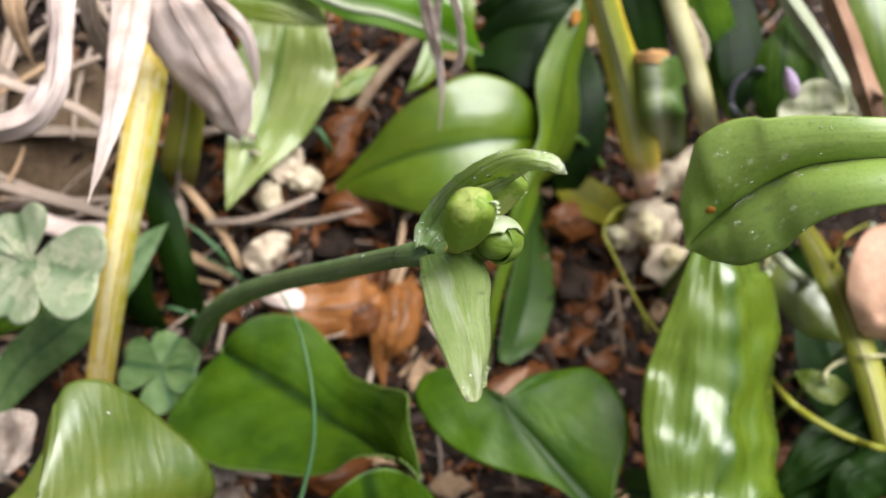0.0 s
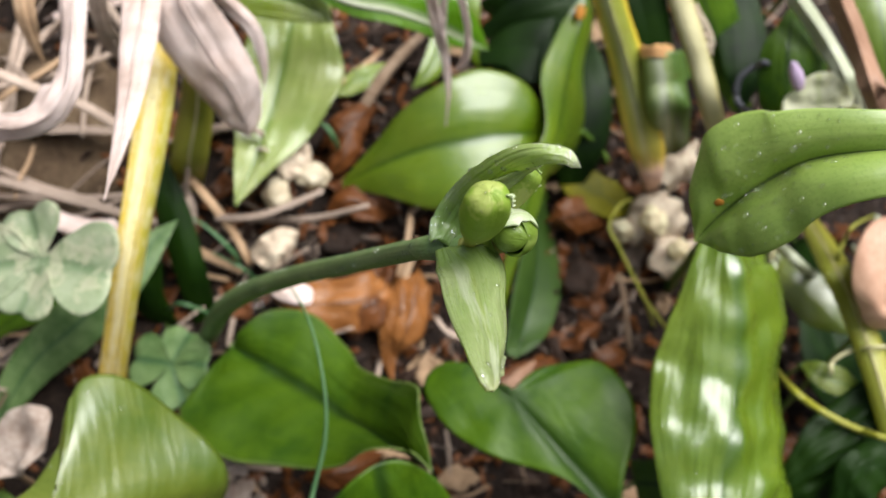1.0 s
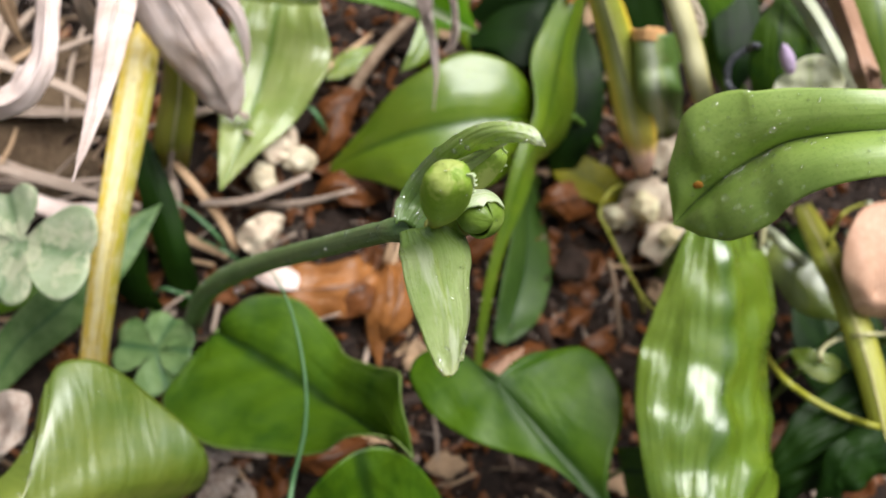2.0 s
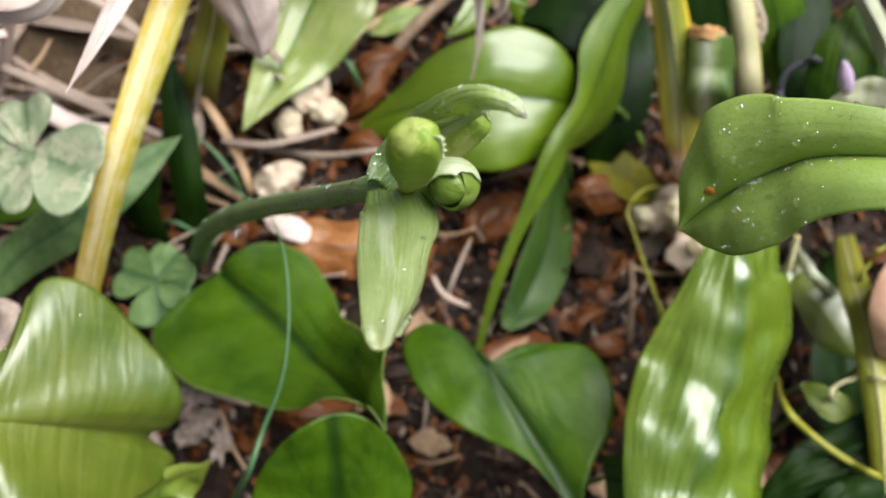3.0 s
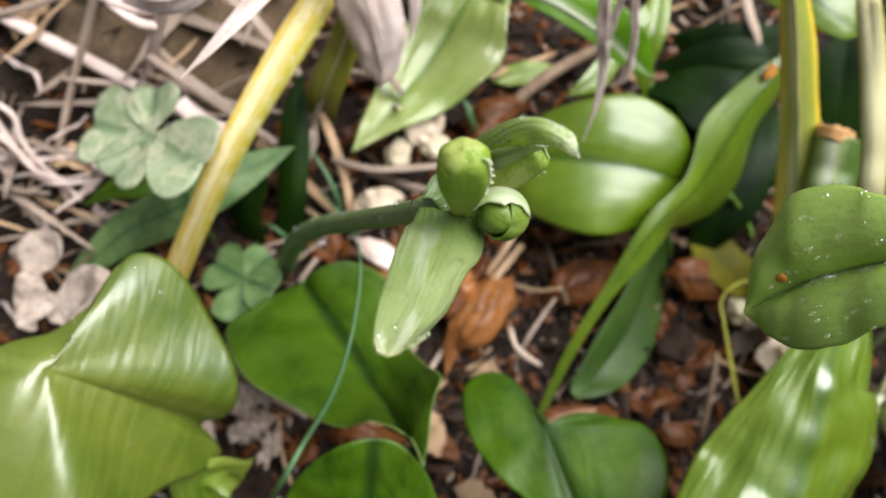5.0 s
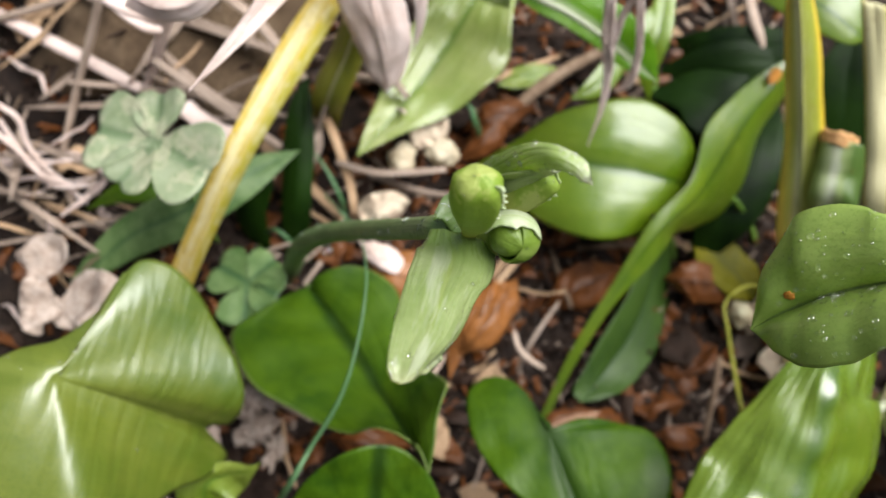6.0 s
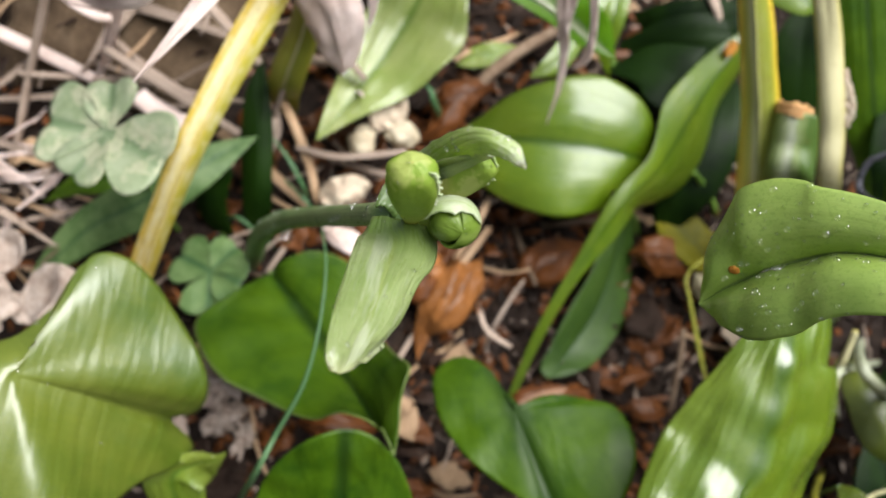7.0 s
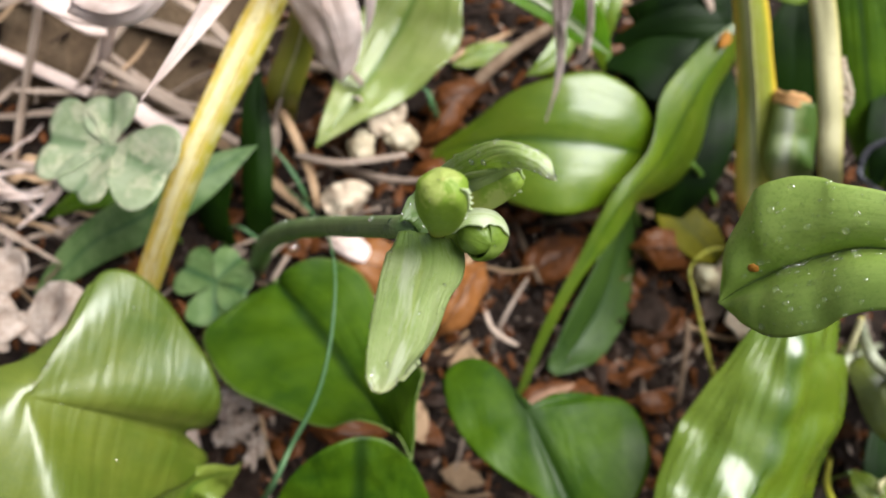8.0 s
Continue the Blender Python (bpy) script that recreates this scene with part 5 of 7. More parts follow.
# ---- clovers ----
def clover(name, centre, tips, mat, label, foot, cleft=0.90, spread=1.1):
    """A clover leaf: notched leaflets round one point on a thin stalk."""
    c = np.array(centre)
    top = root(name, centre, label, "clover", "clovers")
    tt = [np.array(t) - c for t in tips]
    n = sum(np.cross(tt[k], tt[(k + 1) % len(tt)]) for k in range(len(tt)))
    n = unit(n if n[2] > 0 else -n)
    for k, v in enumerate(tt):
        r = np.linalg.norm(v)
        rim = [(0, cleft), (11, 0.98), (24, 1.0), (35, 0.92), (43, 0.72), (48, 0.42), (52, 0.12)]
        out = [(-a * spread, q * r, 0.10 * r * math.sin(math.radians(a)) * q) for a, q in rim[:0:-1]] + [(a * spread, q * r, 0.10 * r * math.sin(math.radians(a)) * q) for a, q in rim] + [(180, 0.03 * r, 0)]
        part("leaflet", round_leaf(centre, unit(v), n, out, crease=0.12, crumple=0.04, ripple=0.01, thick=0.0003, nr=12, na=64, seed=k), mat, top)
    petiole(top, c - n * 0.0006, (*foot, 0), 0.0006, 0.004, name="stalk")
    return top


clover("clover", (-0.1196, -0.0603, 0.0968), [(-0.125, -0.0443, 0.1014), (-0.144, -0.0604, 0.0921), (-0.1247, -0.0771, 0.0918), (-0.0948, -0.0669, 0.0999)], CLOVER, "pale green four-part clover leaf with light marks", (-0.004, 0.01), spread=1.0)
clover("clover", (-0.0991, -0.0661, 0.0311), [(-0.1146, -0.0636, 0.0302), (-0.0932, -0.0541, 0.0334), (-0.0846, -0.0674, 0.0327), (-0.0928, -0.0819, 0.0289)], CLOVER_DEEP, "small blue-green clover leaf near the ground", (-0.002, 0.004), spread=1.2)
leaf("strap_leaf", ((0.47, -0.38, 0.8), [
    (-0.1595, -0.0891, 0.0270, 0.0021, -5, 0.0024, 9, -0.0009, 0.0007),
    (-0.1438, -0.0698, 0.0405, 0.0085, -30, 0.0080, 18, -0.0023, 0.0011),
    (-0.1257, -0.0605, 0.0528, 0.0100, -28, 0.0085, 5, -0.0023, 0.0006),
    (-0.1128, -0.0473, 0.0582, 0.0092, -34, 0.0080, -4, -0.0005, 0.0002),
    (-0.1047, -0.0320, 0.0566, 0.0048, -21, 0.0050, 21, -0.0002, 0.0001),
    (-0.0966, -0.0216, 0.0568, 0.0000, -21, 0.0000, 21, 0.0000, 0.0000),
]), CLOVER_DEEP, "dull green leaf lying under the clover", "leaf", "small leaves", (0, 0), 0.0006)
leaf("small_leaf", ((0.52, -0.36, 0.77), [
    (-0.1322, -0.0462, 0.0484, 0.0032, 14, 0.0032, -14, -0.0008, 0.0008),
    (-0.1437, -0.0532, 0.0501, 0.0054, 14, 0.0052, -11, -0.0015, 0.0004),
    (-0.1534, -0.0581, 0.0473, 0.0035, 16, 0.0037, -16, -0.0003, 0.0002),
    (-0.1666, -0.0641, 0.0381, 0.0000, 16, 0.0000, -16, 0.0000, 0.0000),
]), DEEP, "dark green leaf under the clover", "leaf", "small leaves", (0.004, 0.004), 0.0006)
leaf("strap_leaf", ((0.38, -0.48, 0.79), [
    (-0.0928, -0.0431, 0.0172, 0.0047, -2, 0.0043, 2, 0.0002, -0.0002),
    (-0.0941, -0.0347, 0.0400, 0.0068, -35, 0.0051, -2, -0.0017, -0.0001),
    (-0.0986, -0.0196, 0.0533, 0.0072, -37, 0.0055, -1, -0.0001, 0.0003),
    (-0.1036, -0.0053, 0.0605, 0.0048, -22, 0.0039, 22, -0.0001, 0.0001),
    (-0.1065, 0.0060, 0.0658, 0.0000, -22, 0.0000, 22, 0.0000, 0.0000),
]), DARK_SHADED, "dark green strap behind the yellowed leaf", "leaf", "small leaves", (0, 0), 0.0006)
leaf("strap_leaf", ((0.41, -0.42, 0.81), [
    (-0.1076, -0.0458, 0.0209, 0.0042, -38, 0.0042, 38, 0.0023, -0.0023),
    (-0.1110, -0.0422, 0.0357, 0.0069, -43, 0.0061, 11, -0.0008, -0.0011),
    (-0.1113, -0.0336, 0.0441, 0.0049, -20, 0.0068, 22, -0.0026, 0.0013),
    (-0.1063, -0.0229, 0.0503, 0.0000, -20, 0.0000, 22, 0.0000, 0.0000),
]), DARK_SHADED, "dark green leaf low behind the stalk", "leaf", "small leaves", (0, 0), 0.0006)

# ---- grass ----
def grass(label, line, radii, mat=None, flat=0.6):
    return thing("grass_blade", tube(line, radii, 8, 40, 0.0, flat), mat or GRASS, label, "grass", "grass blades")


grass("thin blue-green grass blade arching over a leaf", [(-0.0673, -0.1364, -0.0143), (-0.0428, -0.1341, 0.0658), (-0.0388, -0.1228, 0.0769), (-0.0353, -0.112, 0.0854), (-0.0349, -0.1017, 0.0914), (-0.0374, -0.0888, 0.0954), (-0.0414, -0.0777, 0.096), (-0.0475, -0.0672, 0.094)], [0.0016, 0.0015, 0.0012, 0.0010, 0.0008, 0.0007, 0.0006, 0.0003])
grass("thin green grass blade among the straw", [(-0.0819, -0.0228, 0.0178), (-0.0807, -0.025, 0.0375), (-0.0875, -0.0204, 0.046), (-0.0943, -0.0168, 0.0503)], [0.0012, 0.0012, 0.001, 0.0004])
grass("thin green grass blade among the straw", [(-0.0681, -0.0303, 0.012), (-0.0765, -0.0287, 0.0296), (-0.0832, -0.0259, 0.0335), (-0.0924, -0.0214, 0.0338)], [0.0008, 0.0008, 0.0006, 0.0003])
grass("short green grass tip by a brown leaf", [(-0.046, 0.0336, 0.0206), (-0.045, 0.0209, 0.0467), (-0.0471, 0.0218, 0.053), (-0.0512, 0.0237, 0.0541)], [0.0016, 0.0018, 0.0014, 0.0003])
grass("thin green blade near the soil", [(-0.1093, -0.0413, 0.0215), (-0.0979, -0.0455, 0.0373), (-0.0892, -0.0463, 0.031), (-0.0873, -0.0428, 0.0147)], [0.0007, 0.0007, 0.0006, 0.0004])
grass("fine pale green stalk curving over the soil", [(0.0989, -0.031, -0.0375), (0.0884, -0.0347, -0.0085), (0.0791, -0.0268, 0.0018), (0.0678, -0.0115, 0.0165), (0.064, -0.0037, 0.021), (0.07, 0.0064, 0.021), (0.0874, 0.0344, -0.0177)], [0.0007, 0.0006, 0.0006, 0.0006, 0.0006, 0.0005, 0.0005], OLIVE_STRAP, 1.0)
grass("long yellow-green tendril among the litter", [(0.1458, -0.032, -0.0516), (0.1135, -0.0793, 0.0408), (0.1217, -0.0882, 0.0415), (0.1338, -0.0946, 0.0401), (0.1477, -0.0975, 0.0361), (0.2378, -0.0689, -0.0865)], [0.0012, 0.0012, 0.0012, 0.0011, 0.001, 0.0008], OLIVE_STRAP, 1.0)
grass("pale curling tendril among the litter", [(0.1801, -0.046, -0.065), (0.1303, -0.0746, 0.0378), (0.1286, -0.0723, 0.0449), (0.1352, -0.0693, 0.0466), (0.1481, -0.0682, 0.0472), (0.235, -0.0199, -0.0741)], [0.0006, 0.0007, 0.0007, 0.0007, 0.0006, 0.0005], PALE_STRAP, 1.0)
grass("thin pale looping stalk", [(0.1892, 0.0074, -0.0551), (0.1349, -0.0389, 0.0526), (0.1371, -0.0321, 0.0565), (0.141, -0.0274, 0.0593), (0.2147, 0.0459, -0.0525)], [0.0007, 0.0007, 0.0007, 0.0006, 0.0005], OLIVE_STRAP, 1.0)
grass("thick whitish stalk crossing under the leaves", [(0.1496, 0.0258, -0.0381), (0.1175, -0.0322, 0.0507), (0.1246, -0.0391, 0.049), (0.1831, 0.0061, -0.0526)], [0.0018, 0.002, 0.0019, 0.0016], WHITE_STEM, 1.0)
grass("whitish stalk beside the glossy leaf", [(0.1593, 0.0204, -0.0422), (0.1126, -0.0389, 0.0526), (0.1111, -0.044, 0.0497), (0.1468, -0.0093, -0.0455)], [0.0014, 0.0015, 0.0014, 0.0012], WHITE_STEM, 1.0)
grass("whitish stalk beside the glossy leaf", [(0.1989, 0.0277, -0.0522), (0.1464, -0.0348, 0.0492), (0.1468, -0.0304, 0.0575), (0.1488, -0.0245, 0.0609)], [0.0012, 0.0012, 0.0012, 0.001], WHITE_STEM, 1.0)
grass("fine stalk standing in the litter", [(0.0904, -0.0232, -0.0332), (0.0811, -0.0222, -0.007), (0.0722, -0.0113, 0.005), (0.0668, -0.0055, 0.0141)], [0.0008, 0.0007, 0.0006, 0.0004], OLIVE_STRAP, 1.0)
grass("thin dry stem under the glossy leaf", [(0.1406, -0.033, -0.0503), (0.1132, -0.0464, 0.0425), (0.1116, -0.0392, 0.0524), (0.1109, -0.0304, 0.0633)], [0.0014, 0.0014, 0.0012, 0.001], PALE_STRAP, 1.0)

# ---- plants at the right-hand edge of the bed ----
leaf("small_leaf", ((-0.4, -0.33, 0.85), [
    (0.1211, -0.0705, 0.0378, 0.0010, 3, 0.0012, -5, -0.0002, 0.0003),
    (0.1243, -0.0745, 0.0401, 0.0038, 3, 0.0038, -3, -0.0009, 0.0009),
    (0.1319, -0.0785, 0.0401, 0.0048, -1, 0.0044, 2, 0.0001, -0.0006),
    (0.1395, -0.0809, 0.0387, 0.0000, -1, 0.0000, 2, 0.0000, 0.0000),
]), LIGHT, "small bright green leaf on a tendril", "leaf", "small leaves", (0.0, 0.01), 0.0006)
pink = root("dead_leaf", (0.1372, -0.053, 0.071), "smooth pinkish tan dead leaf standing up", "dead leaf")
part("blade", round_leaf((0.14, -0.0615, 0.0638), (-0.131, 0.821, 0.555), (0.228, -0.52, 0.823), [
    (-93, 0.0063, -0.0035), (-40, 0.0135, -0.0027), (-12, 0.0221, -0.0026), (9, 0.0281, -0.0052), (28, 0.0310, -0.0048), (45, 0.0296, -0.0029), (82, 0.0241, -0.0031), (123, 0.0174, -0.0042), (165, 0.0088, -0.0050)], dome=0.25, crumple=0.03), PINK_LEAF, pink)
petiole(pink, (0.1405, -0.0611, 0.0629), (0.0, 0.0, 0), 0.001, 0.0)
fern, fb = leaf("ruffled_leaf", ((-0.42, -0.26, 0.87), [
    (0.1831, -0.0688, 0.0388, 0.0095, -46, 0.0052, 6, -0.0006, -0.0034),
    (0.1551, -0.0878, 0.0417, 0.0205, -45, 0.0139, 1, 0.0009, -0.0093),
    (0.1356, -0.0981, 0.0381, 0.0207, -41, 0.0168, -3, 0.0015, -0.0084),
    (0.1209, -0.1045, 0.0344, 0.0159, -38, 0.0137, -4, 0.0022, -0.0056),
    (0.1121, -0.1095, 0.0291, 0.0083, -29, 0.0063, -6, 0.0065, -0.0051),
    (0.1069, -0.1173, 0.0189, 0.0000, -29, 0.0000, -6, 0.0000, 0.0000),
]), DARK_SHADED, "dark green ruffled leaf under tendrils", "leaf", "broad leaves", (0.02, 0.02), 0.0016, ripple=0.10, crumple=0.08, pleat=0.06)
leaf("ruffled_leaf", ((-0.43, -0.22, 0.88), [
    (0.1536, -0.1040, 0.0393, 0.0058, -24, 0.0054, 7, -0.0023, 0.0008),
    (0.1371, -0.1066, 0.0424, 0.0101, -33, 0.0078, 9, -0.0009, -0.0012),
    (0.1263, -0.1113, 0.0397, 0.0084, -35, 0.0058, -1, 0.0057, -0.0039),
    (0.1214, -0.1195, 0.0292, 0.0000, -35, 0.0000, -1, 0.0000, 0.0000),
]), DARK_SHADED, "dark ruffled leaf beside a larger one", "leaf", "broad leaves", (0.01, 0.02), 0.001, ripple=0.16, ragged=0.15, crumple=0.1)
leaf("broad_leaf", ((-0.28, -0.23, 0.93), [
    (0.0622, -0.1067, 0.0215, 0.0073, 3, 0.0105, -29, -0.0019, 0.0016),
    (0.0764, -0.1085, 0.0251, 0.0082, 1, 0.0112, -26, 0.0001, 0.0005),
    (0.0952, -0.1093, 0.0246, 0.0072, 2, 0.0103, -28, 0.0012, 0.0007),
    (0.1165, -0.1045, 0.0205, 0.0000, 2, 0.0000, -28, 0.0000, 0.0000),
]), DEEP, "deep green leaf beneath the glossy one", "leaf", "broad leaves", (0.0, 0.01), 0.001)
leaf("broad_leaf", ((-0.36, -0.62, 0.7), [
    (0.1169, -0.0050, 0.0722, 0.0039, -37, 0.0050, -49, 0.0003, -0.0026),
    (0.1142, 0.0049, 0.0860, 0.0086, -9, 0.0131, -37, 0.0011, -0.0028),
    (0.1136, 0.0169, 0.0964, 0.0087, 1, 0.0164, -38, 0.0002, -0.0017),
    (0.1149, 0.0258, 0.1003, 0.0047, 20, 0.0080, -35, -0.0007, -0.0012),
    (0.1160, 0.0327, 0.1043, 0.0000, 20, 0.0000, -35, 0.0000, 0.0000),
]), DEEP, "upright green leaf with a pointed tip", "leaf", "broad leaves", (0.0, 0.0), 0.001, arch=0.1)
pale = root("pale_flower", (0.1183, -0.0077, 0.0972), "pale greenish flower with a lilac bud", "flower")
part("petal", round_leaf((0.1183, -0.0061, 0.0981), (-0.172, 0.584, 0.794), (0.039, -0.801, 0.598), [
    (-120, 0.0048, 0.0034), (-97, 0.0114, 0.0010), (-80, 0.0115, -0.0005), (-47, 0.0100, -0.0005), (-15, 0.0105, 0.0001), (20, 0.0109, -0.0002), (62, 0.0102, -0.0002), (96, 0.0112, 0.0001), (124, 0.0048, 0.0032)], ripple=0.05, crumple=0.12, dome=0.12), PALE_FLOWER, pale)
part("petal", round_leaf((0.1255, -0.0088, 0.0942), (0.779, 0.075, 0.622), (-0.218, -0.898, 0.383), [
    (-167, 0.0054, 0.0028), (-121, 0.0065, 0.0021), (-60, 0.0053, 0.0012), (-4, 0.0073, 0.0002), (30, 0.0083, -0.0000), (80, 0.0043, 0.0015)], ripple=0.05, crumple=0.12, dome=0.12), PALE_FLOWER, pale)
part("bud", lump((0.1096, -0.0005, 0.1059), np.array((0.1077, 0.0022, 0.1098)) - np.array((0.1117, -0.0035, 0.1019)), (0.0052, 0.0022, 0.0022), (0, -1, 1), 0.08, 2, 2, 0.3), PURPLE, pale, "closed lilac bud")
petiole(pale, (0.1137, -0.0083, 0.0945), (0.002, 0.0, 0), 0.0009, 0.0, WHITE_STEM, "stalk")
thing("wire_loop", tube([(0.1584, 0.0861, -0.0264), (0.1042, 0.0109, 0.0756), (0.0997, 0.0119, 0.082), (0.1006, 0.016, 0.0866), (0.1057, 0.0187, 0.0893), (0.1099, 0.0192, 0.0896), (0.1727, 0.112, -0.0245)], [0.0011] * 7, 8, 40), WIRE, "dark grey wire loop sticking out of the leaves", "wire")

# ---- dim leaves at the back of the bed ----
def back_leaves():
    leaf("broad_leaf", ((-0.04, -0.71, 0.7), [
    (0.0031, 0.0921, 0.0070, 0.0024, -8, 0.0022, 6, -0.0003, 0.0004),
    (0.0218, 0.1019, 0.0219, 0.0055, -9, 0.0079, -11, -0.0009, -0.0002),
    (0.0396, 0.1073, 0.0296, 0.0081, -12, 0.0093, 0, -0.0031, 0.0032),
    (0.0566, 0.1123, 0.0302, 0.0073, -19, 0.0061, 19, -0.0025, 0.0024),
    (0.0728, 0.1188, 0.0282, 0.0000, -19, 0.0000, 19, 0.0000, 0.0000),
]), DARK_SHADED, "dark green leaf with a bluish sheen", "leaf", "broad leaves", (0.0, 0.01), 0.001)
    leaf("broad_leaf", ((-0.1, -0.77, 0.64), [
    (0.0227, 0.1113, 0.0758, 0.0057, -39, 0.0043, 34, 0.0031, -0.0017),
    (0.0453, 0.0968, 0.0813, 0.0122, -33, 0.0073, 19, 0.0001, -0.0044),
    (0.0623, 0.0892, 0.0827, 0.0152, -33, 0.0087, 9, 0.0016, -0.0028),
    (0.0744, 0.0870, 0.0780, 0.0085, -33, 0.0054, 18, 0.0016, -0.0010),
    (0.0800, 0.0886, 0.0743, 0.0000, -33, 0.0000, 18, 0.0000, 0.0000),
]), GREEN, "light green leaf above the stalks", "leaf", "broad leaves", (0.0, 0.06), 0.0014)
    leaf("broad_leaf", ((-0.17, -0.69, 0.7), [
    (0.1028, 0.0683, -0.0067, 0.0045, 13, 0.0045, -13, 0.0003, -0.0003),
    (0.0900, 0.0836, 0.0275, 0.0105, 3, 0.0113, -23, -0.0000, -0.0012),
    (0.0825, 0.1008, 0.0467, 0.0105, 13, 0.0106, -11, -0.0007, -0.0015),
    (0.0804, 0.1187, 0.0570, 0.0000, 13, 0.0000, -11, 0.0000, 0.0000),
]), DARK_SHADED, "dark green leaf behind the stalks", "leaf", "broad leaves", (0.0, 0.0), 0.001)
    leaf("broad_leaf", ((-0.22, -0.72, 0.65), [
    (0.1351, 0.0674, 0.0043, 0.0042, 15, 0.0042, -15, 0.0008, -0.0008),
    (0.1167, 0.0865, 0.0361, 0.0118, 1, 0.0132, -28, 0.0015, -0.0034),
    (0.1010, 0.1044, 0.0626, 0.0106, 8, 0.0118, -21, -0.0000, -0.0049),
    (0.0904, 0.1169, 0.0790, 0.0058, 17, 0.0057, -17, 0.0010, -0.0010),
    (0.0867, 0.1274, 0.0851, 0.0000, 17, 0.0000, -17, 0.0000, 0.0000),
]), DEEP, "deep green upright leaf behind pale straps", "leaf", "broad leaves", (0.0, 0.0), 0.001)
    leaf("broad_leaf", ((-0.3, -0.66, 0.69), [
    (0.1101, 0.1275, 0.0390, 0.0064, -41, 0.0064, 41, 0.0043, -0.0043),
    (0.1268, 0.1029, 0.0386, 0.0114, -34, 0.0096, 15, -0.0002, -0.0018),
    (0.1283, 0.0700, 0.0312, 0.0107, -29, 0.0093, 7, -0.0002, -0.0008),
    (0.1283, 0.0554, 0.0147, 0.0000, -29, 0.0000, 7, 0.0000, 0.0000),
]), DARK_SHADED, "dark green leaf in the shade at the back", "leaf", "broad leaves", (0.0, 0.05), 0.001)
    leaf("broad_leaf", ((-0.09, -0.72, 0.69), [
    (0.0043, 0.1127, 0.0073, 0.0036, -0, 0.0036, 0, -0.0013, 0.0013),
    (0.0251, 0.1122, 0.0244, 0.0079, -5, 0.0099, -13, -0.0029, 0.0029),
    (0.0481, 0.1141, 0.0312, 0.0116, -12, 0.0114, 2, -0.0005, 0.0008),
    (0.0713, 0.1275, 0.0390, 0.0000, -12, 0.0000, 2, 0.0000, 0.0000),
]), DARK_SHADED, "dark leaf at the back with a bluish shine", "leaf", "broad leaves", (0.0, 0.0), 0.001)
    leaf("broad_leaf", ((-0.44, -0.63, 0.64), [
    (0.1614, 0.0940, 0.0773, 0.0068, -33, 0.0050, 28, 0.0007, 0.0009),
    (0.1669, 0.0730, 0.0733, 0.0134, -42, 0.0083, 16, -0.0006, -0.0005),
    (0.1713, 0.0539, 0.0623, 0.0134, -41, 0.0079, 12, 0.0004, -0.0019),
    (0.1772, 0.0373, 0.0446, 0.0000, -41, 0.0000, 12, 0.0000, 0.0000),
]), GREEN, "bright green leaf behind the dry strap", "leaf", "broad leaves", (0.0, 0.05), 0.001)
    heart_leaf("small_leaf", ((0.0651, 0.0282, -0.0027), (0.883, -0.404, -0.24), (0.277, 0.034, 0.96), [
    (-148, 0.0133, -0.0009), (-86, 0.0105, 0.0005), (-33, 0.0148, 0.0005), (-5, 0.0174, -0.0016), (74, 0.0122, 0.0006), (130, 0.0143, 0.0003), (178, 0.0165, -0.0021)]), OLIVE_SHADED, "olive yellowing leaf low in the shade", (0.0, 0.0), 0.0008, crumple=0.06)
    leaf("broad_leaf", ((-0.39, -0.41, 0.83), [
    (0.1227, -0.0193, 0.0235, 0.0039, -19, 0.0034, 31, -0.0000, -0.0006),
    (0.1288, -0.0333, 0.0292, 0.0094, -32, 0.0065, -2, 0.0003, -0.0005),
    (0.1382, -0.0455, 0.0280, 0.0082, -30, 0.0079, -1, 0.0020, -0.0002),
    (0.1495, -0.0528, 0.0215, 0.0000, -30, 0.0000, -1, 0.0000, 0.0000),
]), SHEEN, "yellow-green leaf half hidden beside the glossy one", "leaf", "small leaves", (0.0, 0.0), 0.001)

    # Added leaf: its near-black colour stands for the shade under the strap.
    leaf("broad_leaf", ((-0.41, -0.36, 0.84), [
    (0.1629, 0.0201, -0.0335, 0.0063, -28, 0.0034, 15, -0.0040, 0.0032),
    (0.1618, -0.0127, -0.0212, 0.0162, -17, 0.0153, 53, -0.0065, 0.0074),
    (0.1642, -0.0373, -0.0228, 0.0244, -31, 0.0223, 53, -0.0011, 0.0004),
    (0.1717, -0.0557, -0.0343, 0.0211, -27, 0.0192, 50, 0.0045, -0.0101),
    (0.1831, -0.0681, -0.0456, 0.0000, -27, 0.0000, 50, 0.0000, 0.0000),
]), DARK_SHADED, "near-black leaf added for the shade beneath an olive strap", "leaf", "broad leaves", (0.0, 0.01), 0.001)

    # Added to cover bright litter; the black green plays the gap's shade.
    leaf("broad_leaf", ((-0.08, -0.64, 0.76), [
    (0.0537, 0.0283, -0.0042, 0.0038, 21, 0.0038, -21, 0.0001, -0.0001),
    (0.0558, 0.0410, 0.0129, 0.0118, 27, 0.0155, -27, -0.0027, 0.0039),
    (0.0560, 0.0646, 0.0233, 0.0191, 37, 0.0150, -5, -0.0059, 0.0035),
    (0.0522, 0.0871, 0.0249, 0.0155, 39, 0.0121, -1, -0.0077, 0.0033),
    (0.0482, 0.1108, 0.0267, 0.0000, 39, 0.0000, -1, 0.0000, 0.0000),
]), DARK_SHADED, "near-black leaf added to fill the shaded gap behind the twisted one", "leaf", "broad leaves", (0.0, 0.01), 0.001)
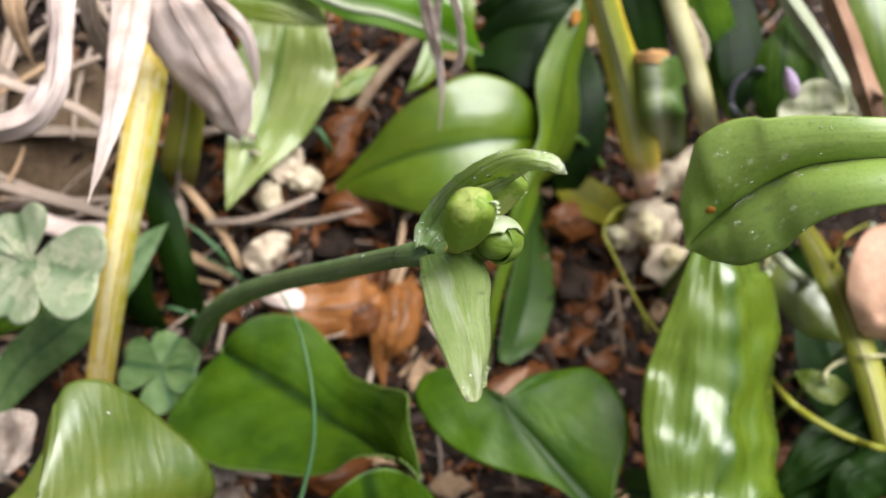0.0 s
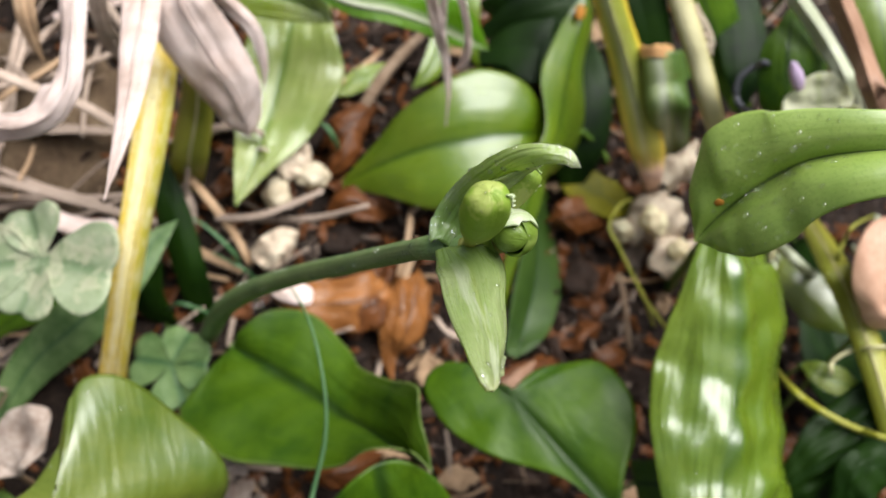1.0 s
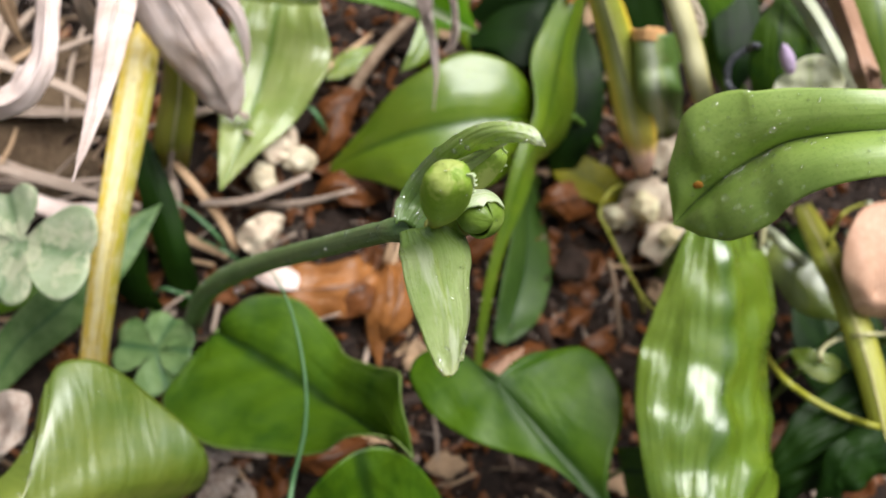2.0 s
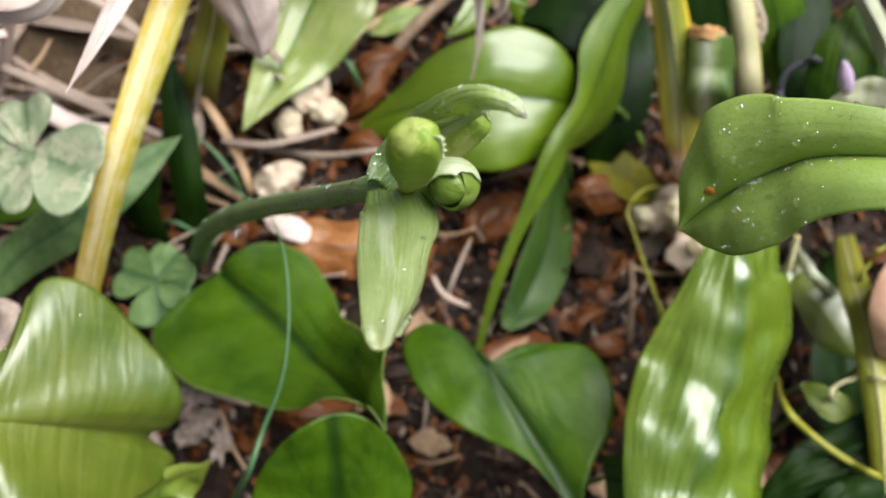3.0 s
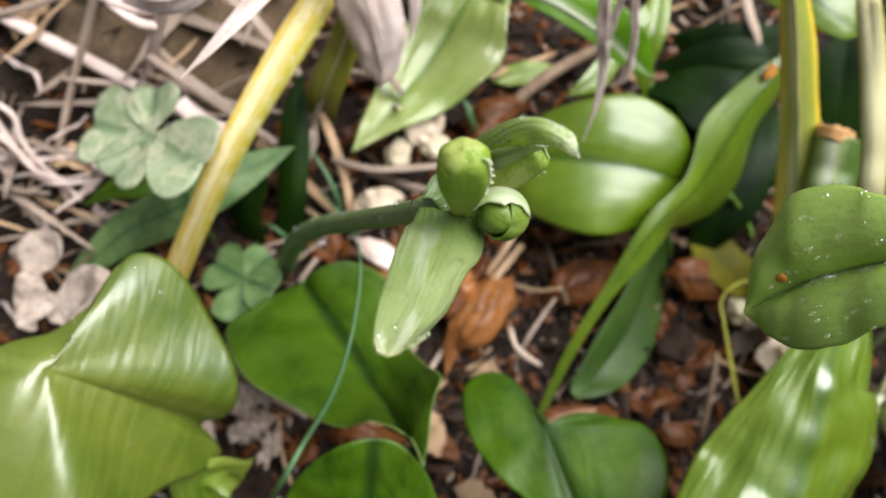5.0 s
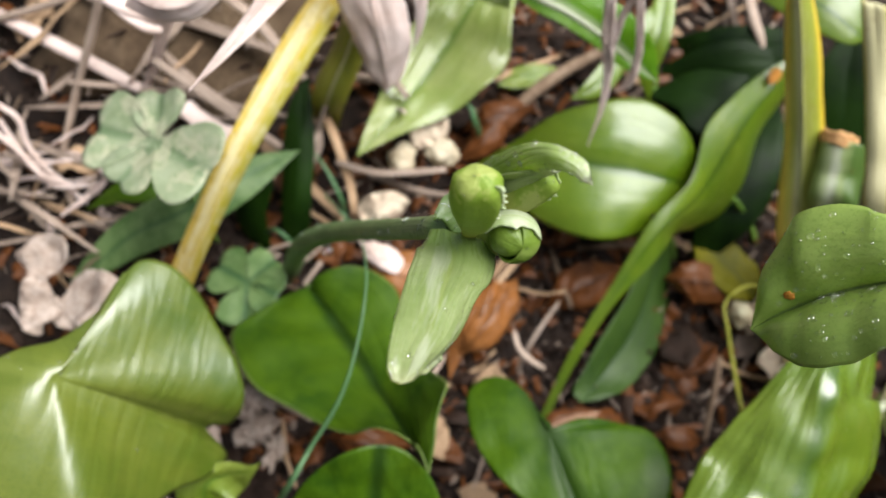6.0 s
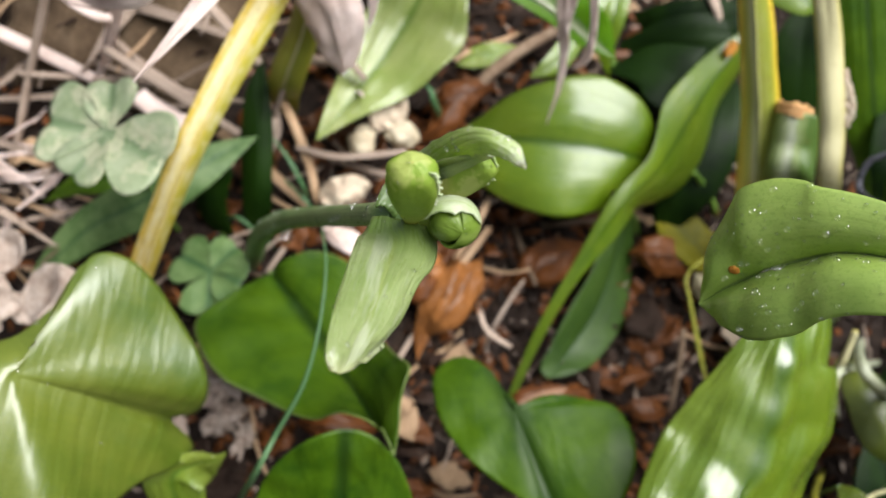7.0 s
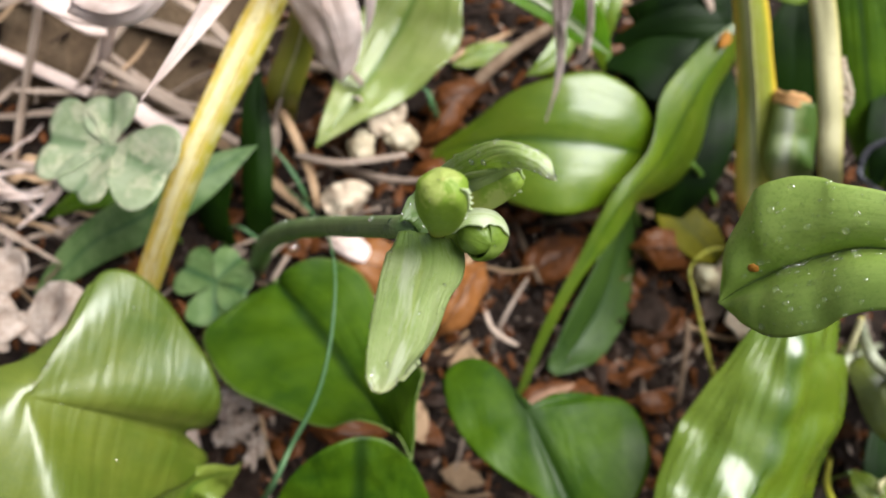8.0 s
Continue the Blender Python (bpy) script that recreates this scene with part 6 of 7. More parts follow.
    # Another added filler leaf, dark in place of shade on the ground.
    leaf("broad_leaf", ((-0.09, -0.68, 0.73), [
    (0.0130, 0.0855, 0.0213, 0.0029, -45, 0.0029, 45, 0.0017, -0.0016),
    (0.0292, 0.0872, 0.0268, 0.0117, -33, 0.0117, 35, 0.0015, -0.0027),
    (0.0455, 0.0844, 0.0262, 0.0175, -30, 0.0171, 29, 0.0043, -0.0055),
    (0.0590, 0.0920, 0.0142, 0.0000, -30, 0.0000, 29, 0.0000, 0.0000),
]), DARK_SHADED, "near-black leaf added to fill a shaded gap behind a broad glossy one", "leaf", "broad leaves", (0.0, 0.01), 0.001)


back_leaves()

# ---- straw ----
def straw(label, line, r, mat=None, flat=0.45, name="straw"):
    return thing(name, tube(line, [r * 0.9, r, r, r * 0.8], 8, 16, 0.12, flat, len(line)), mat or STRAW, label, "straw", "straw pieces")


straw("long bleached straw across the litter", [(-0.2366, -0.0124, 0.0679), (-0.204, -0.0164, 0.0656), (-0.1826, -0.0176, 0.0614), (-0.1656, -0.0182, 0.0564)], 0.0033, DRY)
straw("thick pinkish straw end", [(-0.1432, -0.022, 0.0589), (-0.1342, -0.0238, 0.0578), (-0.1275, -0.0245, 0.0551), (-0.1211, -0.0245, 0.0528)], 0.0042, DRY)
straw("tan straw leading under the flower stalk", [(-0.1152, -0.0199, 0.0486), (-0.1037, -0.0216, 0.043), (-0.0923, -0.0236, 0.0349), (-0.0802, -0.0259, 0.0254)], 0.0026, TAN_TWIG)
straw("upright grey straw among the litter", [(-0.1719, -0.0048, 0.1012), (-0.1803, -0.0163, 0.0772), (-0.1861, -0.0292, 0.0582), (-0.1867, -0.0492, 0.0409)], 0.0026)
straw("broad bleached strap in the straw", [(-0.1481, -0.0057, 0.0949), (-0.1565, -0.0068, 0.0769), (-0.165, -0.0092, 0.0582), (-0.1704, -0.0184, 0.0414)], 0.0075, DRY, 0.2)
straw("curved bleached straw among the litter", [(-0.1702, -0.0136, 0.1018), (-0.1596, -0.018, 0.0993), (-0.152, -0.0178, 0.0936), (-0.1478, -0.0144, 0.0899)], 0.0020, DRY)
straw("bleached looping dead leaf base", [(-0.1486, -0.0305, 0.121), (-0.1294, -0.0349, 0.123), (-0.1178, -0.031, 0.1253), (-0.1142, -0.0203, 0.1268)], 0.0050, DRY, 0.25)
straw("grey straw slanting to the stalk", [(-0.1601, -0.0059, 0.0659), (-0.1458, -0.0104, 0.061), (-0.1336, -0.0126, 0.0574), (-0.1232, -0.0156, 0.0545)], 0.0018)
straw("straw under the pale pods", [(-0.0876, -0.0135, 0.0442), (-0.0731, -0.0125, 0.0436), (-0.0613, -0.0081, 0.0438), (-0.0484, -0.001, 0.0433)], 0.0018)
straw("thin crooked twig in the straw", [(-0.0772, 0.0035, 0.0771), (-0.0903, 0.002, 0.0704), (-0.0947, -0.0049, 0.0607), (-0.0967, -0.0118, 0.0509)], 0.0010, STRAW, 1.0, "twig")
straw("thin crooked twig in the straw", [(-0.0957, -0.0106, 0.0539), (-0.0968, -0.0191, 0.0467), (-0.0955, -0.0272, 0.0363), (-0.0917, -0.0369, 0.0249)], 0.0012, STRAW, 1.0, "twig")
straw("brown straw by the yellowed leaf", [(-0.0954, -0.0035, 0.0557), (-0.0879, -0.0098, 0.0463), (-0.0813, -0.0165, 0.0367), (-0.0767, -0.024, 0.0266)], 0.0022, TAN_TWIG)
straw("brown twig lying behind a leaf", [(-0.0394, 0.0456, 0.0263), (-0.0318, 0.0584, 0.0314), (-0.0238, 0.0708, 0.0339), (-0.0113, 0.0847, 0.0373)], 0.0028, TWIG, 0.9, "twig")
straw("tan twig under the flower", [(-0.0256, -0.0423, -0.0013), (-0.0213, -0.029, 0.0063), (-0.0174, -0.0179, 0.0105), (-0.0128, -0.005, 0.0144)], 0.0018, TAN_TWIG, 0.8, "twig")
straw("tan twig in the litter", [(-0.0209, -0.0236, 0.0152), (-0.0176, -0.014, 0.0208), (-0.0161, -0.0058, 0.0244), (-0.0156, 0.0022, 0.0243)], 0.0014, TAN_TWIG, 0.8, "twig")
straw("pale split straw in the litter", [(-0.0058, -0.0371, 0.0063), (-0.0016, -0.0426, 0.0054), (0.0036, -0.044, 0.0023), (0.0095, -0.0435, -0.002)], 0.0012)
straw("grey straw in the litter", [(-0.0005, -0.0468, -0.0062), (0.0015, -0.038, 0.0035), (0.0038, -0.0285, 0.0066), (0.0063, -0.019, 0.0075)], 0.0009)
straw("dark twig in the litter", [(0.076, -0.0399, -0.023), (0.0739, -0.0323, -0.0129), (0.0722, -0.0242, -0.0047), (0.0707, -0.0135, -0.002)], 0.0012, TWIG, 1.0, "twig")
straw("tan straw in the back straw", [(-0.0929, 0.0196, 0.0806), (-0.0834, 0.0165, 0.073), (-0.078, 0.0159, 0.0669), (-0.0694, 0.0131, 0.0595)], 0.0020)
straw("grey straw in the back straw", [(0.0358, 0.1452, 0.0376), (0.0433, 0.1255, 0.0378), (0.0496, 0.1183, 0.0336), (0.0551, 0.1145, 0.0257)], 0.0030)
straw("grey straw behind the stalk", [(0.0306, 0.1475, 0.0274), (0.0358, 0.1316, 0.0298), (0.0442, 0.1223, 0.0244), (0.0529, 0.1168, 0.0154)], 0.0022)
straw("pale fibrous straw end", [(-0.1941, -0.0611, 0.0686), (-0.1849, -0.0626, 0.062), (-0.1775, -0.0648, 0.055), (-0.1729, -0.0602, 0.046)], 0.0013, DRY)
straw("pale split fibre in the straw", [(-0.1976, -0.0551, 0.0663), (-0.186, -0.0616, 0.0568), (-0.1798, -0.0605, 0.0517), (-0.1673, -0.0624, 0.039)], 0.0011, DRY)
straw("grey split fibre in the straw", [(-0.1954, -0.0622, 0.0565), (-0.1841, -0.0616, 0.051), (-0.1748, -0.0617, 0.0452), (-0.1703, -0.067, 0.0364)], 0.0014)
straw("pale crossed fibre in the straw", [(-0.1915, -0.0673, 0.0477), (-0.1808, -0.0653, 0.0523), (-0.1741, -0.0639, 0.0486), (-0.1654, -0.0552, 0.0432)], 0.0010, DRY)
straw("pale fibrous straw among the litter", [(-0.1976, -0.0531, 0.0733), (-0.1901, -0.0532, 0.0674), (-0.1863, -0.058, 0.0589), (-0.1769, -0.0616, 0.0511)], 0.0012, DRY)
straw("dull straw under the clover", [(-0.185, -0.0682, 0.0299), (-0.1715, -0.0645, 0.0321), (-0.1599, -0.0649, 0.0295), (-0.1419, -0.064, 0.0265)], 0.0018)
straw("tan straw lying flat", [(-0.1585, 0.0179, 0.0911), (-0.1417, 0.0145, 0.0834), (-0.1282, 0.0126, 0.0766), (-0.106, 0.0027, 0.0651)], 0.0026)
straw("long straw behind the clover", [(-0.1539, -0.0175, 0.0765), (-0.1393, -0.0188, 0.07), (-0.1241, -0.0202, 0.0634), (-0.106, -0.0201, 0.0519)], 0.0022)
straw("bleached straw strip among the litter", [(-0.1369, -0.0281, 0.0704), (-0.1287, -0.0298, 0.0659), (-0.1219, -0.0296, 0.0637), (-0.1162, -0.0262, 0.0599)], 0.0044, DRY, 0.3)
straw("fine straw among the litter", [(-0.0975, -0.005, 0.0549), (-0.095, -0.0128, 0.048), (-0.0969, -0.0203, 0.0403), (-0.0953, -0.0269, 0.0306)], 0.0016)

# ---- pale pods and husks ----
def pod(label, place, size, seed, mat=None, name="seed_pod", rough=0.3, freq=1.5):
    a = seed * 1.7
    return thing(name, lump(place, (math.cos(a), math.sin(a), 0.2), size, (0, -0.3, 1), rough, freq, seed, rings=28, sides=36), mat or PALE_POD, label, "seed pod", "seed pods")


for at, size, sd in (
    ((-0.0659, -0.0018, 0.0428), (0.0066, 0.0050, 0.0045), 1), ((-0.052, 0.0047, 0.0443), (0.0058, 0.0050, 0.0045), 2), ((-0.0628, 0.0147, 0.0432), (0.0050, 0.0040, 0.004), 3),
    ((-0.0689, -0.0195, 0.0303), (0.0058, 0.0042, 0.004), 4), ((0.0873, 0.0094, 0.0031), (0.0065, 0.0055, 0.005), 5), ((0.0979, -0.001, -0.0029), (0.0045, 0.0042, 0.004), 6),
    ((0.0751, 0.0087, -0.0042), (0.0045, 0.0055, 0.005), 8),
):
    pod("crumpled pale seed pod on the litter", at, size, sd, FOOT_SCALE if sd > 4 else None)
for at, size, sd in (
    ((-0.0817, -0.0947, 0.0319), (0.0052, 0.0035, 0.003), 11), ((-0.0745, -0.1018, 0.0313), (0.0056, 0.0045, 0.003), 12), ((-0.0794, -0.1074, 0.0246), (0.0040, 0.0030, 0.003), 13), ((-0.0645, -0.1153, 0.02), (0.0052, 0.0028, 0.0025), 14),
    ((-0.0765, -0.1127, 0.0158), (0.0050, 0.0036, 0.003), 15), ((-0.0843, -0.1219, 0.0277), (0.0060, 0.0030, 0.003), 16), ((-0.088, -0.1004, 0.0229), (0.0040, 0.0040, 0.003), 17), ((-0.0729, -0.108, 0.0185), (0.0034, 0.0044, 0.003), 18),
):
    pod("cream papery husk under the leaves", at, size, sd, FADED, "husk", 0.95, 2.6)


def scale(label, shape, seed):
    """A loose papery scale."""
    thing("papery_scale", round_leaf(*shape, crumple=0.35, dome=0.3, ripple=0.06, thick=0.0003, seed=seed), HUSK, label, "husk", "papery scales")


scale("crumpled cream scale at a stalk's foot", ((0.0871, 0.0083, 0.0058), (0.134, 0.989, -0.067), (0.377, 0.011, 0.926), [
    (-53, 0.0083, -0.0125), (-24, 0.0137, -0.0067), (6, 0.0185, -0.0029), (28, 0.0217, -0.0021), (48, 0.0236, -0.0044), (68, 0.0213, -0.0101), (85, 0.0136, -0.0159), (94, 0.0026, -0.0170)]), 1)
scale("pinkish papery scale at a stalk's foot", ((0.0998, 0.0331, 0.0118), (0.428, 0.883, -0.194), (0.712, -0.197, 0.674), [
    (-30, 0.0051, -0.0041), (-0, 0.0153, 0.0003), (29, 0.0126, 0.0020), (60, 0.0179, -0.0047), (84, 0.0049, -0.0123), (89, 0.0122, -0.0089)]), 2)
scale("cream papery scale on the litter", ((0.0987, 0.0009, -0.0053), (0.332, 0.922, -0.199), (0.532, -0.009, 0.847), [
    (-19, 0.0086, -0.0058), (-1, 0.0130, 0.0002), (18, 0.0029, -0.0107), (36, 0.0156, -0.0023), (69, 0.0155, -0.0075), (89, 0.0112, -0.0117)]), 3)
scale("thin papery scale beside the pods", ((-0.06, 0.0085, 0.0493), (0.263, 0.953, 0.148), (0.276, -0.221, 0.935), [
    (-131, 0.0070, 0.0000), (-55, 0.0069, 0.0000), (2, 0.0101, 0.0000), (42, 0.0087, 0.0000), (106, 0.0061, 0.0000), (170, 0.0069, 0.0000)]), 4)
scale("dull papery scale under the stalk", ((-0.0654, -0.0244, 0.0391), (0.553, 0.832, 0.033), (0.411, -0.307, 0.858), [
    (-132, 0.0070, -0.0065), (-52, 0.0070, -0.0029), (2, 0.0117, -0.0018), (33, 0.0100, -0.0027), (83, 0.0063, -0.0045), (157, 0.0070, -0.0051)]), 5)


def pale_round(label, shape, seed):
    top = root("dead_leaf", shape[0], label, "dead leaf", "pale dead leaves")
    part("blade", round_leaf(*shape, crumple=0.25, crease=0.2, ripple=0.03, thick=0.0004, seed=seed), FADED, top)
    petiole(top, shape[0], (0, 0, 0), 0.0006, 0.0, TAN_TWIG, "stalk")


pale_round("pale round dead clover leaflet", ((-0.1457, -0.1049, 0.0526), (-0.903, -0.428, -0.039), (0.092, -0.28, 0.955), [
    (-89, 0.0066, 0.0008), (-68, 0.0118, 0.0013), (-40, 0.0121, 0.0010), (1, 0.0121, -0.0002), (36, 0.0120, 0.0016), (67, 0.0093, 0.0009), (106, 0.0018, 0.0004)]), 1)
pale_round("pale round dead clover leaflet", ((-0.1419, -0.1063, 0.0518), (0.729, 0.543, 0.417), (-0.26, -0.343, 0.902), [
    (-70, 0.0036, 0.0009), (-46, 0.0120, -0.0003), (-22, 0.0184, 0.0005), (-1, 0.0236, 0.0000), (17, 0.0213, 0.0004), (37, 0.0167, -0.0001), (62, 0.0121, 0.0004), (106, 0.0057, 0.0006)]), 2)
pale_round("pale round dead clover leaflet", ((-0.1547, -0.0942, 0.0495), (-0.508, 0.746, 0.431), (-0.033, -0.516, 0.856), [
    (-93, 0.0072, 0.0023), (-63, 0.0146, 0.0005), (-28, 0.0138, 0.0002), (1, 0.0132, -0.0000), (35, 0.0113, -0.0002), (73, 0.0077, 0.0017), (138, 0.0025, 0.0039)]), 3)

# ---- fallen brown leaves ----
def fallen(label, shape, mat=None, seed=0, **how):
    facing, st = shape
    opts = dict(arch=0.1, crumple=0.13, ripple=0.05, thick=0.0005, ragged=0.08, nv=30, nu=10, seed=seed)
    opts.update(how)
    top = root("fallen_leaf", st[0][:3], label, "dead leaf", "fallen leaves")
    b = part("blade", blade(facing, st, **opts), mat or BROWN_LEAF, top)
    return b


fallen("curled orange-brown dead leaf", ((0.12, -0.43, 0.9), [
    (-0.0233, -0.0513, 0.0007, 0.0000, -24, 0.0000, -37, 0.0000, 0.0000),
    (-0.0180, -0.0474, 0.0099, 0.0066, -24, 0.0077, -37, -0.0019, -0.0003),
    (-0.0145, -0.0348, 0.0138, 0.0090, -31, 0.0097, -39, 0.0007, 0.0025),
    (-0.0131, -0.0238, 0.0120, 0.0060, -27, 0.0063, -30, 0.0016, 0.0031),
    (-0.0125, -0.0143, 0.0052, 0.0000, -27, 0.0000, -30, 0.0000, 0.0000),
]), ORANGE_LEAF, seed=1)
fallen("orange-brown dead leaf with a pale end", ((0.13, -0.44, 0.89), [
    (-0.0674, -0.0364, 0.0211, 0.0000, -32, 0.0000, -15, 0.0000, 0.0000),
    (-0.0551, -0.0385, 0.0229, 0.0101, -32, 0.0098, -15, -0.0024, 0.0033),
    (-0.0395, -0.0373, 0.0206, 0.0126, -38, 0.0125, -14, 0.0008, 0.0017),
    (-0.0284, -0.0308, 0.0149, 0.0085, -14, 0.0100, -22, 0.0064, -0.0017),
    (-0.0238, -0.0194, 0.0073, 0.0000, -14, 0.0000, -22, 0.0000, 0.0000),
]), ORANGE_LEAF, 2)
fallen("rusty brown dead leaf", ((0.11, -0.44, 0.89), [
    (-0.0494, -0.0266, 0.0162, 0.0000, -32, 0.0000, -25, 0.0000, 0.0000),
    (-0.0397, -0.0386, 0.0183, 0.0110, -32, 0.0086, -25, -0.0080, 0.0050),
    (-0.0292, -0.0351, 0.0161, 0.0109, -24, 0.0100, -20, 0.0067, -0.0014),
    (-0.0254, -0.0246, 0.0076, 0.0000, -24, 0.0000, -20, 0.0000, 0.0000),
]), BROWN_LEAF, 12)
fallen("tan dead leaf folded lengthwise", ((0.06, -0.42, 0.91), [
    (-0.0215, -0.0150, 0.0087, 0.0000, -42, 0.0000, -32, 0.0000, 0.0000),
    (-0.0186, -0.0304, 0.0140, 0.0092, -42, 0.0073, -32, -0.0046, -0.0021),
    (-0.0206, -0.0429, 0.0097, 0.0096, -42, 0.0077, -14, -0.0032, 0.0019),
    (-0.0241, -0.0514, 0.0018, 0.0042, -38, 0.0035, -18, 0.0005, 0.0006),
    (-0.0230, -0.0606, -0.0046, 0.0000, -38, 0.0000, -18, 0.0000, 0.0000),
]), ORANGE_LEAF, 3)
fallen("reddish brown dead leaf", ((0.03, -0.49, 0.87), [
    (0.0018, -0.0204, -0.0004, 0.0000, -27, 0.0000, -39, 0.0000, 0.0000),
    (0.0082, -0.0145, 0.0079, 0.0093, -27, 0.0087, -39, 0.0012, -0.0016),
    (0.0171, -0.0043, 0.0077, 0.0086, -18, 0.0095, -24, 0.0039, -0.0003),
    (0.0243, 0.0100, 0.0001, 0.0000, -18, 0.0000, -24, 0.0000, 0.0000),
]), BROWN_LEAF, 4)
fallen("brown dead leaf with a pale rim", ((-0.09, -0.53, 0.84), [
    (0.0418, 0.0131, -0.0033, 0.0000, -28, 0.0000, -28, 0.0000, 0.0000),
    (0.0501, 0.0114, 0.0027, 0.0074, -28, 0.0087, -28, -0.0029, 0.0020),
    (0.0601, 0.0157, -0.0003, 0.0087, -27, 0.0079, -7, 0.0006, 0.0027),
    (0.0718, 0.0234, -0.0107, 0.0000, -27, 0.0000, -7, 0.0000, 0.0000),
]), BROWN_LEAF, 5)
fallen("dark brown rounded dead leaf", ((-0.16, -0.52, 0.84), [
    (0.0433, 0.0158, -0.0041, 0.0000, -27, 0.0000, -26, 0.0000, 0.0000),
    (0.0525, 0.0136, -0.0005, 0.0055, -27, 0.0063, -26, -0.0034, 0.0015),
    (0.0641, 0.0154, -0.0035, 0.0060, -34, 0.0052, -18, 0.0012, 0.0030),
    (0.0761, 0.0211, -0.0126, 0.0000, -34, 0.0000, -18, 0.0000, 0.0000),
]), BROWN_LEAF, 6)
fallen("reddish dead leaf far back", ((0.01, -0.73, 0.68), [
    (0.0018, 0.1320, 0.0069, 0.0000, -41, 0.0000, -17, 0.0000, 0.0000),
    (0.0124, 0.1330, 0.0133, 0.0109, -41, 0.0098, -17, -0.0021, 0.0009),
    (0.0238, 0.1381, 0.0162, 0.0129, -36, 0.0105, -9, 0.0032, 0.0019),
    (0.0349, 0.1485, 0.0107, 0.0000, -36, 0.0000, -9, 0.0000, 0.0000),
]), BROWN_LEAF, 7)
fallen("orange dead leaf by the heart-shaped leaf", ((-0.01, -0.35, 0.94), [
    (0.0145, -0.0696, -0.0129, 0.0000, -22, 0.0000, -32, 0.0000, 0.0000),
    (0.0205, -0.0621, -0.0079, 0.0060, -22, 0.0070, -32, 0.0002, 0.0012),
    (0.0317, -0.0548, -0.0095, 0.0061, -24, 0.0070, -22, 0.0005, 0.0024),
    (0.0433, -0.0434, -0.0181, 0.0000, -24, 0.0000, -22, 0.0000, 0.0000),
]), BROWN_LEAF, 8)
fallen("pale pinkish curled dead leaf", ((-0.01, -0.35, 0.94), [
    (0.0179, -0.0679, -0.0076, 0.0000, -19, 0.0000, -37, 0.0000, 0.0000),
    (0.0228, -0.0637, -0.0041, 0.0033, -19, 0.0041, -37, -0.0019, 0.0008),
    (0.0290, -0.0571, -0.0043, 0.0032, -26, 0.0036, -33, 0.0005, 0.0014),
    (0.0345, -0.0488, -0.0099, 0.0000, -26, 0.0000, -33, 0.0000, 0.0000),
]), PINK_LEAF, 9)
fallen("bright orange scrap of leaf", ((-0.13, -0.37, 0.92), [
    (0.0580, -0.0446, -0.0227, 0.0000, -18, 0.0000, -29, 0.0000, 0.0000),
    (0.0630, -0.0450, -0.0194, 0.0043, -18, 0.0048, -29, -0.0022, 0.0013),
    (0.0703, -0.0417, -0.0208, 0.0048, -30, 0.0043, -13, -0.0008, 0.0025),
    (0.0768, -0.0380, -0.0277, 0.0000, -30, 0.0000, -13, 0.0000, 0.0000),
]), BROWN_LEAF, 10)
fallen("brown dead leaf under the heart-shaped leaf", ((0.05, -0.35, 0.94), [
    (-0.0038, -0.0507, -0.0059, 0.0000, -76, 0.0000, -16, 0.0000, 0.0000),
    (0.0057, -0.0555, -0.0030, 0.0057, -76, 0.0028, -16, 0.0028, -0.0067),
    (0.0097, -0.0635, -0.0061, 0.0049, -41, 0.0057, -55, 0.0052, -0.0045),
    (0.0145, -0.0687, -0.0156, 0.0000, -41, 0.0000, -55, 0.0000, 0.0000),
]), BROWN_LEAF, 11)
fallen("reddish dead leaf under the arrow-shaped leaf", ((0.2, -0.25, 0.95), [
    (-0.0556, -0.1000, 0.0026, 0.0000, -32, 0.0000, -42, 0.0000, 0.0000),
    (-0.0447, -0.1002, 0.0092, 0.0067, -32, 0.0076, -42, -0.0034, 0.0002),
    (-0.0336, -0.0962, 0.0069, 0.0074, -37, 0.0070, -33, 0.0010, 0.0031),
    (-0.0255, -0.0884, -0.0035, 0.0000, -37, 0.0000, -33, 0.0000, 0.0000),
]), BROWN_LEAF, 13)
fallen("reddish dead leaf by the clover", ((0.41, -0.3, 0.86), [
    (-0.1143, -0.0790, 0.0249, 0.0000, -42, 0.0000, -33, 0.0000, 0.0000),
    (-0.1056, -0.0796, 0.0301, 0.0048, -42, 0.0043, -33, -0.0032, 0.0025),
    (-0.1039, -0.0761, 0.0225, 0.0000, -42, 0.0000, -33, 0.0000, 0.0000),
]), BROWN_LEAF, 14)
fallen("dark red dead leaf in the bed", ((0.39, -0.32, 0.86), [
    (-0.1388, -0.0635, 0.0309, 0.0000, -107, 0.0000, 4, 0.0000, 0.0000),
    (-0.1278, -0.0687, 0.0333, 0.0038, -107, 0.0014, 4, 0.0055, -0.0067),
    (-0.1239, -0.0797, 0.0295, 0.0010, -172, 0.0037, -68, 0.0062, -0.0049),
    (-0.1184, -0.0845, 0.0199, 0.0000, -172, 0.0000, -68, 0.0000, 0.0000),
]), BROWN_LEAF, 15)
fallen("pale bleached scrap of leaf", ((0.26, -0.44, 0.86), [
    (-0.0718, -0.0322, 0.0254, 0.0000, -27, 0.0000, -26, 0.0000, 0.0000),
    (-0.0640, -0.0361, 0.0281, 0.0042, -27, 0.0046, -26, -0.0029, 0.0029),
    (-0.0554, -0.0352, 0.0257, 0.0050, -39, 0.0045, 5, -0.0003, 0.0031),
    (-0.0494, -0.0315, 0.0170, 0.0000, -39, 0.0000, 5, 0.0000, 0.0000),
]), DRY, 16)
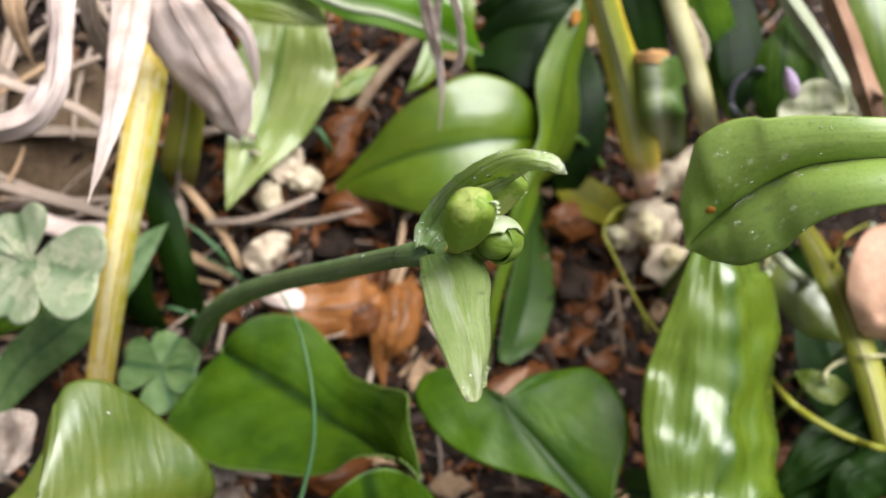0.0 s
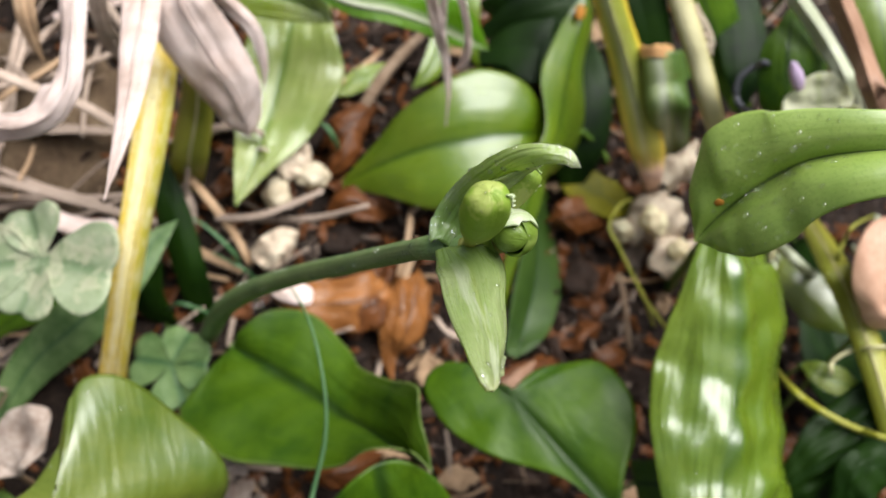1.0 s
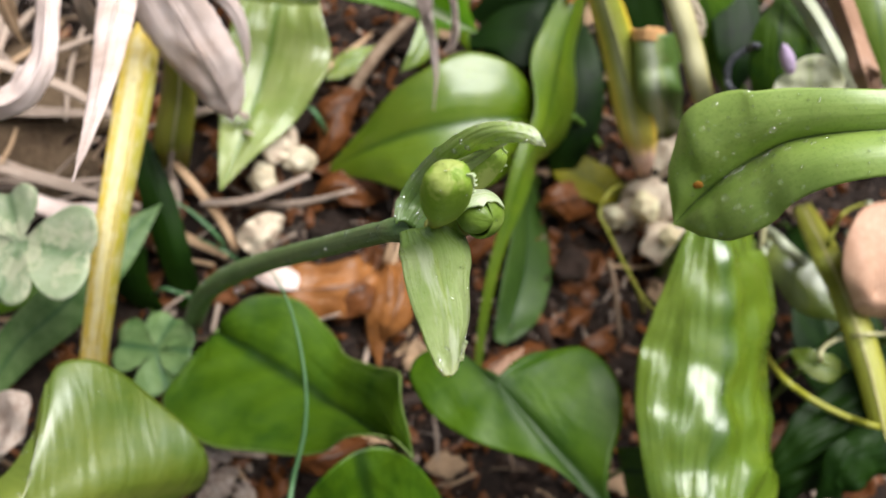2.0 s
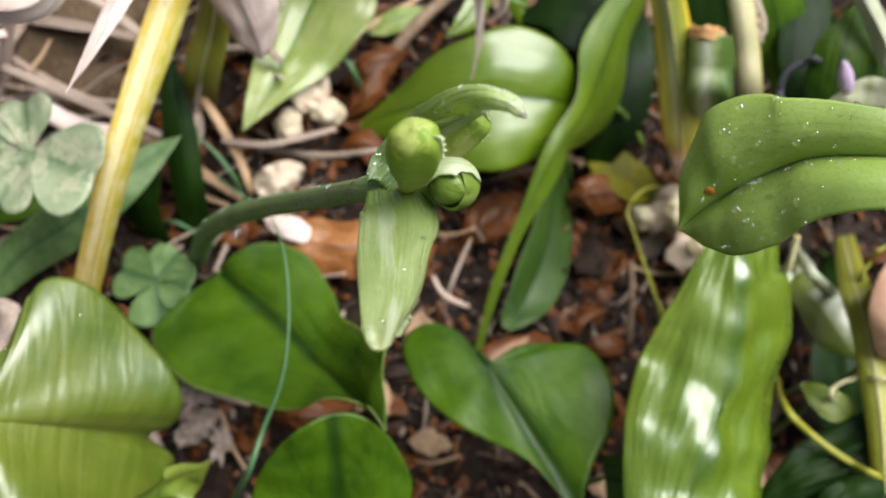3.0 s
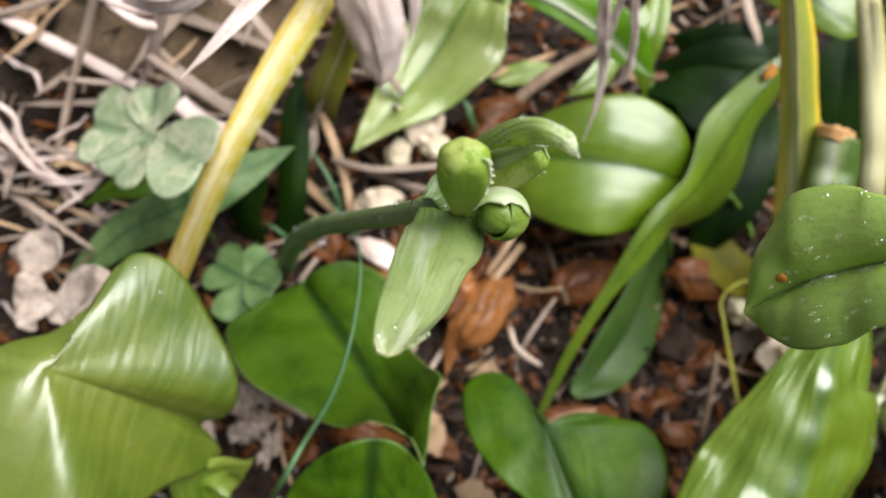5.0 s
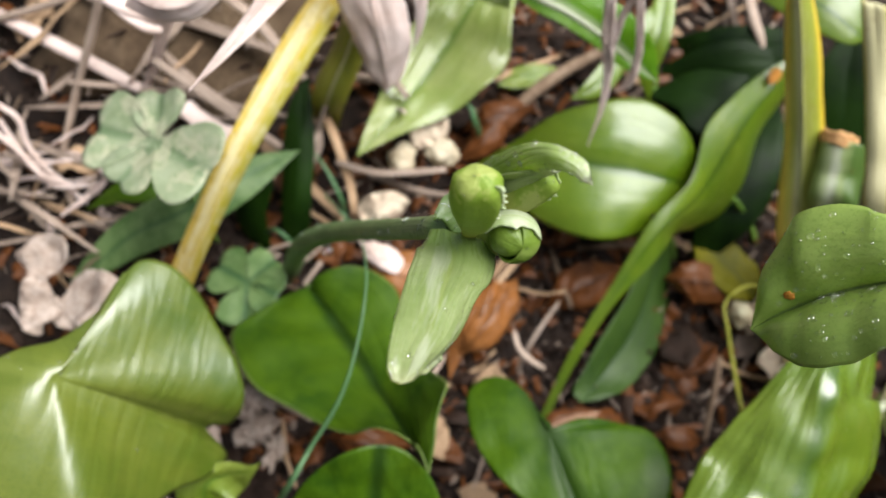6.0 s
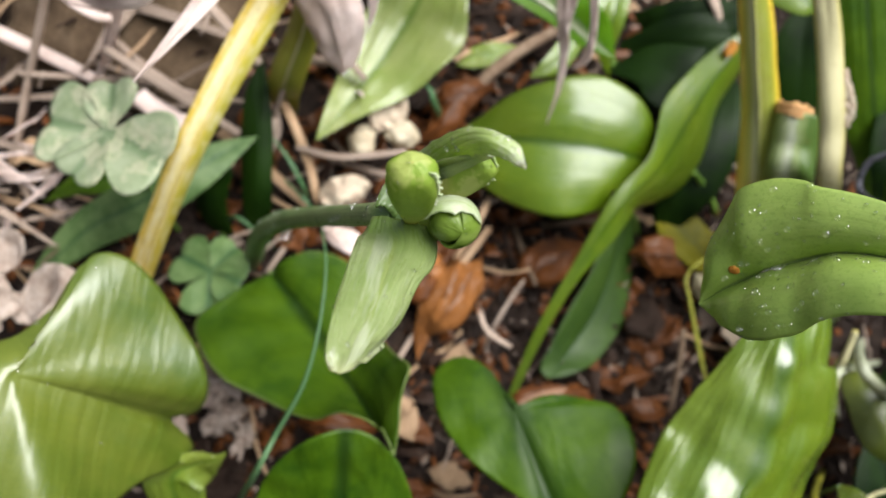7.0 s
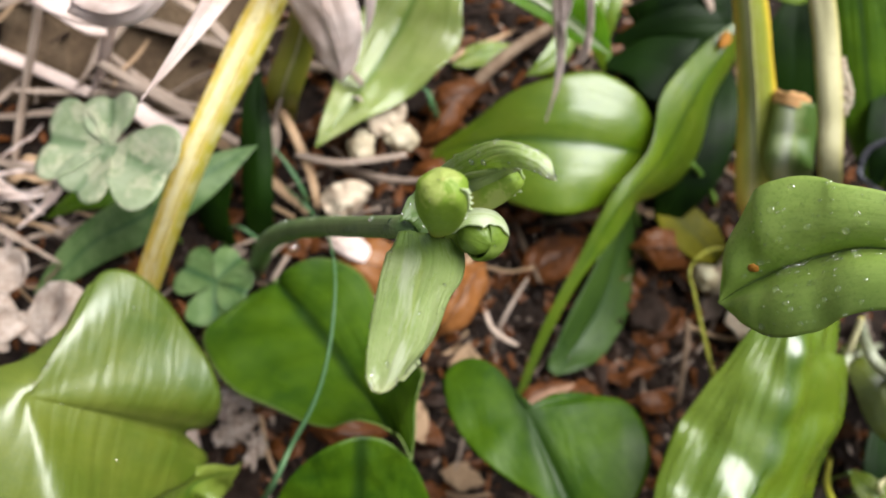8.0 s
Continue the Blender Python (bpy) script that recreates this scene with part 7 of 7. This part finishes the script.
fallen("orange dead leaf behind", ((0.12, -0.6, 0.79), [
    (-0.0529, 0.0164, 0.0234, 0.0000, -34, 0.0000, -38, 0.0000, 0.0000),
    (-0.0431, 0.0230, 0.0319, 0.0079, -34, 0.0071, -38, 0.0006, 0.0021),
    (-0.0399, 0.0382, 0.0346, 0.0064, -29, 0.0060, -31, 0.0028, 0.0025),
    (-0.0349, 0.0572, 0.0278, 0.0000, -29, 0.0000, -31, 0.0000, 0.0000),
]), BROWN_LEAF, 17)
fallen("red-brown dead leaf under the back leaf", ((0.1, -0.53, 0.84), [
    (-0.0512, 0.0025, 0.0196, 0.0000, -41, 0.0000, -17, 0.0000, 0.0000),
    (-0.0414, 0.0045, 0.0270, 0.0080, -41, 0.0074, -17, -0.0020, 0.0006),
    (-0.0294, 0.0054, 0.0227, 0.0080, -42, 0.0060, 2, 0.0004, 0.0026),
    (-0.0198, 0.0087, 0.0118, 0.0000, -42, 0.0000, 2, 0.0000, 0.0000),
]), BROWN_LEAF, 18)
fallen("brown dead leaf at the back", ((0.18, -0.61, 0.77), [
    (-0.0539, 0.0312, 0.0272, 0.0000, -39, 0.0000, -15, 0.0000, 0.0000),
    (-0.0439, 0.0334, 0.0346, 0.0084, -39, 0.0074, -15, -0.0015, -0.0004),
    (-0.0366, 0.0432, 0.0338, 0.0064, -38, 0.0059, -11, 0.0021, 0.0004),
    (-0.0301, 0.0546, 0.0257, 0.0000, -38, 0.0000, -11, 0.0000, 0.0000),
]), BROWN_LEAF, 19)

stone = thing("stone", lump((-0.1740, 0.020, 0.0490), (1, 0.1, -0.25), (0.058, 0.040, 0.017), (0, -0.3, 1), 0.5, 2.2, 9, rings=28, sides=36), STONE, "brown mottled stone half under straw", "stone")

# ---- loose litter, scattered ----
def scatter():
    r = random.Random(11)
    kinds = []
    for k in range(7):
        w = 0.25 + 0.2 * r.random()
        st = [(0, -0.5, 0, 0, 10, 0, 10), (0.02, -0.2, 0.06, w * 0.8, 18, w * 0.7, -6), (0, 0.15, 0.03, w, -8, w * 0.9, 22), (-0.03, 0.5, 0.08, 0, 5, 0, 5)]
        bm = blade((0, 0, 1), st, arch=0.4, crumple=0.5, ripple=0.15, thick=0.03, nv=12, nu=3, seed=20 + k, ragged=0.2)
        kinds.append(mesh_of("blade", bm, (BROWN_LEAF, DARK_LEAF, DARK_LEAF, BROWN_LEAF, TAN_TWIG, DARK_LEAF, STRAW)[k]))
    sticks = [mesh_of("stick", tube([(-0.5, 0, 0), (-0.15, 0.03 * (k - 1), 0.02), (0.2, -0.02, 0.0), (0.5, 0.03, 0.01)], [0.02, 0.026, 0.024, 0.016], 6, 8, 0.3, 0.7, k), (STRAW, TWIG, TAN_TWIG, DARK_LEAF)[k]) for k in range(4)]

    clear = [Vector(p) for p in ((0.0367, -0.006, -0.0123), (0.0351, -0.0235, -0.0159), (0.0395, 0.0126, -0.0087))]

    def lay(name, me, x, y, size, label, category, group, lift):
        if min((Vector((x, y)) - c.xy).length for c in clear) < 0.016:
            x -= 0.035
        tilt = r.uniform(-22, 22)
        ob = new(name, me)
        ob.matrix_world = Matrix.Translation((x, y, ground_z(x, y) + lift)) @ Matrix.Rotation(-0.28, 4, Vector((0.62, 0.78, 0))) @ pose(0, 0, 0, tilt, r.uniform(-22, 22), r.uniform(0, 360)) @ Matrix.Scale(size, 4)
        return tagged(ob, label, category, group)

    for k in range(230):
        x, y = r.gauss(0.0, 0.13), r.gauss(0.0, 0.11)
        j = r.randrange(7)
        lay("fallen_leaf", kinds[j], x, y, r.uniform(0.010, 0.026), ("curled brown dead leaf in the litter", "dark rotten dead leaf in the litter")[j in (1, 2, 5)], "dead leaf", "fallen leaves", r.uniform(0.001, 0.005))
    for k in range(240):
        x, y = r.gauss(-0.02, 0.14), r.gauss(0.0, 0.12)
        j = r.randrange(4)
        lay("twig", sticks[j], x, y, r.uniform(0.015, 0.05), "thin broken twig in the litter", "twig", "litter twigs", r.uniform(0.001, 0.006))
    ribbons = []
    for k in range(5):
        st = [(0, -0.5, 0, 0.012, 10, 0.012, 10), (0.03 * (k - 2), -0.2, 0.03, 0.03, 30, 0.028, 20), (0, 0.15, 0.05 - 0.02 * k, 0.034, -8, 0.03, 35), (-0.05 * (k - 2), 0.5, 0.02, 0.008, 5, 0.008, 5)]
        ribbons.append(mesh_of("ribbon", blade((0, 0, 1), st, arch=0.5, crumple=0.6, ripple=0.2, thick=0.004, nv=18, nu=3, seed=40 + k, ragged=0.2), (DRY, STRAW, STRAW, TAN_TWIG, DRY)[k]))
    for k in range(22):
        x, y = r.uniform(-0.25, -0.075), r.uniform(-0.03, 0.17)
        lay("dry_ribbon", ribbons[k % 5], x, y, r.uniform(0.05, 0.13), "withered ribbon of dead leaf in the straw", "dead leaf", "dry ribbons", r.uniform(0.003, 0.022))
    heap = (-0.1847, -0.0617, 0.04)
    for k in range(40):
        x, y = heap[0] + r.gauss(0, 0.02), heap[1] + r.gauss(0, 0.02)
        lay("dry_ribbon", ribbons[k % 5], x, y, r.uniform(0.02, 0.055), "short frayed ribbon of dead leaf", "dead leaf", "dry ribbons", r.uniform(0.002, 0.012))
    over = (-0.1427, 0.0057, 0.061)
    for k in range(7):
        x, y = over[0] + r.gauss(0, 0.022), over[1] + r.gauss(0, 0.02)
        lay("straw", sticks[(0, 2, 0)[k % 3]], x, y, r.uniform(0.03, 0.07), "dull broken straw lying over a stone", "straw", "straw pieces", r.uniform(0.014, 0.03))
    # straw heaped on the higher side of the bed
    for k in range(16):
        x, y = r.uniform(-0.24, -0.06), r.uniform(-0.02, 0.16)
        lay("straw", sticks[(0, 0, 2)[k % 3]], x, y, r.uniform(0.04, 0.09), "dull broken straw in a tangled heap", "straw", "straw pieces", r.uniform(0.002, 0.02))


def crumbs(name, count, spread, lo, hi, mat, label, seed, slim=1.0):
    """Countless bits of bark and leaf, one mesh."""
    r = random.Random(seed)
    verts, faces = [], []
    for k in range(count):
        x, y = r.gauss(0, spread), r.gauss(0, spread)
        s = r.uniform(lo, hi)
        m = Matrix.Translation((x, y, ground_z(x, y) + s * 0.3)) @ pose(0, 0, 0, r.uniform(-50, 50), r.uniform(-50, 50), r.uniform(0, 360))
        a, b, h = s, s * r.uniform(0.25, 0.7) * slim, s * r.uniform(0.08, 0.25) * slim
        n = len(verts)
        for px, py, pz in ((-a, -b * 0.6, 0), (a * 0.8, -b, 0), (a, b * 0.7, h * 0.5), (-a * 0.7, b, 0), (-a * 0.5, -b * 0.3, h), (a * 0.5, -b * 0.5, h), (a * 0.6, b * 0.4, h * 1.4), (-a * 0.4, b * 0.6, h)):
            verts.append(m @ Vector((px, py, pz)))
        for f in ((0, 1, 5, 4), (1, 2, 6, 5), (2, 3, 7, 6), (3, 0, 4, 7), (4, 5, 6, 7), (3, 2, 1, 0)):
            faces.append([n + q for q in f])
    me = bpy.data.meshes.new(name)
    me.from_pydata(verts, [], faces)
    me.materials.append(mat)
    tagged(new(name, me), label, "leaf litter", kind="stuff")


crumbs("litter", 9000, 0.16, 0.001, 0.004, DARK_LEAF, "dark crumbled leaf litter on the soil", 3)
crumbs("litter", 4400, 0.16, 0.001, 0.0055, BROWN_LEAF, "rusty crumbled leaf litter on the soil", 4)
crumbs("litter", 1500, 0.16, 0.002, 0.008, STRAW, "pale fibres of straw on the soil", 8, 0.12)
crumbs("litter", 800, 0.16, 0.0008, 0.003, STRAW, "pale chips of straw on the soil", 5)
crumbs("litter", 9000, 0.9, 0.002, 0.010, DARK_LEAF, "coarse dark litter further off", 6)
scatter()
